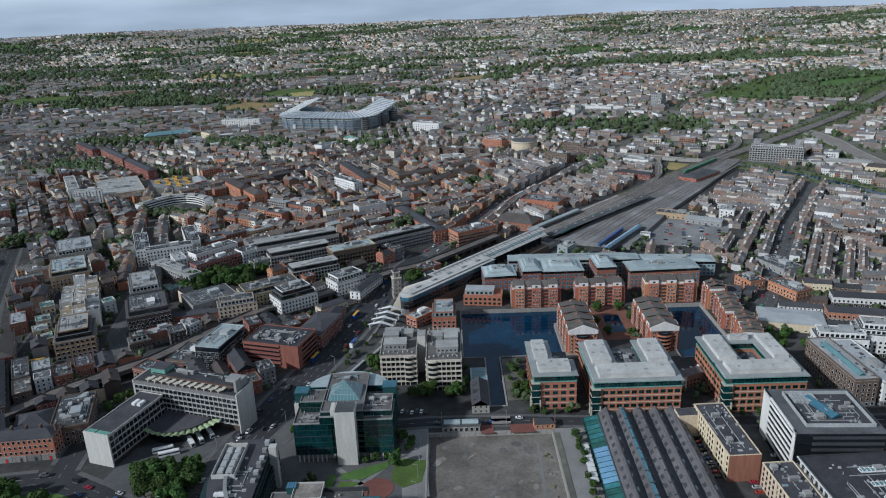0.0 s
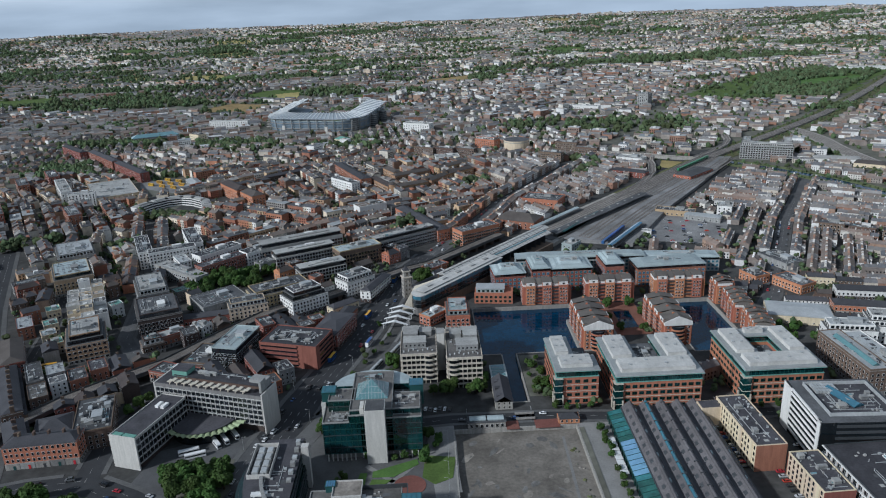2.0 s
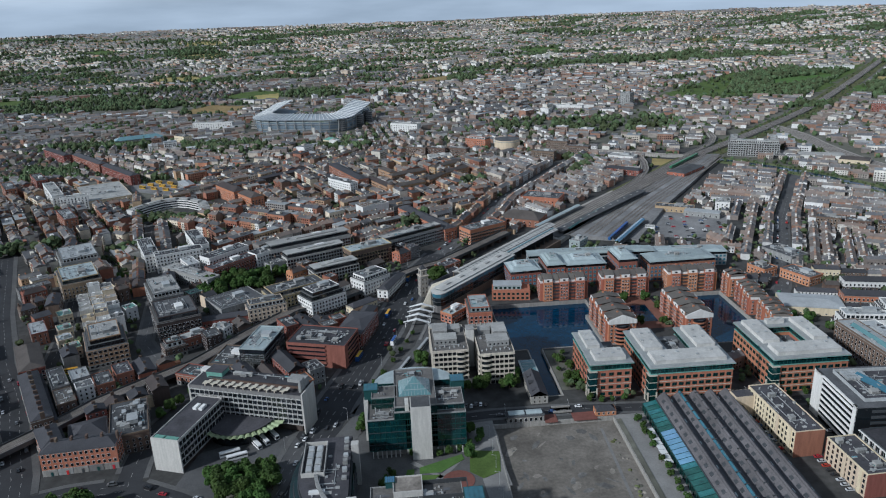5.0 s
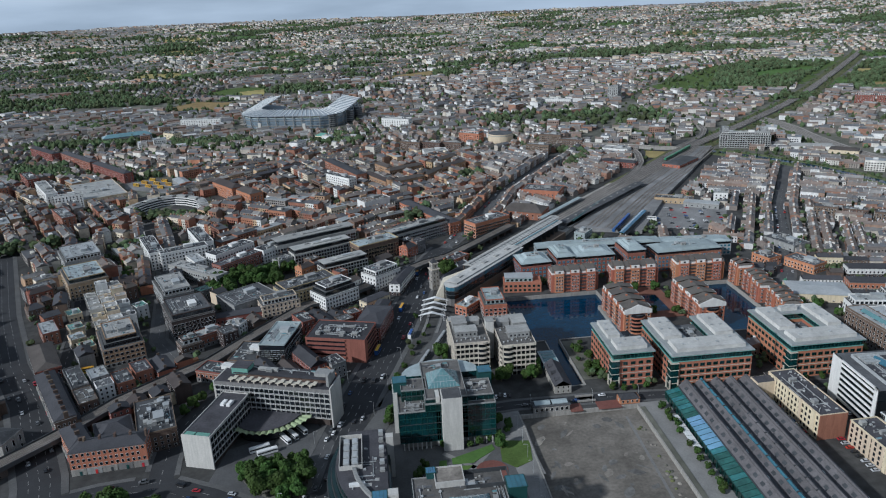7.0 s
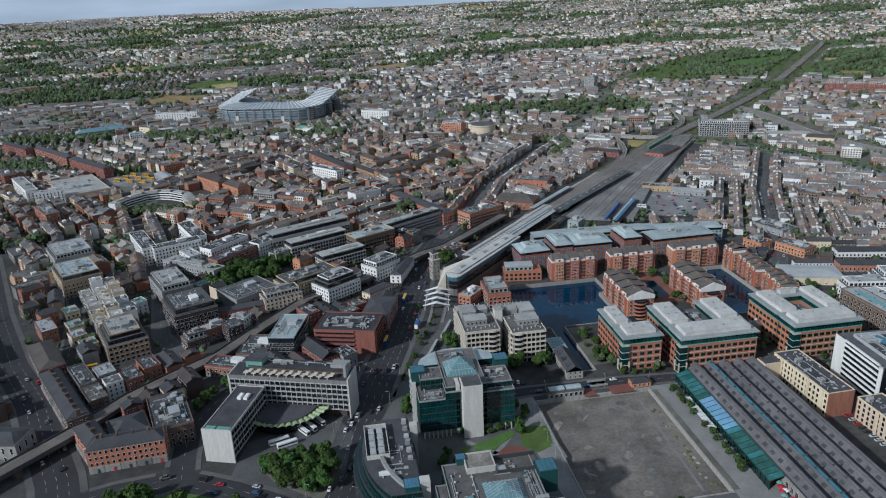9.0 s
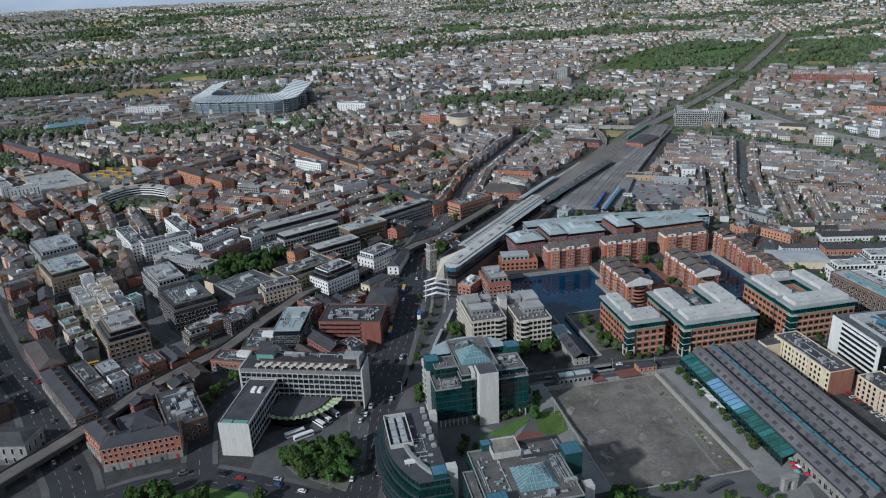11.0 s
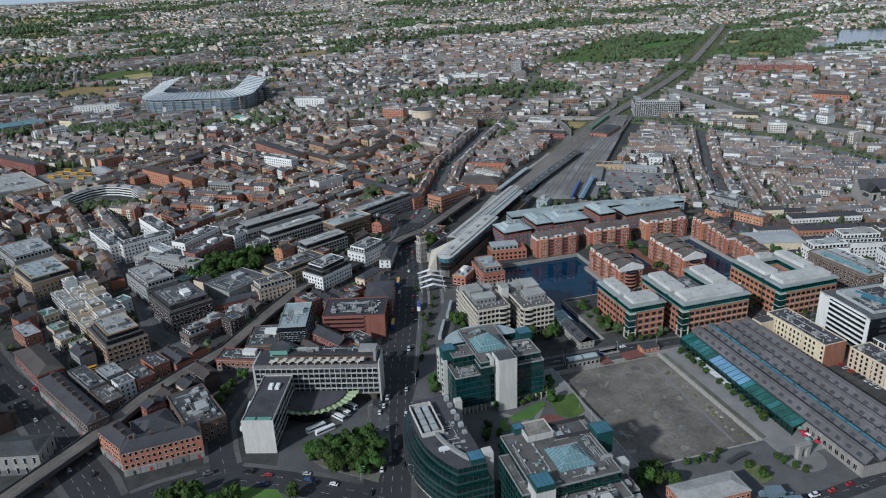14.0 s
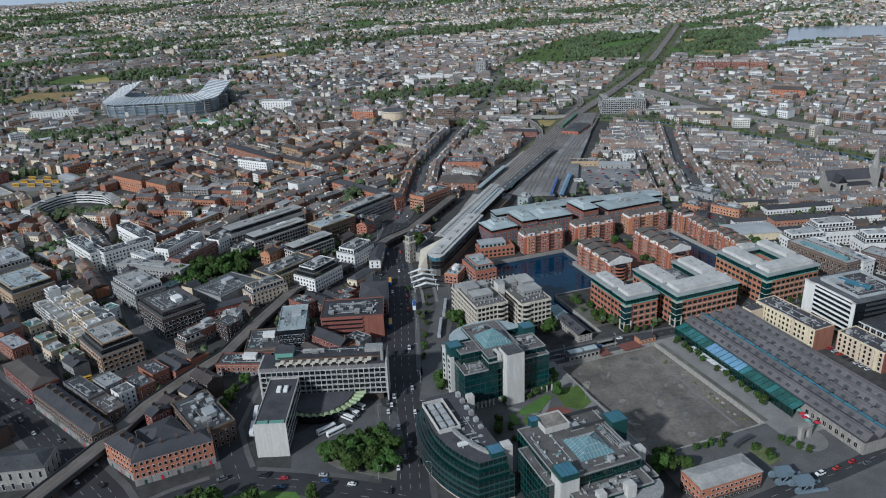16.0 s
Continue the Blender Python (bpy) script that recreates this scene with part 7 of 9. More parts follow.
block("white_gable_shed", 578, 1040, 62, 24, -22, 6, "white gabled industrial shed", "render_white", "membrane", "shed", pitched=2.5, bay=8)
block("white_gable_shed", 606, 1000, 40, 26, -40, 6, "pale industrial shed with brown roof", "render_cream", "tile_brown", "shed", pitched=2.5, bay=8)
block("white_arch_hall", 7, 1160, 38, 24, 5, 9, "white hall with sweeping pale roof", "render_white", "membrane", "hall", bay=5, glass="glass_green")
block("green_roof_hall", -180, 1355, 26, 18, -40, 9, "hall with copper-green roof", "render_cream", "copper_green", "hall", pitched=4, bay=5)
block("red_terrace_far", 262, 1008, 52, 14, -40, 8, "red brick terrace beside the tracks", "brick_red", "slate", "terrace", pitched=2.6, bay=5)
block("white_saw_shed", 290, 1100, 40, 22, -36, 7, "white saw-roofed shed by the tracks", "render_white", "membrane", "shed", bay=6)
block("glass_slope_office", -560, 1455, 88, 26, 24, 13, "sloping glass-roofed office by the trees", "concrete", "glass_roof", "office building", pitched=5, bay=5)
block("cream_tower_flats", -470, 1434, 30, 18, -40, 16, "cream flats behind a line of trees", "render_cream", "felt_grey", "apartment building", bay=4)
block("long_brick_front", -665, 1335, 100, 14, -49, 15, "long red brick street front among trees", "brick_red", "slate", "terrace", pitched=3, bay=5)
block("white_roof_hall", -480, 1035, 104, 58, -62, 9, "large low hall with broad cream roof", "render_cream", "membrane", "hall", bay=9, plant=2)
block("white_screen_flats", -541, 1018, 92, 14, -60, 20, "white flats with vertical window strips", "render_white", "membrane", "apartment building", bay=4, ww=1.4, wh=2.4, plant=4)
block("white_screen_flats", -497, 976, 34, 13, 18, 18, "white corner flats with tall windows", "render_white", "membrane", "apartment building", bay=4, ww=1.4, wh=2.4, plant=2)
structure("depot_yard", Shape().prism([(-451, 1062), (-365, 1010), (-385, 1075), (-425, 1118), (-470, 1112)], 0.02, 0.12), "yard_floor", "worn asphalt bus depot yard")
take(-418, 1066, 84, 90, -30)
block("depot_shed", -372, 1065, 46, 16, -62, 7, "bus depot shed with curved pale roof", "concrete", "metal_pale", "shed", pitched=2.5, bay=8)
structure("rough_grass", Shape().prism([(-338, 975), (-315, 938), (-292, 905), (-285, 950)], 0.02, 0.25), "grass_dry", "overgrown vacant plot")
take(-311, 943, 44, 60, -40)
for x, y, ln in ((-600, 1110, 60), (-620, 1060, 54), (-575, 905, 62), (-470, 885, 56)):
    block("dark_red_flats", x, y, ln, 15, -58, 18, "dark red brick flats with flat roofs", "brick_red", "felt_grey", "apartment building", bay=4, plant=3, group="dark red brick flats")
block("park_hall", 1208, 2066, 120, 26, -10, 9, "long white hall beside the park trees", "render_white", "membrane", "hall", bay=9, plant=0)
block("brick_school", 812, 1040, 60, 18, -50, 15, "orange brick school with pitched roofs", "brick_orange", "tile_brown", "school", pitched=5, bay=5)
for k in range(9):
    block("estate_shed", 1290 + (k % 3) * 80, 1420 + (k // 3) * 45 + (k % 3) * 22, 66, 22, -36, 6, "pale-roofed estate shed near the estuary", "render_white", "membrane", "shed", pitched=2, bay=9, plant=0, group="estate sheds")
block("quay_brick_office", -8, 541, 19, 30, 0, 13, "brick and pale green office behind the twin offices", "brick_orange", "metal_sage", "office building", setback=1, upper="metal_sage", bay=3.2, ww=2.2, plant=5)
block("quay_brick_wing", -27, 547, 22, 12, 46, 8, "low pale-roofed brick wing by the station", "brick_orange", "metal_sage", "office building", bay=3.0, ww=2.2, plant=2)

# ---- trees ----
def crown_mesh(seed, r, tall, n, leaf):
    """Leaf sprays set on several overlapping boughs, open in places."""
    q = random.Random(seed)
    boughs = []
    for k in range(9):
        a, t = q.uniform(0, 2 * math.pi), q.uniform(0.1, 1.0)
        boughs.append((math.cos(a) * r * 0.55 * math.sqrt(1 - (t - 0.45) ** 2), math.sin(a) * r * 0.55 * math.sqrt(1 - (t - 0.45) ** 2), tall * (0.3 + 0.6 * t), r * q.uniform(0.34, 0.55)))
    boughs.append((0, 0, tall * 0.62, r * 0.55))
    s = Shape()
    for k in range(n):
        bx, by, bz, br = boughs[q.randrange(len(boughs))]
        v = Vector((q.gauss(0, 1), q.gauss(0, 1), q.gauss(0, 0.85))).normalized()
        c = Vector((bx, by, bz)) + v * br * q.uniform(0.72, 1.06)
        nrm = (v + Vector((q.uniform(-0.7, 0.7), q.uniform(-0.7, 0.7), q.uniform(-0.2, 0.9)))).normalized()
        u = nrm.orthogonal().normalized()
        w = nrm.cross(u)
        e = leaf * q.uniform(0.6, 1.3)
        pts = [c + u * e, c + w * e * 0.7 + u * e * 0.2, c - u * e * 0.8, c - w * e * 0.75]
        s.solid([tuple(p + nrm * q.uniform(-0.15, 0.15) * leaf) for p in pts], [(0, 1, 2), (0, 2, 3)])
    return s.mesh("crown", "leaf")


def trunk_mesh(seed, tall, r):
    q = random.Random(seed)
    s = Shape().drum(0, 0, 0, r, tall * 0.45, 0, 8, 0.6)
    for k in range(5):
        a = q.uniform(0, 6.28)
        s.bar((0, 0, tall * (0.25 + 0.04 * k)), (math.cos(a) * tall * 0.24, math.sin(a) * tall * 0.24, tall * q.uniform(0.5, 0.72)), r * 0.6)
    return s.mesh("trunk", "bark")


TREES = [(crown_mesh(11 + k, 4.8, 10.5, 1700, 0.86), trunk_mesh(40 + k, 10.5, 0.32)) for k in range(4)]
SMALL = [(crown_mesh(31 + k, 2.3, 5.2, 620, 0.45), trunk_mesh(60 + k, 5.2, 0.15)) for k in range(3)]
tr = random.Random(17)


def tree(x, y, size=1.0, small=False, label="broad green street tree in full leaf", z=None):
    crown, trunk = tr.choice(SMALL if small else TREES)
    root = thing("tree", x, y, tr.uniform(0, 360), label, "tree", "small trees" if small else "street trees", z=z)
    sc = size * tr.uniform(0.85, 1.15)
    root.scale = (sc, sc, sc * tr.uniform(0.9, 1.1))
    placed("trunk", trunk, root, 0, 0, 0)
    placed("crown", crown, root, 0, 0, 0)


for x, y, k in ((-181, 350, 1.0), (-172, 351, 1.05), (-165, 350, 1.0), (-156, 352, 1.0), (-149, 350, 1.0), (-176, 344, 1.2), (-167, 340, 1.25), (-158, 343, 1.2), (-151, 341, 1.1), (-172, 332, 1.15), (-163, 331, 1.2), (-155, 332, 1.15), (-182, 347, 1.1), (-150, 326, 1.05), (-147, 338, 1.1), (-158, 324, 1.0), (-170, 348, 1.2), (-161, 348, 1.25)):
    tree(x, y, k, label="dense green tree on the traffic island")
for x, y, k in ((-252, 333, 1.2), (-244, 328, 1.2), (-258, 325, 1.2), (-236, 322, 1.0), (-226, 326, 0.9), (-196, 318, 0.8), (-266, 320, 1.2), (-250, 318, 1.1), (-241, 314, 1.1)):
    tree(x, y, k, label="dark green tree beside the street")
for k in range(13):
    if k not in (5,):
        tree(70 + (k % 2) * 1.2, 376 - k * 6.8, 1.0, True, "small clipped tree in a planter row")
for x, y in ((-14, 274), (-18, 266), (-10, 264), (-25, 266), (-20, 272)):
    tree(x, y, 1.0, False, "dark green tree by the basin corner")
for x, y in ((6, 275), (11, 274), (16, 275), (20, 272), (26, 276), (53, 263), (54, 258.5), (57, 254), (59.5, 249.6), (34, 262), (38, 256), (36, 252)):
    tree(x, y, 0.9, True, "low green shrub tree on the quay")
for x, y in ((43, 424), (45, 431), (42, 440), (44, 450), (43, 460), (45, 470), (38, 428), (37, 446), (48, 404), (55, 402), (62, 402), (70, 402), (89, 393), (97, 393), (105, 393), (113, 393), (121, 393), (130, 393), (168, 393), (176, 393), (186, 393), (196, 393), (208, 393)):
    tree(x, y, 0.9, True, "small green tree beside the offices")
for x, y in ((-60, 452), (-58, 444), (-60, 436), (-54, 430), (0, 432), (-5, 428), (4, 440), (-3, 470), (-30, 428), (-100, 388), (-98, 398), (-36, 352), (-34, 378)):
    tree(x, y, 0.8, False, "green tree beside the office blocks")
for x, y in ((-36, 626), (-30, 632), (-40, 636), (-33, 640)):
    tree(x, y, 1.2, False, "large round green tree by the station")
BELT = [(-253, 622), (-224, 600), (-184, 652), (-180, 680), (-205, 684), (-252, 662)]
k = 0
while k < 38:
    x, y = tr.uniform(-255, -178), tr.uniform(598, 686)
    if inside(x, y, BELT):
        tree(x, y, 1.1, False, "tree in a dense green garden belt")
        k += 1
for k in range(12):
    tree(tr.uniform(-365, -335), tr.uniform(690, 765), 0.7, False, "tree in a courtyard garden")
for x, y in ((233, 492), (238, 500), (246, 494), (252, 500), (240, 482), (230, 470), (255, 480), (118, 512), (137, 556), (118, 556), (136, 510), (142, 540), (112, 530), (-230, 422), (-226, 430), (-222, 438), (-215, 447), (300, 450), (290, 446), (310, 448), (350, 500), (330, 498), (370, 492), (120, 560), (-130, 800), (-128, 812)):
    tree(x, y, 0.75, False, "green tree between buildings")

for x, y in ((-69, 358.5), (-66, 358), (-60, 357.2), (-54, 357), (-48, 358), (-42, 360.5), (-36, 363.5), (-30, 367.5), (-28, 371), (-28, 375), (-82, 340), (-78, 332), (-81, 321), (-87, 331), (-84, 335), (-92, 400), (-89, 388), (-92, 287), (-93, 281), (-91, 292)):
    tree(x, y, 1.05, True, "clipped dark green bush by the glass offices")
for x, y in ((-63, 520), (-68, 506), (-73, 492), (-79, 476), (-86, 458), (-92, 442), (-72, 540), (-97, 430)):
    tree(x, y, 0.95, True, "small street tree by the tram line")
for k in range(14):
    tree(tr.uniform(36, 50), tr.uniform(414, 466), 1.15, True, "bushy green tree in the lockside garden")
for x, y in ((-60, 474), (-58, 466), (-22, 428), (-18, 430), (-1, 428), (3, 430)):
    tree(x, y, 0.95, False, "dark green tree by the twin offices")


def clump(s, x, y, z, r, q, m=0):
    """A distant tree: a few torn lumps of foliage."""
    for k in range(q.randint(2, 3)):
        cx, cy, cz = x + q.uniform(-0.6, 0.6) * r, y + q.uniform(-0.6, 0.6) * r, z + r * q.uniform(0.8, 1.9)
        rr = r * q.uniform(0.45, 0.8)
        pts = []
        for lv, zz in ((0.62, -0.55), (1.0, 0.05), (0.66, 0.62)):
            a0 = q.uniform(0, 2)
            for j in range(5):
                a = a0 + j * 2 * math.pi / 5
                e = rr * lv * q.uniform(0.7, 1.25)
                pts.append((cx + e * math.cos(a), cy + e * math.sin(a), cz + rr * zz * q.uniform(0.8, 1.2)))
        pts.append((cx + q.uniform(-0.2, 0.2) * rr, cy, cz + rr * q.uniform(0.85, 1.1)))
        fc = []
        for lv in (0, 5):
            for j in range(5):
                fc.append((lv + j, lv + (j + 1) % 5, lv + 5 + (j + 1) % 5, lv + 5 + j))
        fc += [(10 + j, 10 + (j + 1) % 5, 15) for j in range(5)]
        s.solid(pts, fc, m)


def far_clump(s, x, y, z, r, q, m=0):
    """A tree far off: one or two uneven lumps of foliage."""
    for k in range(q.randint(1, 2)):
        cx, cy = x + q.uniform(-0.5, 0.5) * r, y + q.uniform(-0.5, 0.5) * r
        rr, a0 = r * q.uniform(0.6, 0.95), q.uniform(0, 2)
        pts = []
        for lv, zz in ((0.75, 0.25), (1.0, 1.2)):
            for j in range(5):
                a = a0 + j * 2 * math.pi / 5 + lv
                e = rr * lv * q.uniform(0.7, 1.2)
                pts.append((cx + e * math.cos(a), cy + e * math.sin(a), z + rr * zz * q.uniform(0.8, 1.25)))
        pts.append((cx + q.uniform(-0.3, 0.3) * rr, cy + q.uniform(-0.3, 0.3) * rr, z + rr * q.uniform(1.9, 2.3)))
        s.solid(pts, [(j, (j + 1) % 5, 5 + (j + 1) % 5, 5 + j) for j in range(5)] + [(5 + j, 5 + (j + 1) % 5, 10) for j in range(5)], m)

# ---- station yard, platforms and car park ----
s = Shape().prism([(185, 728), (272, 700), (316, 785), (244, 842)], 0.02, 0.06)
structure("car_park", s, "yard_floor", "wide worn asphalt car park")
s = Shape()
for i in range(5):
    for j in range(22):
        x, y = 205 + i * 17.5 + j * 1.05, 722 - i * 6.2 + j * 3.6
        s.box(x, y, 0.06, 5.0, 0.15, 0.012, 0, -18, bottom=False)
tagged(new("bay_marking", s.mesh("bay_marking", "paint_line")), "white parking bay lines", "road marking", "", "stuff")


def platform(a, b, w, roof, label, z=4.2):
    root = thing("platform_canopy", (a[0] + b[0]) / 2, (a[1] + b[1]) / 2, along(a, b), label, "platform canopy", "platform canopies", "", math.dist(a, b), w, z=z)
    ln = math.dist(a, b)
    part("platform", Shape().box(0, 0, -0.4, ln + 20, w + 2, 1.1), "paving", root)
    part("canopy", Shape().gable(0, 0, 4.6, ln, w, 0.7, 0, 0.2, 0.25), roof, root)
    for k in range(max(2, int(ln / 16))):
        part("post", Shape().box(-ln / 2 + 4 + k * 16, 0, 0.7, 0.35, 0.35, 4.0), "metal_dark", root)


platform((104, 737), (245, 880), 11, "felt_grey", "long grey platform canopy between tracks")
platform((116, 741), (169, 808), 4, "teal_paint", "narrow teal platform canopy")
platform((154, 690), (205, 760), 5, "glass_blue", "narrow blue-green platform canopy")
platform((84, 758), (150, 830), 5, "metal_sage", "pale platform canopy beside the tracks")
for k in range(11):
    x, y = 112 + k * 12.2, 745 + k * 12.3
    part("roof_light", Shape().box(-88 + k * 17.5, 0, 5.3, 2.4, 1.8, 0.6), "membrane", bpy.data.objects["platform_canopy"])


def train(a, b, cars, paint, label, z):
    """Coupled coaches standing on the line from a to b."""
    u = Vector((b[0] - a[0], b[1] - a[1])).normalized()
    root = thing("train", a[0], a[1], along(a, b), label, "train", "", "", z=z)
    for k in range(cars):
        o = 10 + k * 21
        body = part("coach", Shape().box(o, 0, 0.9, 20.2, 2.8, 2.7).box(o, 0, 3.6, 20.0, 2.4, 0.35, top=0.96), paint, root)
        part("window_band", Shape().box(o, 0, 2.0, 18.6, 2.9, 0.9), "glass_dark", body)
        part("bogies", Shape().box(o - 6.5, 0, 0, 3, 2, 0.9).box(o + 6.5, 0, 0, 3, 2, 0.9), "metal_dark", body)


train((330, 1004), (420, 1100), 5, "bus_green", "green electric train on the embankment", 4.4)
train((150, 704), (200, 776), 3, "bus_blue", "blue train in the yard", 4.4)
block("orange_depot", 262, 812, 44, 15, -27, 6, "low orange and grey depot by the car park", "render_yellow", "felt_grey", "depot", bay=5)
block("white_depot", 318, 806, 16, 22, -27, 11, "white cubic depot building", "render_white", "membrane", "depot", bay=4)
block("grey_depot", 285, 786, 40, 14, -32, 6, "grey metal depot sheds", "concrete", "metal_pale", "depot", bay=6, pitched=1.5)
block("yard_shed", 345, 985, 62, 26, 42, 8, "long grey-roofed goods shed", "brick_orange", "felt_grey", "shed", bay=6, pitched=3)
block("signal_cabin", 118, 706, 18, 12, 48, 8, "pale blue metal signal cabin", "metal_sage", "membrane", "cabin", bay=4)
block("white_cabin", 208, 745, 10, 8, -18, 4, "small white yard cabin", "render_white", "membrane", "cabin", bay=3, plant=0)

# ---- small buildings round the basin ----
root = thing("lock_house", 2, 388, 0, "low stone lock house with flat metal roof", "house", "", "", 24, 8)
part("wall", Shape().box(0, 0, 0, 23, 7, 4.6), "stone_grey", root)
part("roof", Shape().box(0, 0, 4.6, 24, 8, 0.35), "felt_grey", root)
for k in range(2):
    part("roof_monitor", Shape().box(-5.5 + k * 11, 0, 4.95, 9.6, 4.4, 0.8).gable(-5.5 + k * 11, 0, 5.75, 9.8, 4.6, 0.5, 0, 0.2, 0.12), "metal_sage", root, "pale raised roof monitor")
windows(root, 23, 7, "SWE", 1.0, 1, 3, 1.8, 2.4, 2.9, "steel_white")
root = thing("lock_house", 53, 389, 0, "small brick lock house with hipped roof", "house", "", "", 13, 7)
part("wall", Shape().box(0, 0, 0, 13, 6.5, 3.8), "brick_orange", root)
part("roof", Shape().gable(0, 0, 3.8, 13, 6.5, 2.0, 0, 0.4, 0.2, 0, 3), "slate", root)
windows(root, 13, 6.5, "SW", 1.0, 1, 3, 1.2, 1.7, 3, "steel_white")
for x0, x1 in ((14, 22), (32, 47)):
    structure("brick_terrace", Shape().box((x0 + x1) / 2, 387, 0, x1 - x0, 9, 0.35), "paving_red", "red brick paved terrace")
root = thing("dock_pub", 15, 424, 0, "stone dockside pub with slate roofs", "pub", "", "", 13, 60)
part("wall", Shape().box(0, -3, 0, 11, 31, 6), "stone_grey", root)
part("gable", Shape().gable_wall(0, -3, 6, 31, 11, 3.2, 0, 90), "stone_grey", root)
part("roof", Shape().gable(0, -3, 6, 31, 11, 3.4, 0, 0.3, 0.2, 90), "slate", root)
part("glass_wing", Shape().box(0.5, 23, 0, 11, 20, 4.5), "glass_blue", root, "glazed wing by the water")
part("glass_wing_roof", Shape().box(0.5, 23, 4.5, 11.4, 20.5, 0.3), "metal_sage", root)
windows(root, 11, 31, "SW", 1, 2, 2.9, 1.0, 1.5, 2.6, "stone_beige", cy=-3)
for k in range(3):
    part("dormer", Shape().box(-3.2, -13 + k * 9, 6.4, 2.4, 2.6, 2.0).gable(-3.2, -13 + k * 9, 8.4, 2.6, 2.6, 0.9, 0, 0.2, 0.15), "slate", root)
for k in range(5):
    part("roof_pane", Shape().box(0.5, 15 + k * 4, 4.82, 9, 3.2, 0.15), "glass_roof", root)
for k in range(2):
    s = Shape().box(27, 396 - 3 + k * 6, 0.2, 12, 1.0, 1.1)
    structure("bridge_parapet", s, "stone_grey", "stone bridge parapet over the canal")
structure("bridge_deck", Shape().box(27, 396, -1.0, 12.5, 9, 1.1), "asphalt", "street bridge over the canal")

# stone arch, parasols and planters on the quay
root = thing("terrace_sign", 82.5, 266, 6, "row of teal standing sign panels on the terrace", "sign")
for k in range(4):
    part("panel", Shape().box(-3.2 + k * 2.1, 0, 0.1, 1.5, 0.4, 2.3), "copper_green", root)
part("plinth", Shape().box(0, 0, 0, 8.6, 0.8, 0.12), "concrete", root)
root = thing("stone_arch", 67, 260.5, 5, "weathered granite triumphal arch", "arch", "", "", 9, 3)
for e in (-1, 1):
    part("pier", Shape().box(e * 2.9, 0, 0, 2.4, 2.6, 6.5).box(e * 2.9, 0, 5.6, 2.8, 3.0, 0.5), "stone_grey", root)
part("lintel", Shape().box(0, 0, 6.1, 8.4, 2.7, 1.6).box(0, 0, 7.7, 9.0, 3.2, 0.5), "stone_grey", root)
pq = random.Random(5)
for k in range(9):
    x, y = 80.5 + pq.uniform(-3, 4), 286 - k * 2.4 + pq.uniform(-1, 1)
    tone = ("awning_red", "steel_white", "awning_red", "copper_green")[k % 4]
    root = thing("parasol", x, y, pq.uniform(0, 90), ("red" if tone == "awning_red" else "white" if tone == "steel_white" else "green") + " cafe parasol on the paved terrace", "parasol", "cafe parasols")
    part("pole", Shape().box(0, 0, 0, 0.12, 0.12, 2.6), "metal_dark", root)
    part("shade", Shape().drum(0, 0, 2.4, 1.9, 0.9, 0, 8, 0.06), tone, root)
for e in (0, 1):
    root = thing("lifting_bridge", 33 + e * 4, 236.5 - e * 9, -12, "blue-grey riveted steel lifting bridge", "bridge", "steel lifting bridges", "", 14, 6)
    for yy in (-3, 3):
        part("girder", Shape().bar((-8, yy, 1.2), (8, yy, 1.2), 1.2), "crane_blue", root)
        part("rocker", Shape().prism([(-8 + 1.9 * math.cos(radians(a)), 2.6 + 1.9 * math.sin(radians(a))) for a in range(0, 360, 30)], yy - 0.4, yy + 0.4), "crane_blue", root).rotation_euler = (radians(90), 0, 0)
        part("strut", Shape().bar((-6, yy, 1.5), (-3, yy, 4.6), 0.4), "crane_blue", root)
    part("counterweight", Shape().box(-3.5, 0, 4.4, 8.0, 5.4, 2.6).box(-3.5, 0, 7.0, 8.4, 5.8, 0.25), "crane_blue", root, "boxed steel counterweight")
    for a in (-7, -0.4):
        for yy in (-2.5, 2.5):
            part("leg", Shape().bar((a, yy, 0), (a + 0.6, yy, 4.5), 0.5), "crane_blue", root)
    part("deck", Shape().box(0, 0, 0.4, 16, 6, 0.4), "asphalt", root)
root = thing("footbridge", 35, 270.5, 14, "dark arched footbridge over the basin outlet", "footbridge", "", "", 18, 3)
for k in range(8):
    part("deck_plate", Shape().box(-7.5 + k * 2.1, 0, 0.2 + 1.3 * math.sin(math.pi * (k + 0.5) / 8), 2.2, 2.8, 0.25), "metal_dark", root)
for yy in (-1.4, 1.4):
    s = Shape()
    for k in range(8):
        s.bar((-8.5 + k * 2.1, yy, 1.4 + 1.3 * math.sin(math.pi * k / 8)), (-6.4 + k * 2.1, yy, 1.4 + 1.3 * math.sin(math.pi * (k + 1) / 8)), 0.12)
        s.box(-8.5 + k * 2.1, yy, 0.3 + 1.3 * math.sin(math.pi * k / 8), 0.08, 0.08, 1.1)
    part("railing", s, "metal_dark", root)

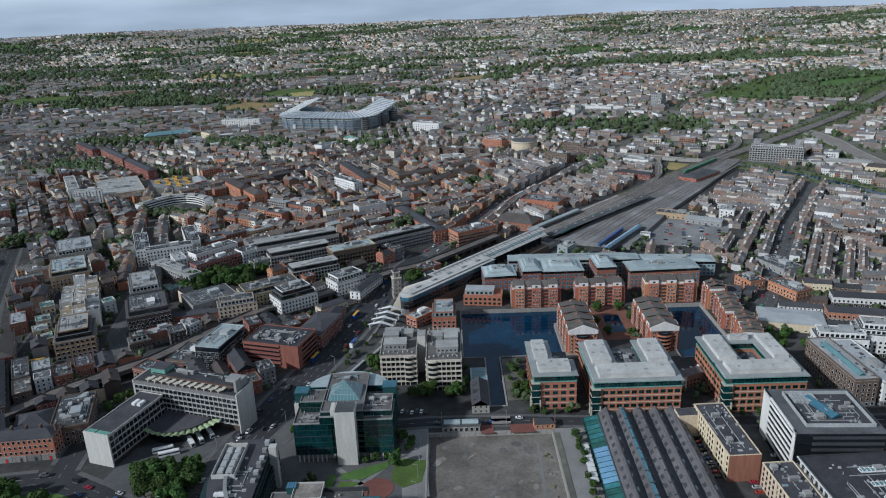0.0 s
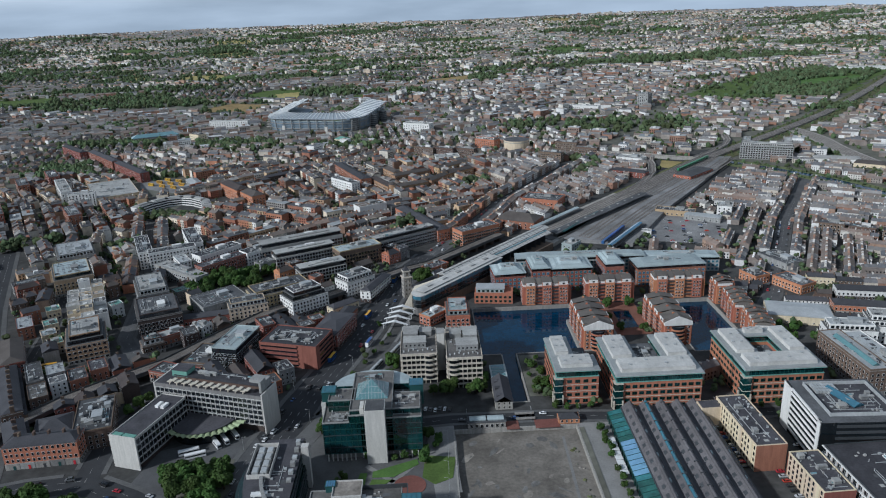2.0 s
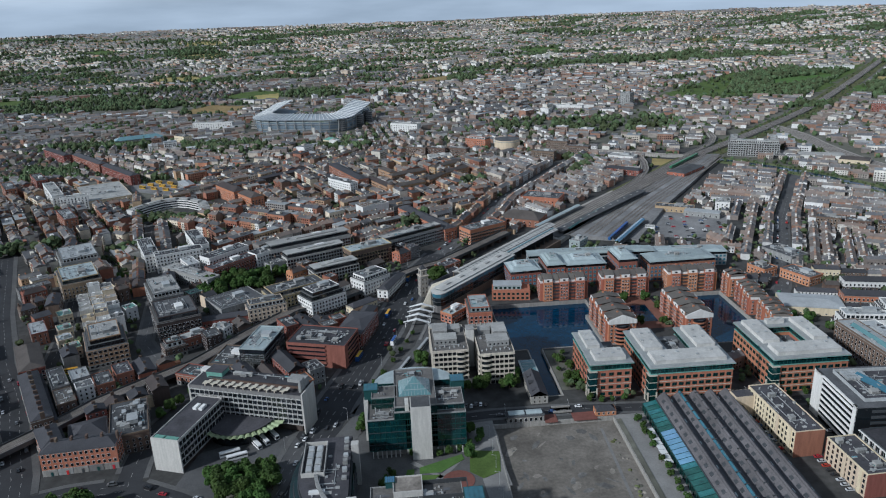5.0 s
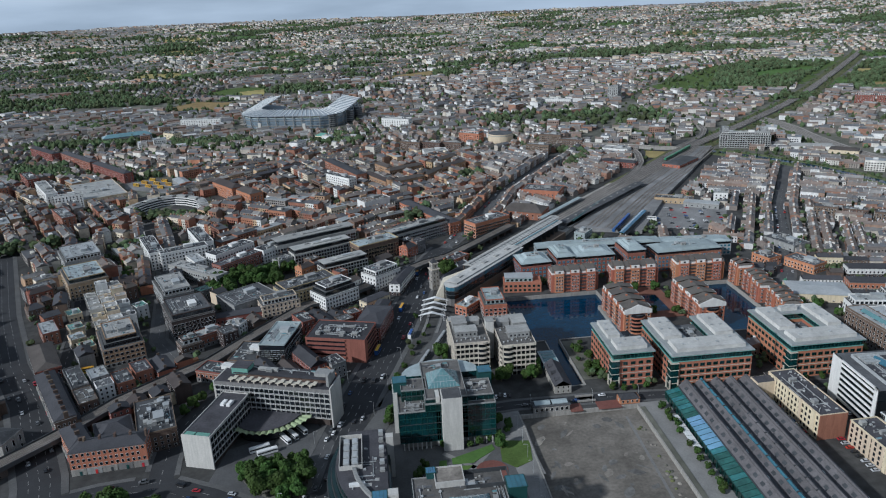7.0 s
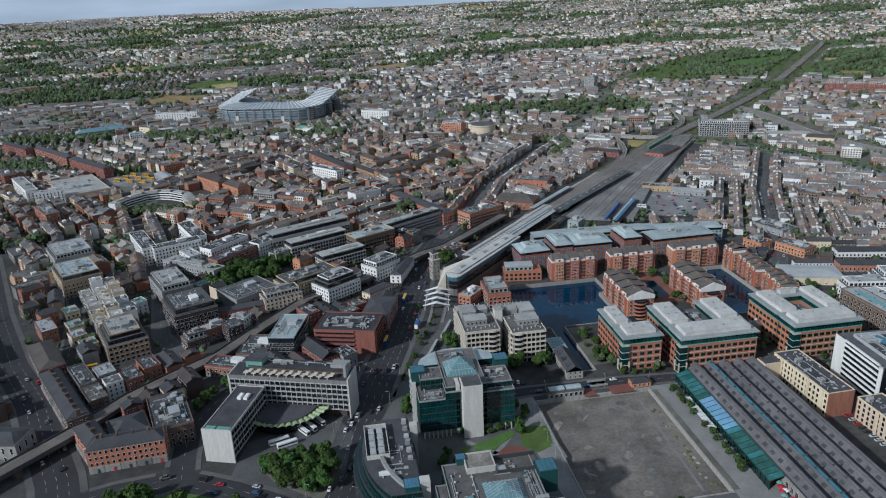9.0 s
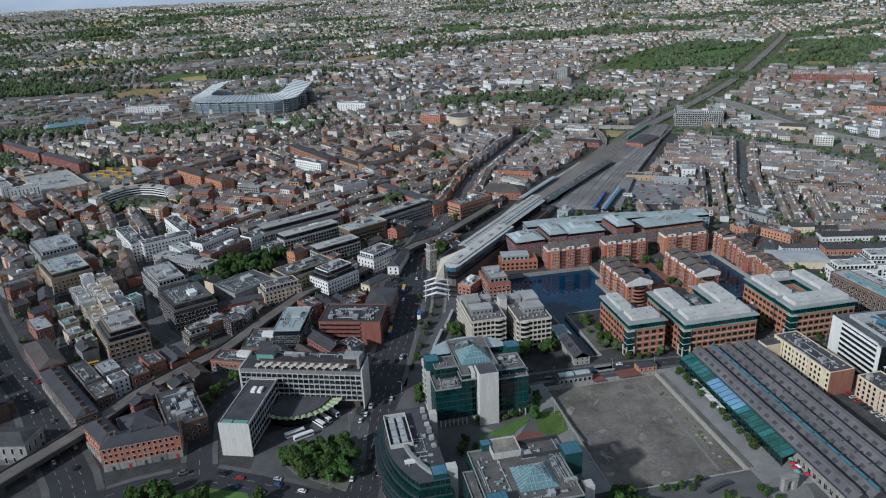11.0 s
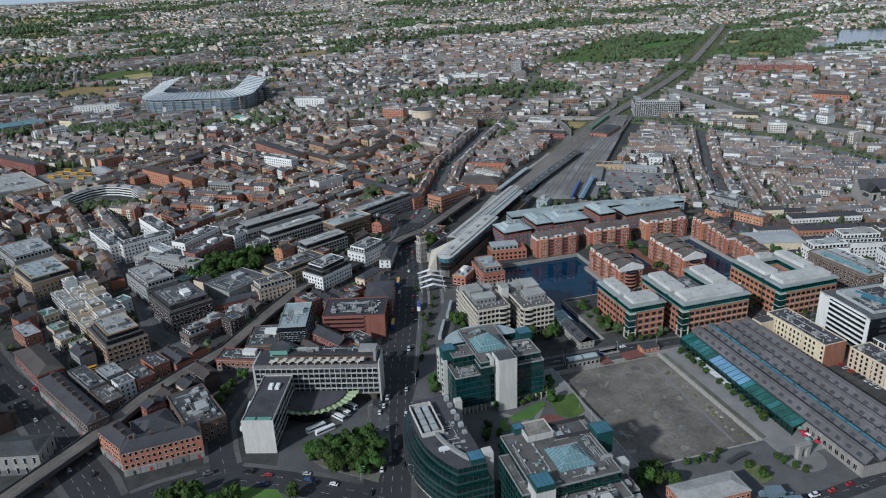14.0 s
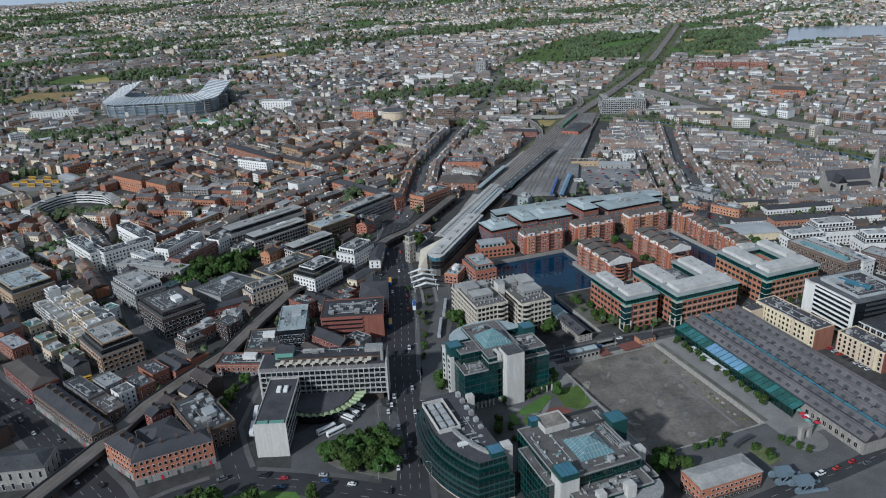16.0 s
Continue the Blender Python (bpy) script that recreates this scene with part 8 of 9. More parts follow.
# ---- the rest of the city ----
class Clear:
    """Tells whether a plot is free of what stands already."""

    def __init__(self):
        self.refresh()

    def refresh(self):
        self.a = np.array(TAKEN)
        self.n = len(TAKEN)

    def free(self, x, y, w, d, rot, gap=1.0):
        if len(TAKEN) - self.n > 40:
            self.refresh()
        c, s = math.cos(radians(rot)), math.sin(radians(rot))
        hw, hd = w / 2 + gap, d / 2 + gap
        near = self.a[np.hypot(self.a[:, 0] - x, self.a[:, 1] - y) < np.hypot(self.a[:, 2], self.a[:, 3]) + math.hypot(hw, hd)]
        rows = list(near) + [t for t in TAKEN[self.n:] if math.hypot(t[0] - x, t[1] - y) < math.hypot(t[2], t[3]) + math.hypot(hw, hd)]
        for bx, by, bw, bd, bc, bs in rows:
            dx, dy = bx - x, by - y
            apart = False
            for ax, ay in ((c, s), (-s, c), (bc, bs), (-bs, bc)):
                ra = hw * abs(c * ax + s * ay) + hd * abs(-s * ax + c * ay)
                rb = bw * abs(bc * ax + bs * ay) + bd * abs(-bs * ax + bc * ay)
                if abs(dx * ax + dy * ay) > ra + rb:
                    apart = True
                    break
            if not apart:
                return False
        return True


plots = Clear()
fr = random.Random(23)
HOUSE_WALLS = ("brick_brown", "brick_red", "brick_brown", "render_white", "brick_orange", "render_cream", "brick_dark", "concrete")


def terrace(x, y, ln, d, rot, h, rise, wall, roof, label, houses):
    """A row of houses under one pitched roof, with party-wall chimneys."""
    root = thing("terrace", x, y, rot, label, "terrace", "house rows", "", ln, d)
    s = Shape().box(0, 0, 0, ln, d, h)
    s.gable_wall(0, 0, h, ln, d, rise)
    part("wall", s, wall, root)
    part("roof", Shape().gable(0, 0, h, ln - 0.2, d, rise, 0, 0.35, 0.2), roof, root)
    q = ln / houses
    for k in range(houses + 1):
        if k % 2 == 0:
            cx = -ln / 2 + k * q + (0.5 if k == 0 else -0.5 if k == houses else 0)
            s = Shape().box(cx, fr.choice((-0.8, 0.8)), h + rise * 0.5, 0.8, 1.9, rise * 0.5 + 1.3)
            part("chimney", s, "brick_brown", root)
    if fr.random() < 0.5:
        cx = fr.uniform(-0.35, 0.35) * ln
        part("rear_return", Shape().box(cx, d / 2 + 2.2, 0, 3.6, 4.4, h * 0.62).box(cx, d / 2 + 2.2, h * 0.62, 3.9, 4.7, 0.3), wall, root)
    sides = "S" if "S" in facing(rot, x, y) else "N"
    window_rows(root, ln, d, sides, 0.9, max(1, int(h / 2.9)), 2.9, 1.1, 1.5, q / 2)


def small_block(x, y, w, d, rot, h):
    wall = fr.choice(("brick_brown", "brick_red", "concrete", "render_white", "brick_dark", "render_cream", "brick_orange", "brick_brown", "brick_red", "concrete_dark"))
    tone = {"brick_brown": "brown brick", "brick_red": "red brick", "concrete": "grey", "concrete_dark": "dark grey", "render_white": "white", "brick_dark": "dark brick", "render_cream": "cream", "brick_orange": "orange brick"}[wall]
    pitched = fr.random() < 0.45
    root = thing("town_building", x, y, rot, tone + " town building with " + ("pitched slate roof" if pitched else "flat grey roof"), "building", "town buildings", "", w, d)
    part("wall", Shape().box(0, 0, 0, w, d, h), wall, root)
    if pitched:
        s = Shape().gable(0, 0, h, w, d, min(w, d) * 0.3, 0, 0.3, 0.2, 0, fr.choice((0.0, d * 0.35)))
        part("roof", s, fr.choice(("slate", "tile_brown", "slate")), root)
        part("gable", Shape().gable_wall(0, 0, h, w - 0.3, d, min(w, d) * 0.29), wall, root)
        for k in range(2):
            part("chimney", Shape().box((k - 0.5) * (w - 1.5), 0, h + min(w, d) * 0.2, 0.9, 2.0, min(w, d) * 0.2 + 0.8), "brick_brown", root)
    else:
        part("roof", Shape().box(0, 0, h, w - 0.5, d - 0.5, 0.2), fr.choice(("felt_grey", "felt_dark", "felt_dark", "felt_grey", "roof_gravel", "metal_pale", "copper_green")), root)
        s = Shape()
        parapet(s, w + 0.2, d + 0.2, h - 0.1, 0.8, 0.35)
        part("parapet", s, wall, root)
        roof_plant(root, w, d, h + 0.2, fr.randint(0, 2), 0, 0, int(abs(x * 3 + y)))
    window_rows(root, w, d, facing(rot, x, y), 0.9, max(1, int(h / 3.1)), 3.1, 1.3, 1.7, 3.2)


def seen(x, y, m=60):
    return -0.70 * y - m < x < -200 + 1.36 * y + m and y > 200


# rows and roofs too far off to count
far = {}


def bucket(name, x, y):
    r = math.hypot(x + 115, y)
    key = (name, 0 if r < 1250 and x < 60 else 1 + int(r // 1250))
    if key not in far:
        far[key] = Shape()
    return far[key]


def far_row(x, y, ln, d, rot, h, rise, q, detail):
    """A terrace: single houses with their own fronts, chimneys and rear returns, less of it farther off."""
    z = ground_z(x, y) - 0.5
    away = math.hypot(x + 115, y)
    b = bucket("distant_houses", x, y)
    c, s = math.cos(radians(rot)), math.sin(radians(rot))
    e = -1 if "S" in facing(rot, x, y) else 1

    def at(t, o):
        return x + t * c - o * s, y + t * s + o * c

    n = max(1, round(ln / (5.8 if away < 1300 else 11 if away < 2200 else 15)))
    w = ln / n
    k = 0
    while k < n:
        m = min(n - k, q.choice((1, 1, 2, 3)))
        t = -ln / 2 + (k + m / 2) * w
        b.box(*at(t, 0), z, m * w, d, h + 0.5, 0, rot, bottom=False)
        k += m
    k = 0
    while k < n:
        m = min(n - k, q.choice((1, 2, 3, 6)))
        step = q.choice((0, 0, 0, 0.5, -0.4)) if away < 1300 else 0
        b.ridge(*at(-ln / 2 + (k + m / 2) * w, 0), z + h + 0.5 + step, m * w, d, rise, 1, rot, d * 0.4 if m == n and q.random() < 0.2 else 0)
        k += m
    if away < 1500:
        for j in range(n + 1):
            t = max(-ln / 2 + 0.6, min(ln / 2 - 0.6, -ln / 2 + j * w))
            if j % 2 == 0 or away < 1100:
                b.box(*at(t, 0.4), z + h + rise * 0.6, 0.9, 1.9, rise * 0.5 + 1.2, 0, rot, bottom=False)
    if away < 1900:
        for j in range(n):
            if q.random() < (0.6 if away < 1300 else 0.35):
                t, deep = -ln / 2 + (j + 0.3) * w, q.uniform(3.0, 5.0)
                o = -e * (d / 2 + deep / 2)
                hh = h * q.uniform(0.5, 0.85)
                b.box(*at(t, o), z, w * 0.5, deep, hh + 0.5, 0, rot, bottom=False)
                b.ridge(*at(t, o), z + hh + 0.5, deep, w * 0.5, 1.1, 1, rot + 90)
    if detail:
        for f in range(max(1, int(h / 2.9))):
            for j in range(max(1, int(ln / 2.9))):
                b.box(*at(-ln / 2 + (j + 0.5) * 2.9, e * (d / 2 + 0.02)), z + 1.3 + f * 2.9, 1.1, 0.14, 1.5, 2, rot, bottom=False)


def far_block(x, y, w, d, rot, h, q, shed):
    z = ground_z(x, y) - 0.5
    b = bucket("distant_blocks", x, y)
    b.box(x, y, z, w, d, h + 0.5, 0, rot, bottom=False)
    if shed:
        b.ridge(x, y, z + h + 0.5, w, d, 1.6, 1, rot)
    else:
        b.box(x, y, z + h + 0.5, w + 0.5, d + 0.5, 0.4, 1, rot)
        b.box(x + q.uniform(-3, 3), y + q.uniform(-2, 2), z + h + 0.9, w * 0.25, d * 0.3, 2.2, 0, rot, bottom=False)
    c, s = math.cos(radians(rot)), math.sin(radians(rot))
    if not shed:
        e = -1 if "S" in facing(rot, x, y) else 1
        for f in range(max(1, int(h / 3.1))):
            for j in range(max(1, int(w / 3.4))):
                t = -w / 2 + (j + 0.5) * 3.4
                o = e * (d / 2 + 0.02)
                b.box(x + t * c - o * s, y + t * s + o * c, z + 1.3 + f * 3.1, 1.7, 0.14, 1.6, 2, rot, bottom=False)


WAYS = [  # plan stretches with the lie of their streets
    (-480, -40, 330, 560, -60, "town"), (-560, -270, 560, 690, 38, "town"), (-560, -270, 690, 800, -58, "town"), (-270, -20, 560, 800, 42, "town"), (-640, -400, 800, 960, -60, "town"), (-640, -480, 960, 1130, -52, "town"), (-400, -160, 800, 930, -34, "town"), (-480, -250, 930, 1130, 36, "town"), (-250, 60, 930, 1130, -64, "town"), (-160, 60, 800, 930, 28, "town"), (60, 260, 760, 1130, -62, "rows"),
    (230, 420, 380, 600, -16, "rows"), (270, 400, 600, 810, 61, "rows"), (400, 560, 600, 1010, -34, "rows"), (330, 400, 810, 1010, -34, "rows"), (420, 760, 420, 760, -28, "rows"), (-60, 40, 640, 800, 40, "town"), (130, 330, 860, 1130, -30, "rows"),
]
def street_rows(pts, width, d, h, gaps):
    """House rows set along both sides of a street."""
    for a, b in zip(pts, pts[1:]):
        ln, rot = math.dist(a, b), along(a, b)
        c, s = math.cos(radians(rot)), math.sin(radians(rot))
        for e in (-1, 1):
            t = 3.0
            while t < ln - 8:
                w = min(fr.choice((14, 18, 22, 28)), ln - t - 1)
                off = e * (width / 2 + 3.2 + d / 2)
                x, y = a[0] + c * (t + w / 2) - s * off, a[1] + s * (t + w / 2) + c * off
                if w > 7 and plots.free(x, y, w, d, rot, -0.6):
                    tall = h * fr.uniform(0.8, 1.2)
                    if math.hypot(x + 115, y) > 700:
                        far_row(x, y, w, d, rot, tall, 2.4, fr, True)
                        take(x, y, w, d, rot)
                    else:
                        wall = fr.choice(HOUSE_WALLS)
                        terrace(x, y, w, d, rot, tall, 2.4, wall, fr.choice(("slate", "tile_brown", "slate")), {"b": "brick", "r": "rendered", "c": "grey"}[wall[0]] + " street houses with pitched roof and chimneys", max(1, round(w / 5.4)))
                t += w + fr.choice(gaps)
    plots.refresh()


street_rows([(272, 585), (331, 692), (367, 760), (433, 865), (500, 970)], 12, 9, 6.2, (0.4, 6, 12))
street_rows([(-29, 707), (15, 783), (65, 895), (142, 1014), (230, 1151)], 17, 10, 9, (0.3, 0.3, 9))
street_rows([(-297, 642), (-335, 769), (-372, 882), (-411, 1007)], 10, 11, 11, (0.3, 0.3, 6))
street_rows([(-354, 589), (-383, 682), (-418, 801)], 10, 11, 11, (0.3, 0.3, 6))
street_rows([(-376, 512), (-425, 610), (-500, 780)], 22, 12, 12, (0.3, 0.3, 6))
near_count = 0
for x0, x1, y0, y1, rot, kind in WAYS:
    c, s_ = math.cos(radians(rot)), math.sin(radians(rot))
    mx, my = (x0 + x1) / 2, (y0 + y1) / 2
    reach = math.hypot(x1 - x0, y1 - y0) / 2
    v = -reach
    line = 0
    while v < reach:
        pitch = (fr.uniform(12.6, 14.6) if line % 2 or y0 < 400 else fr.uniform(19, 25)) if kind == "town" else (11.5 if line % 2 else 19)
        u = -reach + fr.uniform(0, 12)
        while u < reach:
            ln = fr.uniform(14, 34) if kind == "town" else fr.choice((16, 22, 26, 32))
            d = fr.uniform(10.5, 12.4) if kind == "town" else 8.5
            for shrink in (1.0, 0.6, 0.36):
                w = ln * shrink
                x, y = mx + (u + w / 2) * c - v * s_, my + (u + w / 2) * s_ + v * c
                if x0 <= x <= x1 and y0 <= y <= y1 and seen(x, y) and plots.free(x, y, w, d, rot, 0.15) and w > 7:
                    h = fr.uniform(8.5, 13.5) if kind == "town" else fr.choice((5.6, 6.0, 6.2, 8.6))
                    away = math.hypot(x + 115, y)
                    if away > (730 if kind == "town" else 735):
                        if kind == "town" and fr.random() < 0.3:
                            far_block(x, y, w, d, rot, h, fr, False)
                        else:
                            far_row(x, y, w, d, rot, h, 2.4, fr, True)
                        take(x, y, w, d, rot)
                    elif kind == "town" and fr.random() < 0.72:
                        small_block(x, y, w, d, rot, h)
                    else:
                        wall = fr.choice(HOUSE_WALLS)
                        terrace(x, y, w, d, rot, h, 2.4 if kind == "town" else 2.2, wall, fr.choice(("slate", "tile_brown", "slate")), {"b": "brick", "r": "rendered", "c": "grey"}[wall[0]] + " house row with pitched roof and chimneys", max(1, round(w / 5.4)))
                    near_count += 1
                    break
            u += w + (fr.choice((0.3, 0.3, 0.3, 6) if y0 < 400 else (0.3, 0.3, 5, 13, 20)) if kind == "town" else fr.choice((0.4, 0.4, 2, 9)))
        v += pitch
        line += 1
plots.refresh()

for x, y, w, d in ((-300, 2120, 130, 250), (-120, 2050, 260, 60), (-600, 1900, 400, 70), (-900, 2300, 540, 100), (-500, 2500, 460, 90), (100, 2280, 190, 110), (300, 2500, 280, 70), (1350, 1900, 100, 150), (-200, 2900, 700, 80), (600, 2900, 500, 80), (1200, 2500, 340, 90)):
    take(x, y, w, d)
plots.refresh()


def woodland(x, y):
    """Belts of old trees that run across the suburbs, more of them towards the hills."""
    rr = math.hypot(x + 115, y)
    if rr < 1350 or any(inside(x, y, p) for p in LAWNS + DRY):
        return False
    if any(inside(x, y, p) for p in WOODS):
        return True
    if rr < 2000 and x > 500:
        return False
    k = noise.noise(Vector((x * 0.0016, y * 0.0034, 4.2))) + 0.45 * noise.noise(Vector((x * 0.006, y * 0.011, 1.7)))
    edge = 0.42 - 0.10 * min(1, (rr - 1350) / 2200) - (0.04 if x < 300 else 0)
    return k > edge


fq = random.Random(41)
GREENS, GARDEN = [], []
cell_y = 330
while cell_y < 5650:
    size = 170 if cell_y < 1500 else 240 if cell_y < 3000 else 330
    cell_x = -0.72 * (cell_y + size) - 150
    while cell_x < min(-150 + 1.38 * (cell_y + size), 4400):
        mx, my = cell_x + size / 2 + fq.uniform(-15, 15), cell_y + size / 2
        r0 = math.hypot(mx + 115, my)
        cell_x += size
        if r0 > 5640:
            continue
        rot = fq.choice((-62, -30, 25, 60, 12, -75)) + fq.uniform(-12, 12) if mx < 250 or r0 > 2300 else fq.choice((-30, -34, -26, -30, -75)) + fq.uniform(-4, 4)
        kind = fq.random()
        if r0 > 1300 and kind < (0.06 if r0 < 2000 else 0.16) and not inside(mx, my, BAY):
            GREENS.append((mx, my, size * fq.uniform(0.25, 0.45), rot))
            take(mx, my, size * 0.7, size * 0.55, rot)
            plots.refresh()
        c, s_ = math.cos(radians(rot)), math.sin(radians(rot))
        flats = r0 > 700 and kind > 0.80
        v, line = -size * 0.62, 0
        while v < size * 0.62:
            u = -size * 0.62 + fq.uniform(0, 20)
            while u < size * 0.62:
                ln = fq.uniform(11, 28) if r0 < 1900 else fq.uniform(14, 34) if r0 < 2600 else fq.uniform(16, 46)
                if fq.random() < 0.12:
                    ln *= 0.4
                x, y = mx + (u + ln / 2) * c - v * s_, my + (u + ln / 2) * s_ + v * c
                u += ln + fq.choice((0.4, 0.4, 3, 9))
                if abs(x - mx) > size * 0.56 or abs(y - my) > size * 0.54 or not seen(x, y, 20) or math.hypot(x + 115, y) > 5650:
                    continue
                if inside(x, y, PARK) or inside(x, y, BAY) or woodland(x, y) or any(inside(x, y, p) for p in LAWNS + DRY):
                    continue
                if y < 1150 and any(a <= x <= b and e <= y <= g for a, b, e, g, _, _ in WAYS):
                    continue
                if flats and fq.random() < 0.35:
                    w, d, h = min(ln, 46), fq.uniform(13, 24), fq.choice((6, 7, 9, 12, 15))
                    if plots.free(x, y, w, d, rot, 2):
                        far_block(x, y, w, d, rot, h, fq, h < 8)
                        take(x, y, w, d, rot)
                elif plots.free(x, y, ln, 8.6, rot, 0.6):
                    far_row(x, y, ln, 8.6 if r0 < 2400 else 9.5, rot, fq.choice((5.6, 6, 6.4, 8.6)), fq.uniform(2.2, 3.0), fq, r0 < 1250)
                    take(x, y, ln, 8.6, rot)
                    if r0 > 1100:
                        GARDEN.append((x, y, ln, rot))
            v += (10 + 8.6 if line % 2 else 8.6 + 13) if r0 < 2400 else (20 if line % 2 else 30) if r0 < 3600 else (26 if line % 2 else 40)
            line += 1
    cell_y += size
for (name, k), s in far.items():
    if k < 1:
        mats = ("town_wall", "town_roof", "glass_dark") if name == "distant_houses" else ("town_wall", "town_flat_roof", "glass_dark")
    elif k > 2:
        # from 2500 m out the lighter palettes carry the haze in their colour
        mats = ("suburb_wall_haze", "suburb_roof_haze", "glass_dark") if name == "distant_houses" else ("suburb_wall_haze", "shed_roof", "glass_dark")
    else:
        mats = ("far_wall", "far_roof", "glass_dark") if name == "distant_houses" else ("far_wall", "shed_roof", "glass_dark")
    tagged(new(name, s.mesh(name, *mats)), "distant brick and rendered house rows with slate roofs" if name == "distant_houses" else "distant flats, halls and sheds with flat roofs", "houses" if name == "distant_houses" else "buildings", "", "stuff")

# fields, parks, hedges and gardens
for mx, my, a, rot in GREENS:
    k = fq.random()
    c, s_ = math.cos(radians(rot)), math.sin(radians(rot))
    poly = [(mx + (p * a) * c - (q * a * 0.8) * s_, my + (p * a) * s_ + (q * a * 0.8) * c) for p, q in ((-1, -1), (0.2, -1.1), (1, -0.8), (1.05, 0.5), (0.6, 1), (-0.7, 1.05))]
    sh = drape(poly, max(10, a / 7), 0.8)
    if sh.f:
        structure("field", sh, "grass" if k < 0.72 else "grass_dry", "green playing field among houses" if k < 0.72 else "dry yellow field among houses")
woods = {}


def wood(x, y, r, q):
    if inside(x, y, BAY) or any(inside(x, y, f) for f in LAWNS + DRY):
        return
    key = int(math.hypot(x + 115, y) // 1000)
    if key not in woods:
        woods[key] = Shape()
    (clump if key < 1 else far_clump)(woods[key], x, y, ground_z(x, y) - 0.5, r, q)


wq = random.Random(53)
for mx, my, a, rot in GREENS:
    for k in range(34):
        t = wq.uniform(0, 2 * math.pi)
        e = a * wq.uniform(0.85, 1.25)
        wood(mx + math.cos(t) * e, my + math.sin(t) * e * 0.85, wq.uniform(3.5, 7), wq)
for p in WOODS:
    x0, x1, y0, y1 = min(q[0] for q in p), max(q[0] for q in p), min(q[1] for q in p), max(q[1] for q in p)
    for k in range(1700):
        x, y = wq.uniform(x0, x1), wq.uniform(y0, y1)
        if inside(x, y, p) and not any(inside(x, y, f) for f in LAWNS + DRY):
            wood(x, y, wq.uniform(4.5, 8), wq)
for (ax, ay), (bx, by), n in (((-714, 1436), (-547, 1419), 46), ((-456, 1377), (-322, 1370), 34), ((-185, 1325), (-128, 1306), 18), ((-690, 1180), (-560, 1160), 40), ((-670, 1250), (-640, 1190), 24), ((-385, 890), (-300, 868), 22), ((-345, 850), (-310, 870), 12), ((-610, 980), (-580, 930), 12), ((150, 1160), (260, 1090), 20), ((-505, 785), (-445, 800), 16), ((-376, 755), (-350, 775), 8), ((-160, 730), (-120, 760), 8), ((-60, 780), (-40, 840), 8), ((190, 1020), (230, 1080), 16), ((20, 960), (60, 1010), 10), ((-520, 1190), (-420, 1130), 16)):
    for k in range(n * 2):
        t = (k + wq.random()) / (n * 2)
        wood(ax + (bx - ax) * t + wq.uniform(-7, 7), ay + (by - ay) * t + wq.uniform(-7, 7), wq.uniform(5.0, 7.8), wq)
for ax, ay, bx, by, n in ((-456, 1377, -294, 1345, 64), (-719, 1430, -529, 1412, 74), (-184, 1310, -127, 1290, 26), (-667, 1215, -574, 1185, 60), (-642, 1150, -600, 1235, 44)):
    for k in range(n):
        t = (k + wq.random()) / n
        wood(ax + (bx - ax) * t + wq.uniform(-5, 5), ay + (by - ay) * t + wq.uniform(-6, 6), wq.uniform(6.5, 9.0), wq)
for k in range(70):
    t = k / 69
    wood(-455 + 330 * t + wq.uniform(-6, 6), 1352 - 30 * math.sin(t * 4) + wq.uniform(-10, 10), wq.uniform(5, 8), wq)
for k in range(60):
    a = wq.uniform(0, 1)
    wood(-250 + a * 190 + wq.uniform(-30, 30), 1735 + a * 60 + wq.uniform(-25, 25), wq.uniform(5, 9), wq)
for x, y, ln, rot in GARDEN:
    far_off = math.hypot(x + 115, y)
    thick = noise.noise(Vector((x * 0.0025, y * 0.0025, 9.5)))
    many = (0.95 if far_off < 2000 else 0.85) * (1 + 1.6 * thick)
    for k in range(int(many * ln / 22 + wq.random())):
        o, t = wq.uniform(8, 13) * wq.choice((-1, 1)), wq.uniform(-0.5, 0.5) * ln
        c, s_ = math.cos(radians(rot)), math.sin(radians(rot))
        wood(x + t * c - o * s_, y + t * s_ + o * c, wq.uniform(2.2, 4.5) if far_off < 2400 else wq.uniform(3, 6.5), wq)
WEST_WOODS = ((-1015, 2518, 170, 70, 150), (-1081, 2272, 120, 60, 110), (-690, 2025, 130, 50, 120), (-279, 2105, 90, 90, 170), (-413, 2655, 160, 60, 130), (1650, 2700, 260, 160, 300), (-120, 2050, 120, 40, 80), (-900, 2300, 300, 70, 220), (-500, 2500, 260, 60, 220), (100, 2280, 110, 70, 130), (300, 2500, 160, 50, 140), (-1300, 2700, 300, 80, 240), (-200, 2900, 400, 60, 240))
EAST_WOODS = ((600, 2900, 300, 60, 200), (1200, 2500, 200, 60, 150), (-900, 3300, 500, 90, 280), (300, 3400, 500, 80, 260), (1500, 2900, 300, 70, 200), (1350, 1900, 60, 90, 110), (-1600, 3600, 500, 90, 240), (2000, 2700, 260, 60, 150), (-700, 1650, 60, 40, 60), (830, 1500, 60, 30, 60), (-640, 1440, 110, 14, 70), (-400, 1400, 70, 12, 50), (-160, 1316, 50, 10, 36))
for mx, my, a, b, n in WEST_WOODS + EAST_WOODS:
    for k in range(n):
        t, e = wq.uniform(0, 2 * math.pi), math.sqrt(wq.random())
        x, y = mx + a * e * math.cos(t), my + b * e * math.sin(t)
        wood(x, y, wq.uniform(4.5, 8.5), wq)
grow = 0
tries = 0
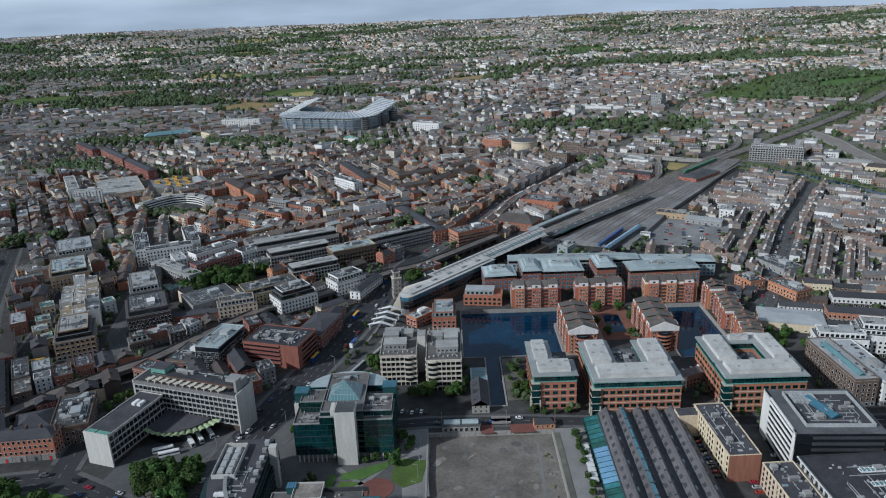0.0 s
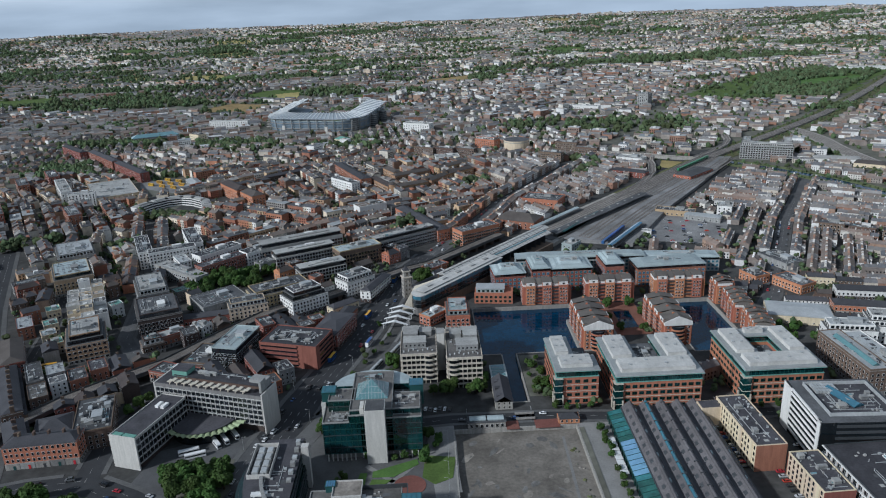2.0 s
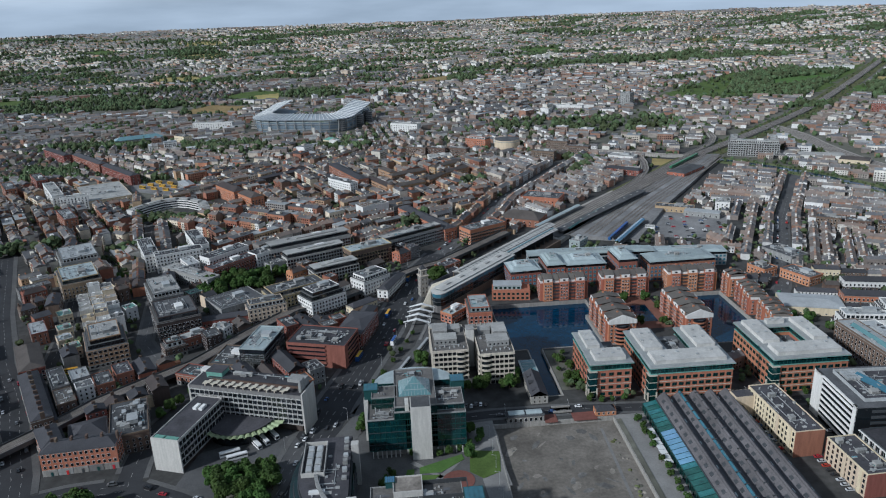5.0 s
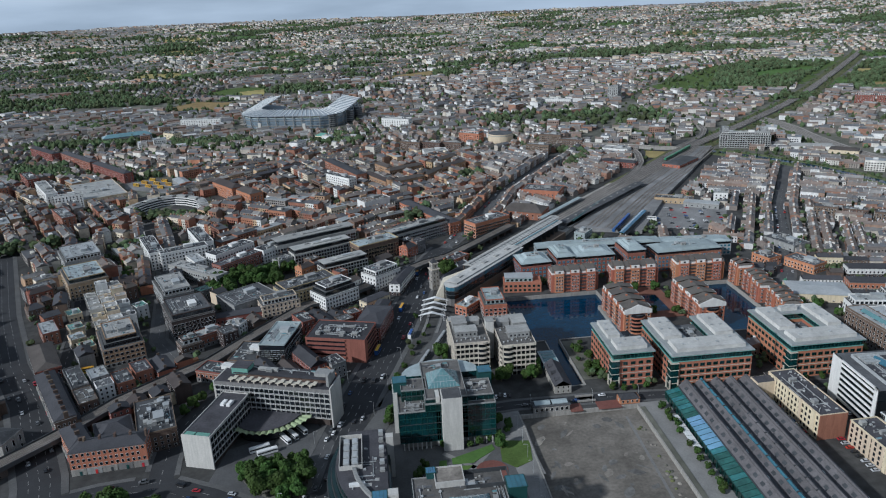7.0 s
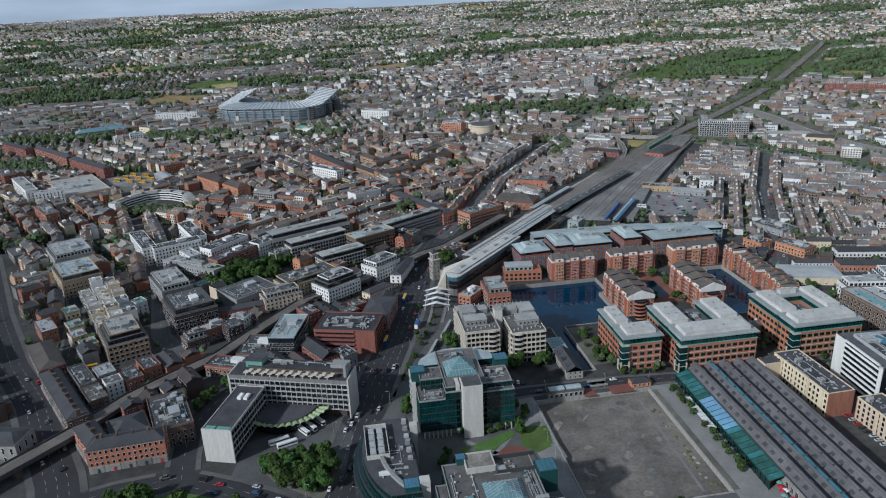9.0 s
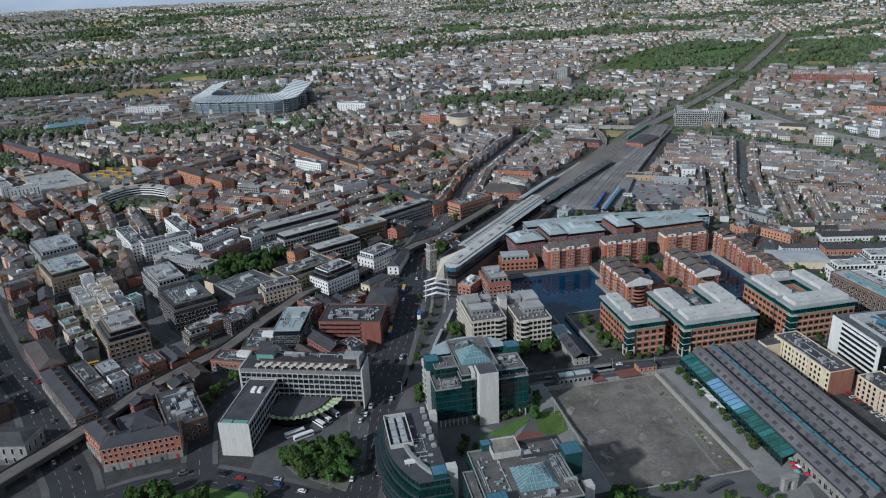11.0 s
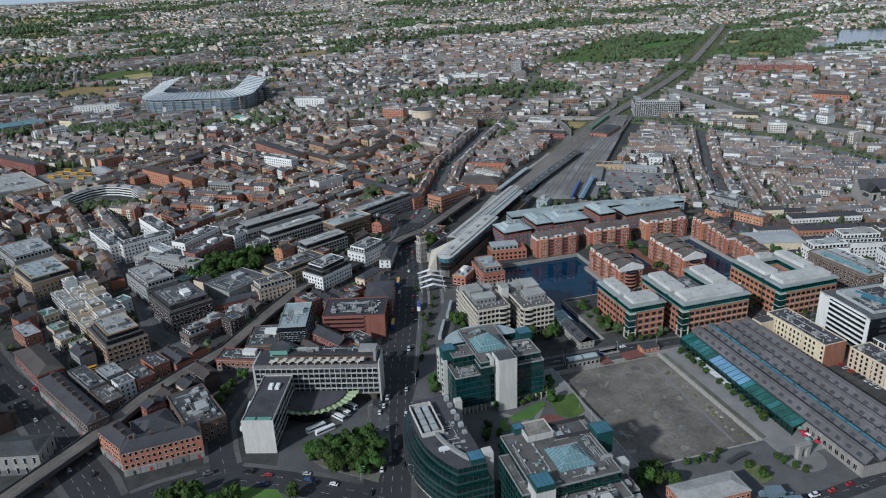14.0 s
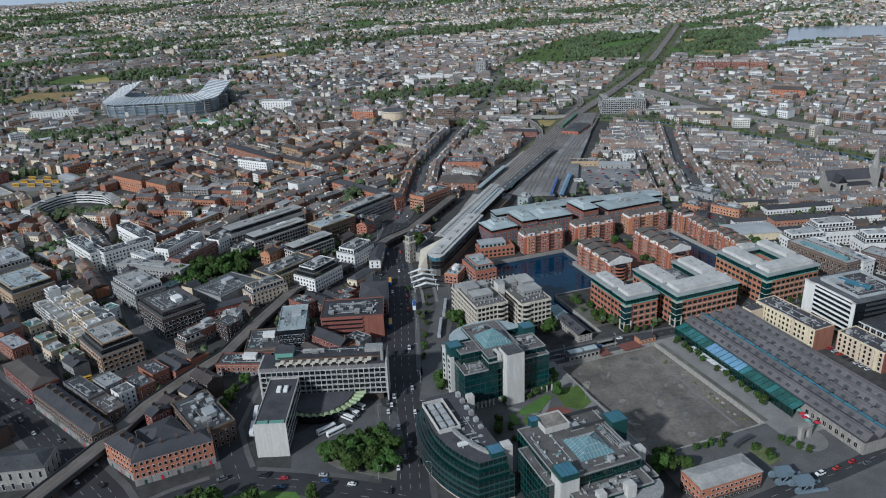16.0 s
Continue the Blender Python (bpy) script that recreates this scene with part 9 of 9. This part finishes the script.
while grow < 6500 and tries < 60000:
    tries += 1
    rr = 1350 + 3520 * wq.random() ** 0.75
    az = radians(wq.uniform(-36, 56))
    x, y = -115 + rr * math.sin(az), rr * math.cos(az)
    if seen(x, y, 20) and not inside(x, y, BAY) and woodland(x, y) and plots.free(x, y, 3, 3, 0, 0):
        wood(x, y, wq.uniform(5, 8) if rr < 2600 else wq.uniform(6, 11), wq)
        grow += 1
for line, lo, hi, n in ((CANAL, -19, -8, 90), (CANAL, 8, 21, 90), (EAST, 17, 23, 110), (MAIN[3:], 9, 23, 130), (MAIN[3:], -23, -9, 130)):
    for k in range(n):
        t = (k + wq.random()) / n * (len(line) - 1)
        a, b = line[int(t)], line[int(t) + 1]
        u = Vector((b[0] - a[0], b[1] - a[1])).normalized()
        o, f = wq.uniform(lo, hi), t - int(t)
        wood(a[0] + (b[0] - a[0]) * f + u.y * o, a[1] + (b[1] - a[1]) * f - u.x * o, wq.uniform(1.4, 3.6), wq)
for k in range(1700):
    x, y = wq.uniform(230, 780), wq.uniform(420, 1120)
    if seen(x, y) and plots.free(x, y, 0.8, 0.8, 0, 0):
        wood(x, y, wq.uniform(1.6, 3.4), wq)
for k in range(1500):
    x, y = wq.uniform(-640, 160), wq.uniform(480, 1400)
    if seen(x, y) and plots.free(x, y, 0.8, 0.8, 0, 0):
        wood(x, y, wq.uniform(2.0, 4.4), wq)
tries = 0
placed_far = 0
while placed_far < 9500 and tries < 60000:
    tries += 1
    rr = 420 + 4450 * wq.random() ** 0.9
    az = radians(wq.uniform(-36, 56))
    x, y = -115 + rr * math.sin(az), rr * math.cos(az)
    if not seen(x, y, 20) or inside(x, y, BAY):
        continue
    dens = noise.noise(Vector((x * 0.0022, y * 0.0022, 0.5))) + 0.35 * noise.noise(Vector((x * 0.011, y * 0.011, 7)))
    bar = -0.05 if rr < 1200 else (-0.15 if rr < 2200 else -0.15) - (0.15 if az < 0.1 else 0)
    if dens < bar and wq.random() > (0.35 if rr < 1500 else 0.4):
        continue
    r = wq.uniform(2.4, 4.6) if rr < 1300 else wq.uniform(3.5, 6.5) if rr < 2600 else wq.uniform(5, 9)
    if rr < 2600 and not plots.free(x, y, r * 0.35, r * 0.35, 0, 0):
        continue
    wood(x, y, r, wq)
    placed_far += 1
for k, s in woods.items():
    tagged(new("distant_trees", s.mesh("distant_trees", "leaf_far_haze")), "dark green trees scattered among distant houses", "trees", "", "stuff")

# ---- vehicles ----
def car_meshes(tone):
    """A saloon: shaped body, glasshouse, wheel."""
    s = Shape()
    side = [(-2.1, 0.35), (2.1, 0.35), (2.15, 0.75), (1.2, 0.95), (-1.9, 1.0), (-2.15, 0.8)]
    for m0, half in ((0, 0.87),):
        n = len(side)
        pts = [(p[0], -half, p[1]) for p in side] + [(p[0], half, p[1]) for p in side]
        s.solid(pts, [(i, (i + 1) % n, n + (i + 1) % n, n + i) for i in range(n)] + [tuple(range(n - 1, -1, -1)), tuple(range(n, 2 * n))])
    s.box(-0.25, 0, 1.36, 1.7, 1.3, 0.1)
    g = Shape().box(-0.3, 0, 0.95, 2.9, 1.6, 0.45, top=0.74)
    w = Shape()
    pts = [(0.33 * math.cos(a), -0.1, 0.33 * math.sin(a)) for a in [k * math.pi / 4 for k in range(8)]]
    pts += [(p[0], 0.1, p[2]) for p in pts]
    w.solid(pts, [(i, (i + 1) % 8, 8 + (i + 1) % 8, 8 + i) for i in range(8)] + [tuple(range(7, -1, -1)), tuple(range(8, 16))])
    return s.mesh("body", "car_" + tone), g.mesh("glasshouse", "glass_dark"), w.mesh("wheel", "rubber")


CARS = {t: car_meshes(t) for t in ("silver", "black", "white", "red", "blue", "grey")}
vq = random.Random(61)


def car(x, y, rot, tone=None, wheels=True, z=0.1, big=1.0):
    tone = tone or vq.choice(("silver", "black", "white", "grey", "silver", "black", "blue", "red", "white"))
    body, glass, wheel = CARS[tone]
    root = thing("van" if big > 1.2 else "car", x, y, rot, tone + (" delivery van on the street" if big > 1.2 else " saloon car on the asphalt"), "van" if big > 1.2 else "car", "vans" if big > 1.2 else "cars", z=z)
    root.scale = (1.05 * min(big, 1.25), 1.05 * min(big, 1.15), big * 1.05 + (0.35 if big > 1.2 else 0))
    placed("body", body, root, 0, 0, 0)
    placed("glasshouse", glass, root, 0, 0, 0)
    if wheels:
        for a, b in ((-1.3, -0.8), (1.3, -0.8), (-1.3, 0.8), (1.3, 0.8)):
            placed("wheel", wheel, root, a, b, 0.33)


def traffic(pts, lanes, every, n_max, wheels=True):
    n = 0
    for a, b in zip(pts, pts[1:]):
        ln, rot = math.dist(a, b), along(a, b)
        c, s = math.cos(radians(rot)), math.sin(radians(rot))
        for off in lanes:
            t = vq.uniform(0, every)
            while t < ln and n < n_max:
                car(a[0] + c * t - s * off, a[1] + s * t + c * off, rot + (0 if off < 0 else 180), wheels=wheels, z=0.2, big=1.3 if vq.random() < 0.15 else 1.0)
                t += every * vq.uniform(0.4, 1.9)
                n += 1


traffic(AMIENS[1:7], (-8, -3.5, 3.5, 8), 46, 40)
traffic([(-29, 707), (15, 783), (65, 895), (142, 1014)], (-5.5, 5.5), 22, 26, False)
traffic([(-176, 318), (-200, 334), (-230, 350), (-262, 346)], (-4, 4), 26, 7)
traffic([(-298, 364), (-314, 397), (-341, 455), (-376, 512)], (-9, -4, 4, 9), 40, 16)
traffic([(264, 567), (331, 692), (367, 760), (433, 865)], (-4.5, 4.5), 13, 34, False)
traffic([(-20, 397), (40, 396), (94, 391), (226, 386)], (-2, 2), 60, 6)
for i in range(5):
    for j in range(22):
        if vq.random() < 0.62:
            car(206 + i * 17.5 + j * 1.05 + vq.choice((-2.7, 2.7)), 720 - i * 6.2 + j * 3.6, -18 + vq.choice((0, 180)), wheels=False, z=0.07)
for k in range(10):
    car(135.6 + (k % 2) * 0.2, 372 - k * 4.2, 2, z=0.1, wheels=False)
for k in range(12):
    car(140.0 + vq.uniform(-0.2, 0.2), 378 - k * 4.0, vq.choice((0, 180)), z=0.1, wheels=False)
for k in range(8):
    car(157 + vq.uniform(-0.3, 0.3), 328 - k * 4.2, vq.choice((0, 180)), z=0.1, wheels=False)
for k in range(7):
    car(-20 - k * 3.1, 408 + (k % 3), 80, z=0.1, wheels=False)


def bus(x, y, rot, colour, roof, label, decks=2, length=10.8, z=0.2):
    """A bus with window bands, roof and wheels."""
    root = thing("double_decker_bus" if decks == 2 else "coach", x, y, rot, label, "bus", "city buses" if decks == 2 else "parked coaches", z=z)
    h = 4.1 if decks == 2 else 3.2
    part("body", Shape().box(0, 0, 0.35, length, 2.5, h - 0.35), colour, root)
    part("roof", Shape().box(0, 0, h, length - 0.3, 2.3, 0.15, top=0.95), roof, root)
    for k in range(decks):
        part("window_band", Shape().box(0, 0, 1.5 + k * 1.6 if decks == 2 else 1.7, length - 0.4, 2.56, 0.85), "glass_dark", root)
    part("windscreen", Shape().box(length / 2, 0, 1.1, 0.08, 2.2, 1.4), "glass_dark", root)
    for a in (-length * 0.3, length * 0.32):
        part("axle", Shape().box(a, 0, 0, 0.95, 2.4, 0.95), "rubber", root)


A2 = along((-117, 426), (-70, 585))
bus(-104, 486, A2, "bus_blue", "bus_yellow", "blue and yellow double-decker bus in traffic")
bus(-82, 560, A2, "bus_blue", "bus_yellow", "blue and yellow double-decker city bus")
bus(-62, 640, A2, "bus_blue", "bus_yellow", "blue and yellow double-decker bus near the bridge")
bus(-78, 508, A2, "coach_white", "bus_blue", "white and blue double-decker bus by the kerb")
bus(2, 765, 60, "bus_blue", "bus_yellow", "yellow and blue bus beyond the railway bridge")
bus(250, 548, 50, "bus_green", "bus_green", "green single city bus near the corner", 1)
bus(-316, 494, 16, "bus_yellow", "bus_yellow", "yellow double-decker bus parked by a yard")
for x, y, r in ((-177, 374, 20), (-172, 370, 20), (-163, 382, -56), (-159, 386, -56), (-154, 391, -56)):
    bus(x, y, r, "coach_white", "coach_white", "white coach parked at the bus station", 1, 12, 0.1)
for k in range(2):
    root = thing("tram", -57 - k * 15, 495 - k * 30, 66, "pale grey tram standing on the street track", "tram", "trams")
    for j in range(3):
        part("section", Shape().box(-9 + j * 9, 0, 0.5, 8.6, 2.4, 2.8).box(-9 + j * 9, 0, 3.3, 8.0, 1.8, 0.35), "metal_pale", root)
        part("window_band", Shape().box(-9 + j * 9, 0, 1.5, 8.2, 2.46, 1.1), "glass_dark", root)

# ---- street furniture ----
LAMP_POLE = Shape().drum(0, 0, 0, 0.12, 9, 0, 6, 0.6).mesh("pole", "metal_pale")
LAMP_ARM = Shape().bar((0, 0, 8.9), (1.8, 0, 9.3), 0.1).mesh("arm", "metal_pale")
LAMP_HEAD = Shape().box(2.1, 0, 9.2, 0.9, 0.35, 0.18).mesh("head", "membrane")


def lamp(x, y, rot):
    root = thing("street_lamp", x, y, rot, "tall grey steel street lamp", "street lamp", "street lamps")
    placed("pole", LAMP_POLE, root, 0, 0, 0)
    placed("arm", LAMP_ARM, root, 0, 0, 0)
    placed("head", LAMP_HEAD, root, 0, 0, 0)


for a, b in zip(AMIENS[1:7], AMIENS[2:8]):
    for t in (0.2, 0.7):
        for e in (-14, 14):
            r = along(a, b)
            lamp(a[0] + (b[0] - a[0]) * t - math.sin(radians(r)) * e, a[1] + (b[1] - a[1]) * t + math.cos(radians(r)) * e, r - 90 if e > 0 else r + 90)
for k in range(6):
    lamp(-24 + k * 0.3, 296 + k * 15, 180)
for x in (-10, 30, 60, 100, 145, 190):
    lamp(x, 390.5, 90)

for k in range(9):
    u, v = k % 3, k // 3
    bus(-440 + u * 20 + v * 8, 1076 - u * 11 + v * 14, -30, "bus_yellow", "bus_yellow", "yellow double-decker bus parked in the depot")
for x, y in ((-213, 408), (-217, 392)):
    bus(x, y, 76, "coach_white", "coach_white", "white coach waiting beside the bus station", 1, 12)
for x, y, rot in ((-130, 392, 75), (-134, 384, 75), (-138, 378, 75), (-137, 360, 76), (-144, 344, 76), (-142, 332, 76), (-187, 335, -25), (-207, 341, -18)):
    car(x, y, rot, z=0.2, big=1.3 if x == -130 else 1.0)
for k in range(14):
    car(-330 - k * 3.0 + vq.uniform(-0.4, 0.4) + 8, 470 + k * 5.6 - 8, 118, z=0.2, wheels=False)
for x, y in ((-290, 470), (-284, 466), (-279, 461), (-300, 462), (-296, 455), (-270, 480), (-262, 488), (178, 330), (179, 337), (180, 344), (178, 351), (176, 316)):
    car(x, y, vq.uniform(-70, -50) if x < 0 else 178, z=0.1, wheels=False)
traffic([(98, 234), (58, 231), (30, 231)], (-2.2, 2.2), 26, 5)
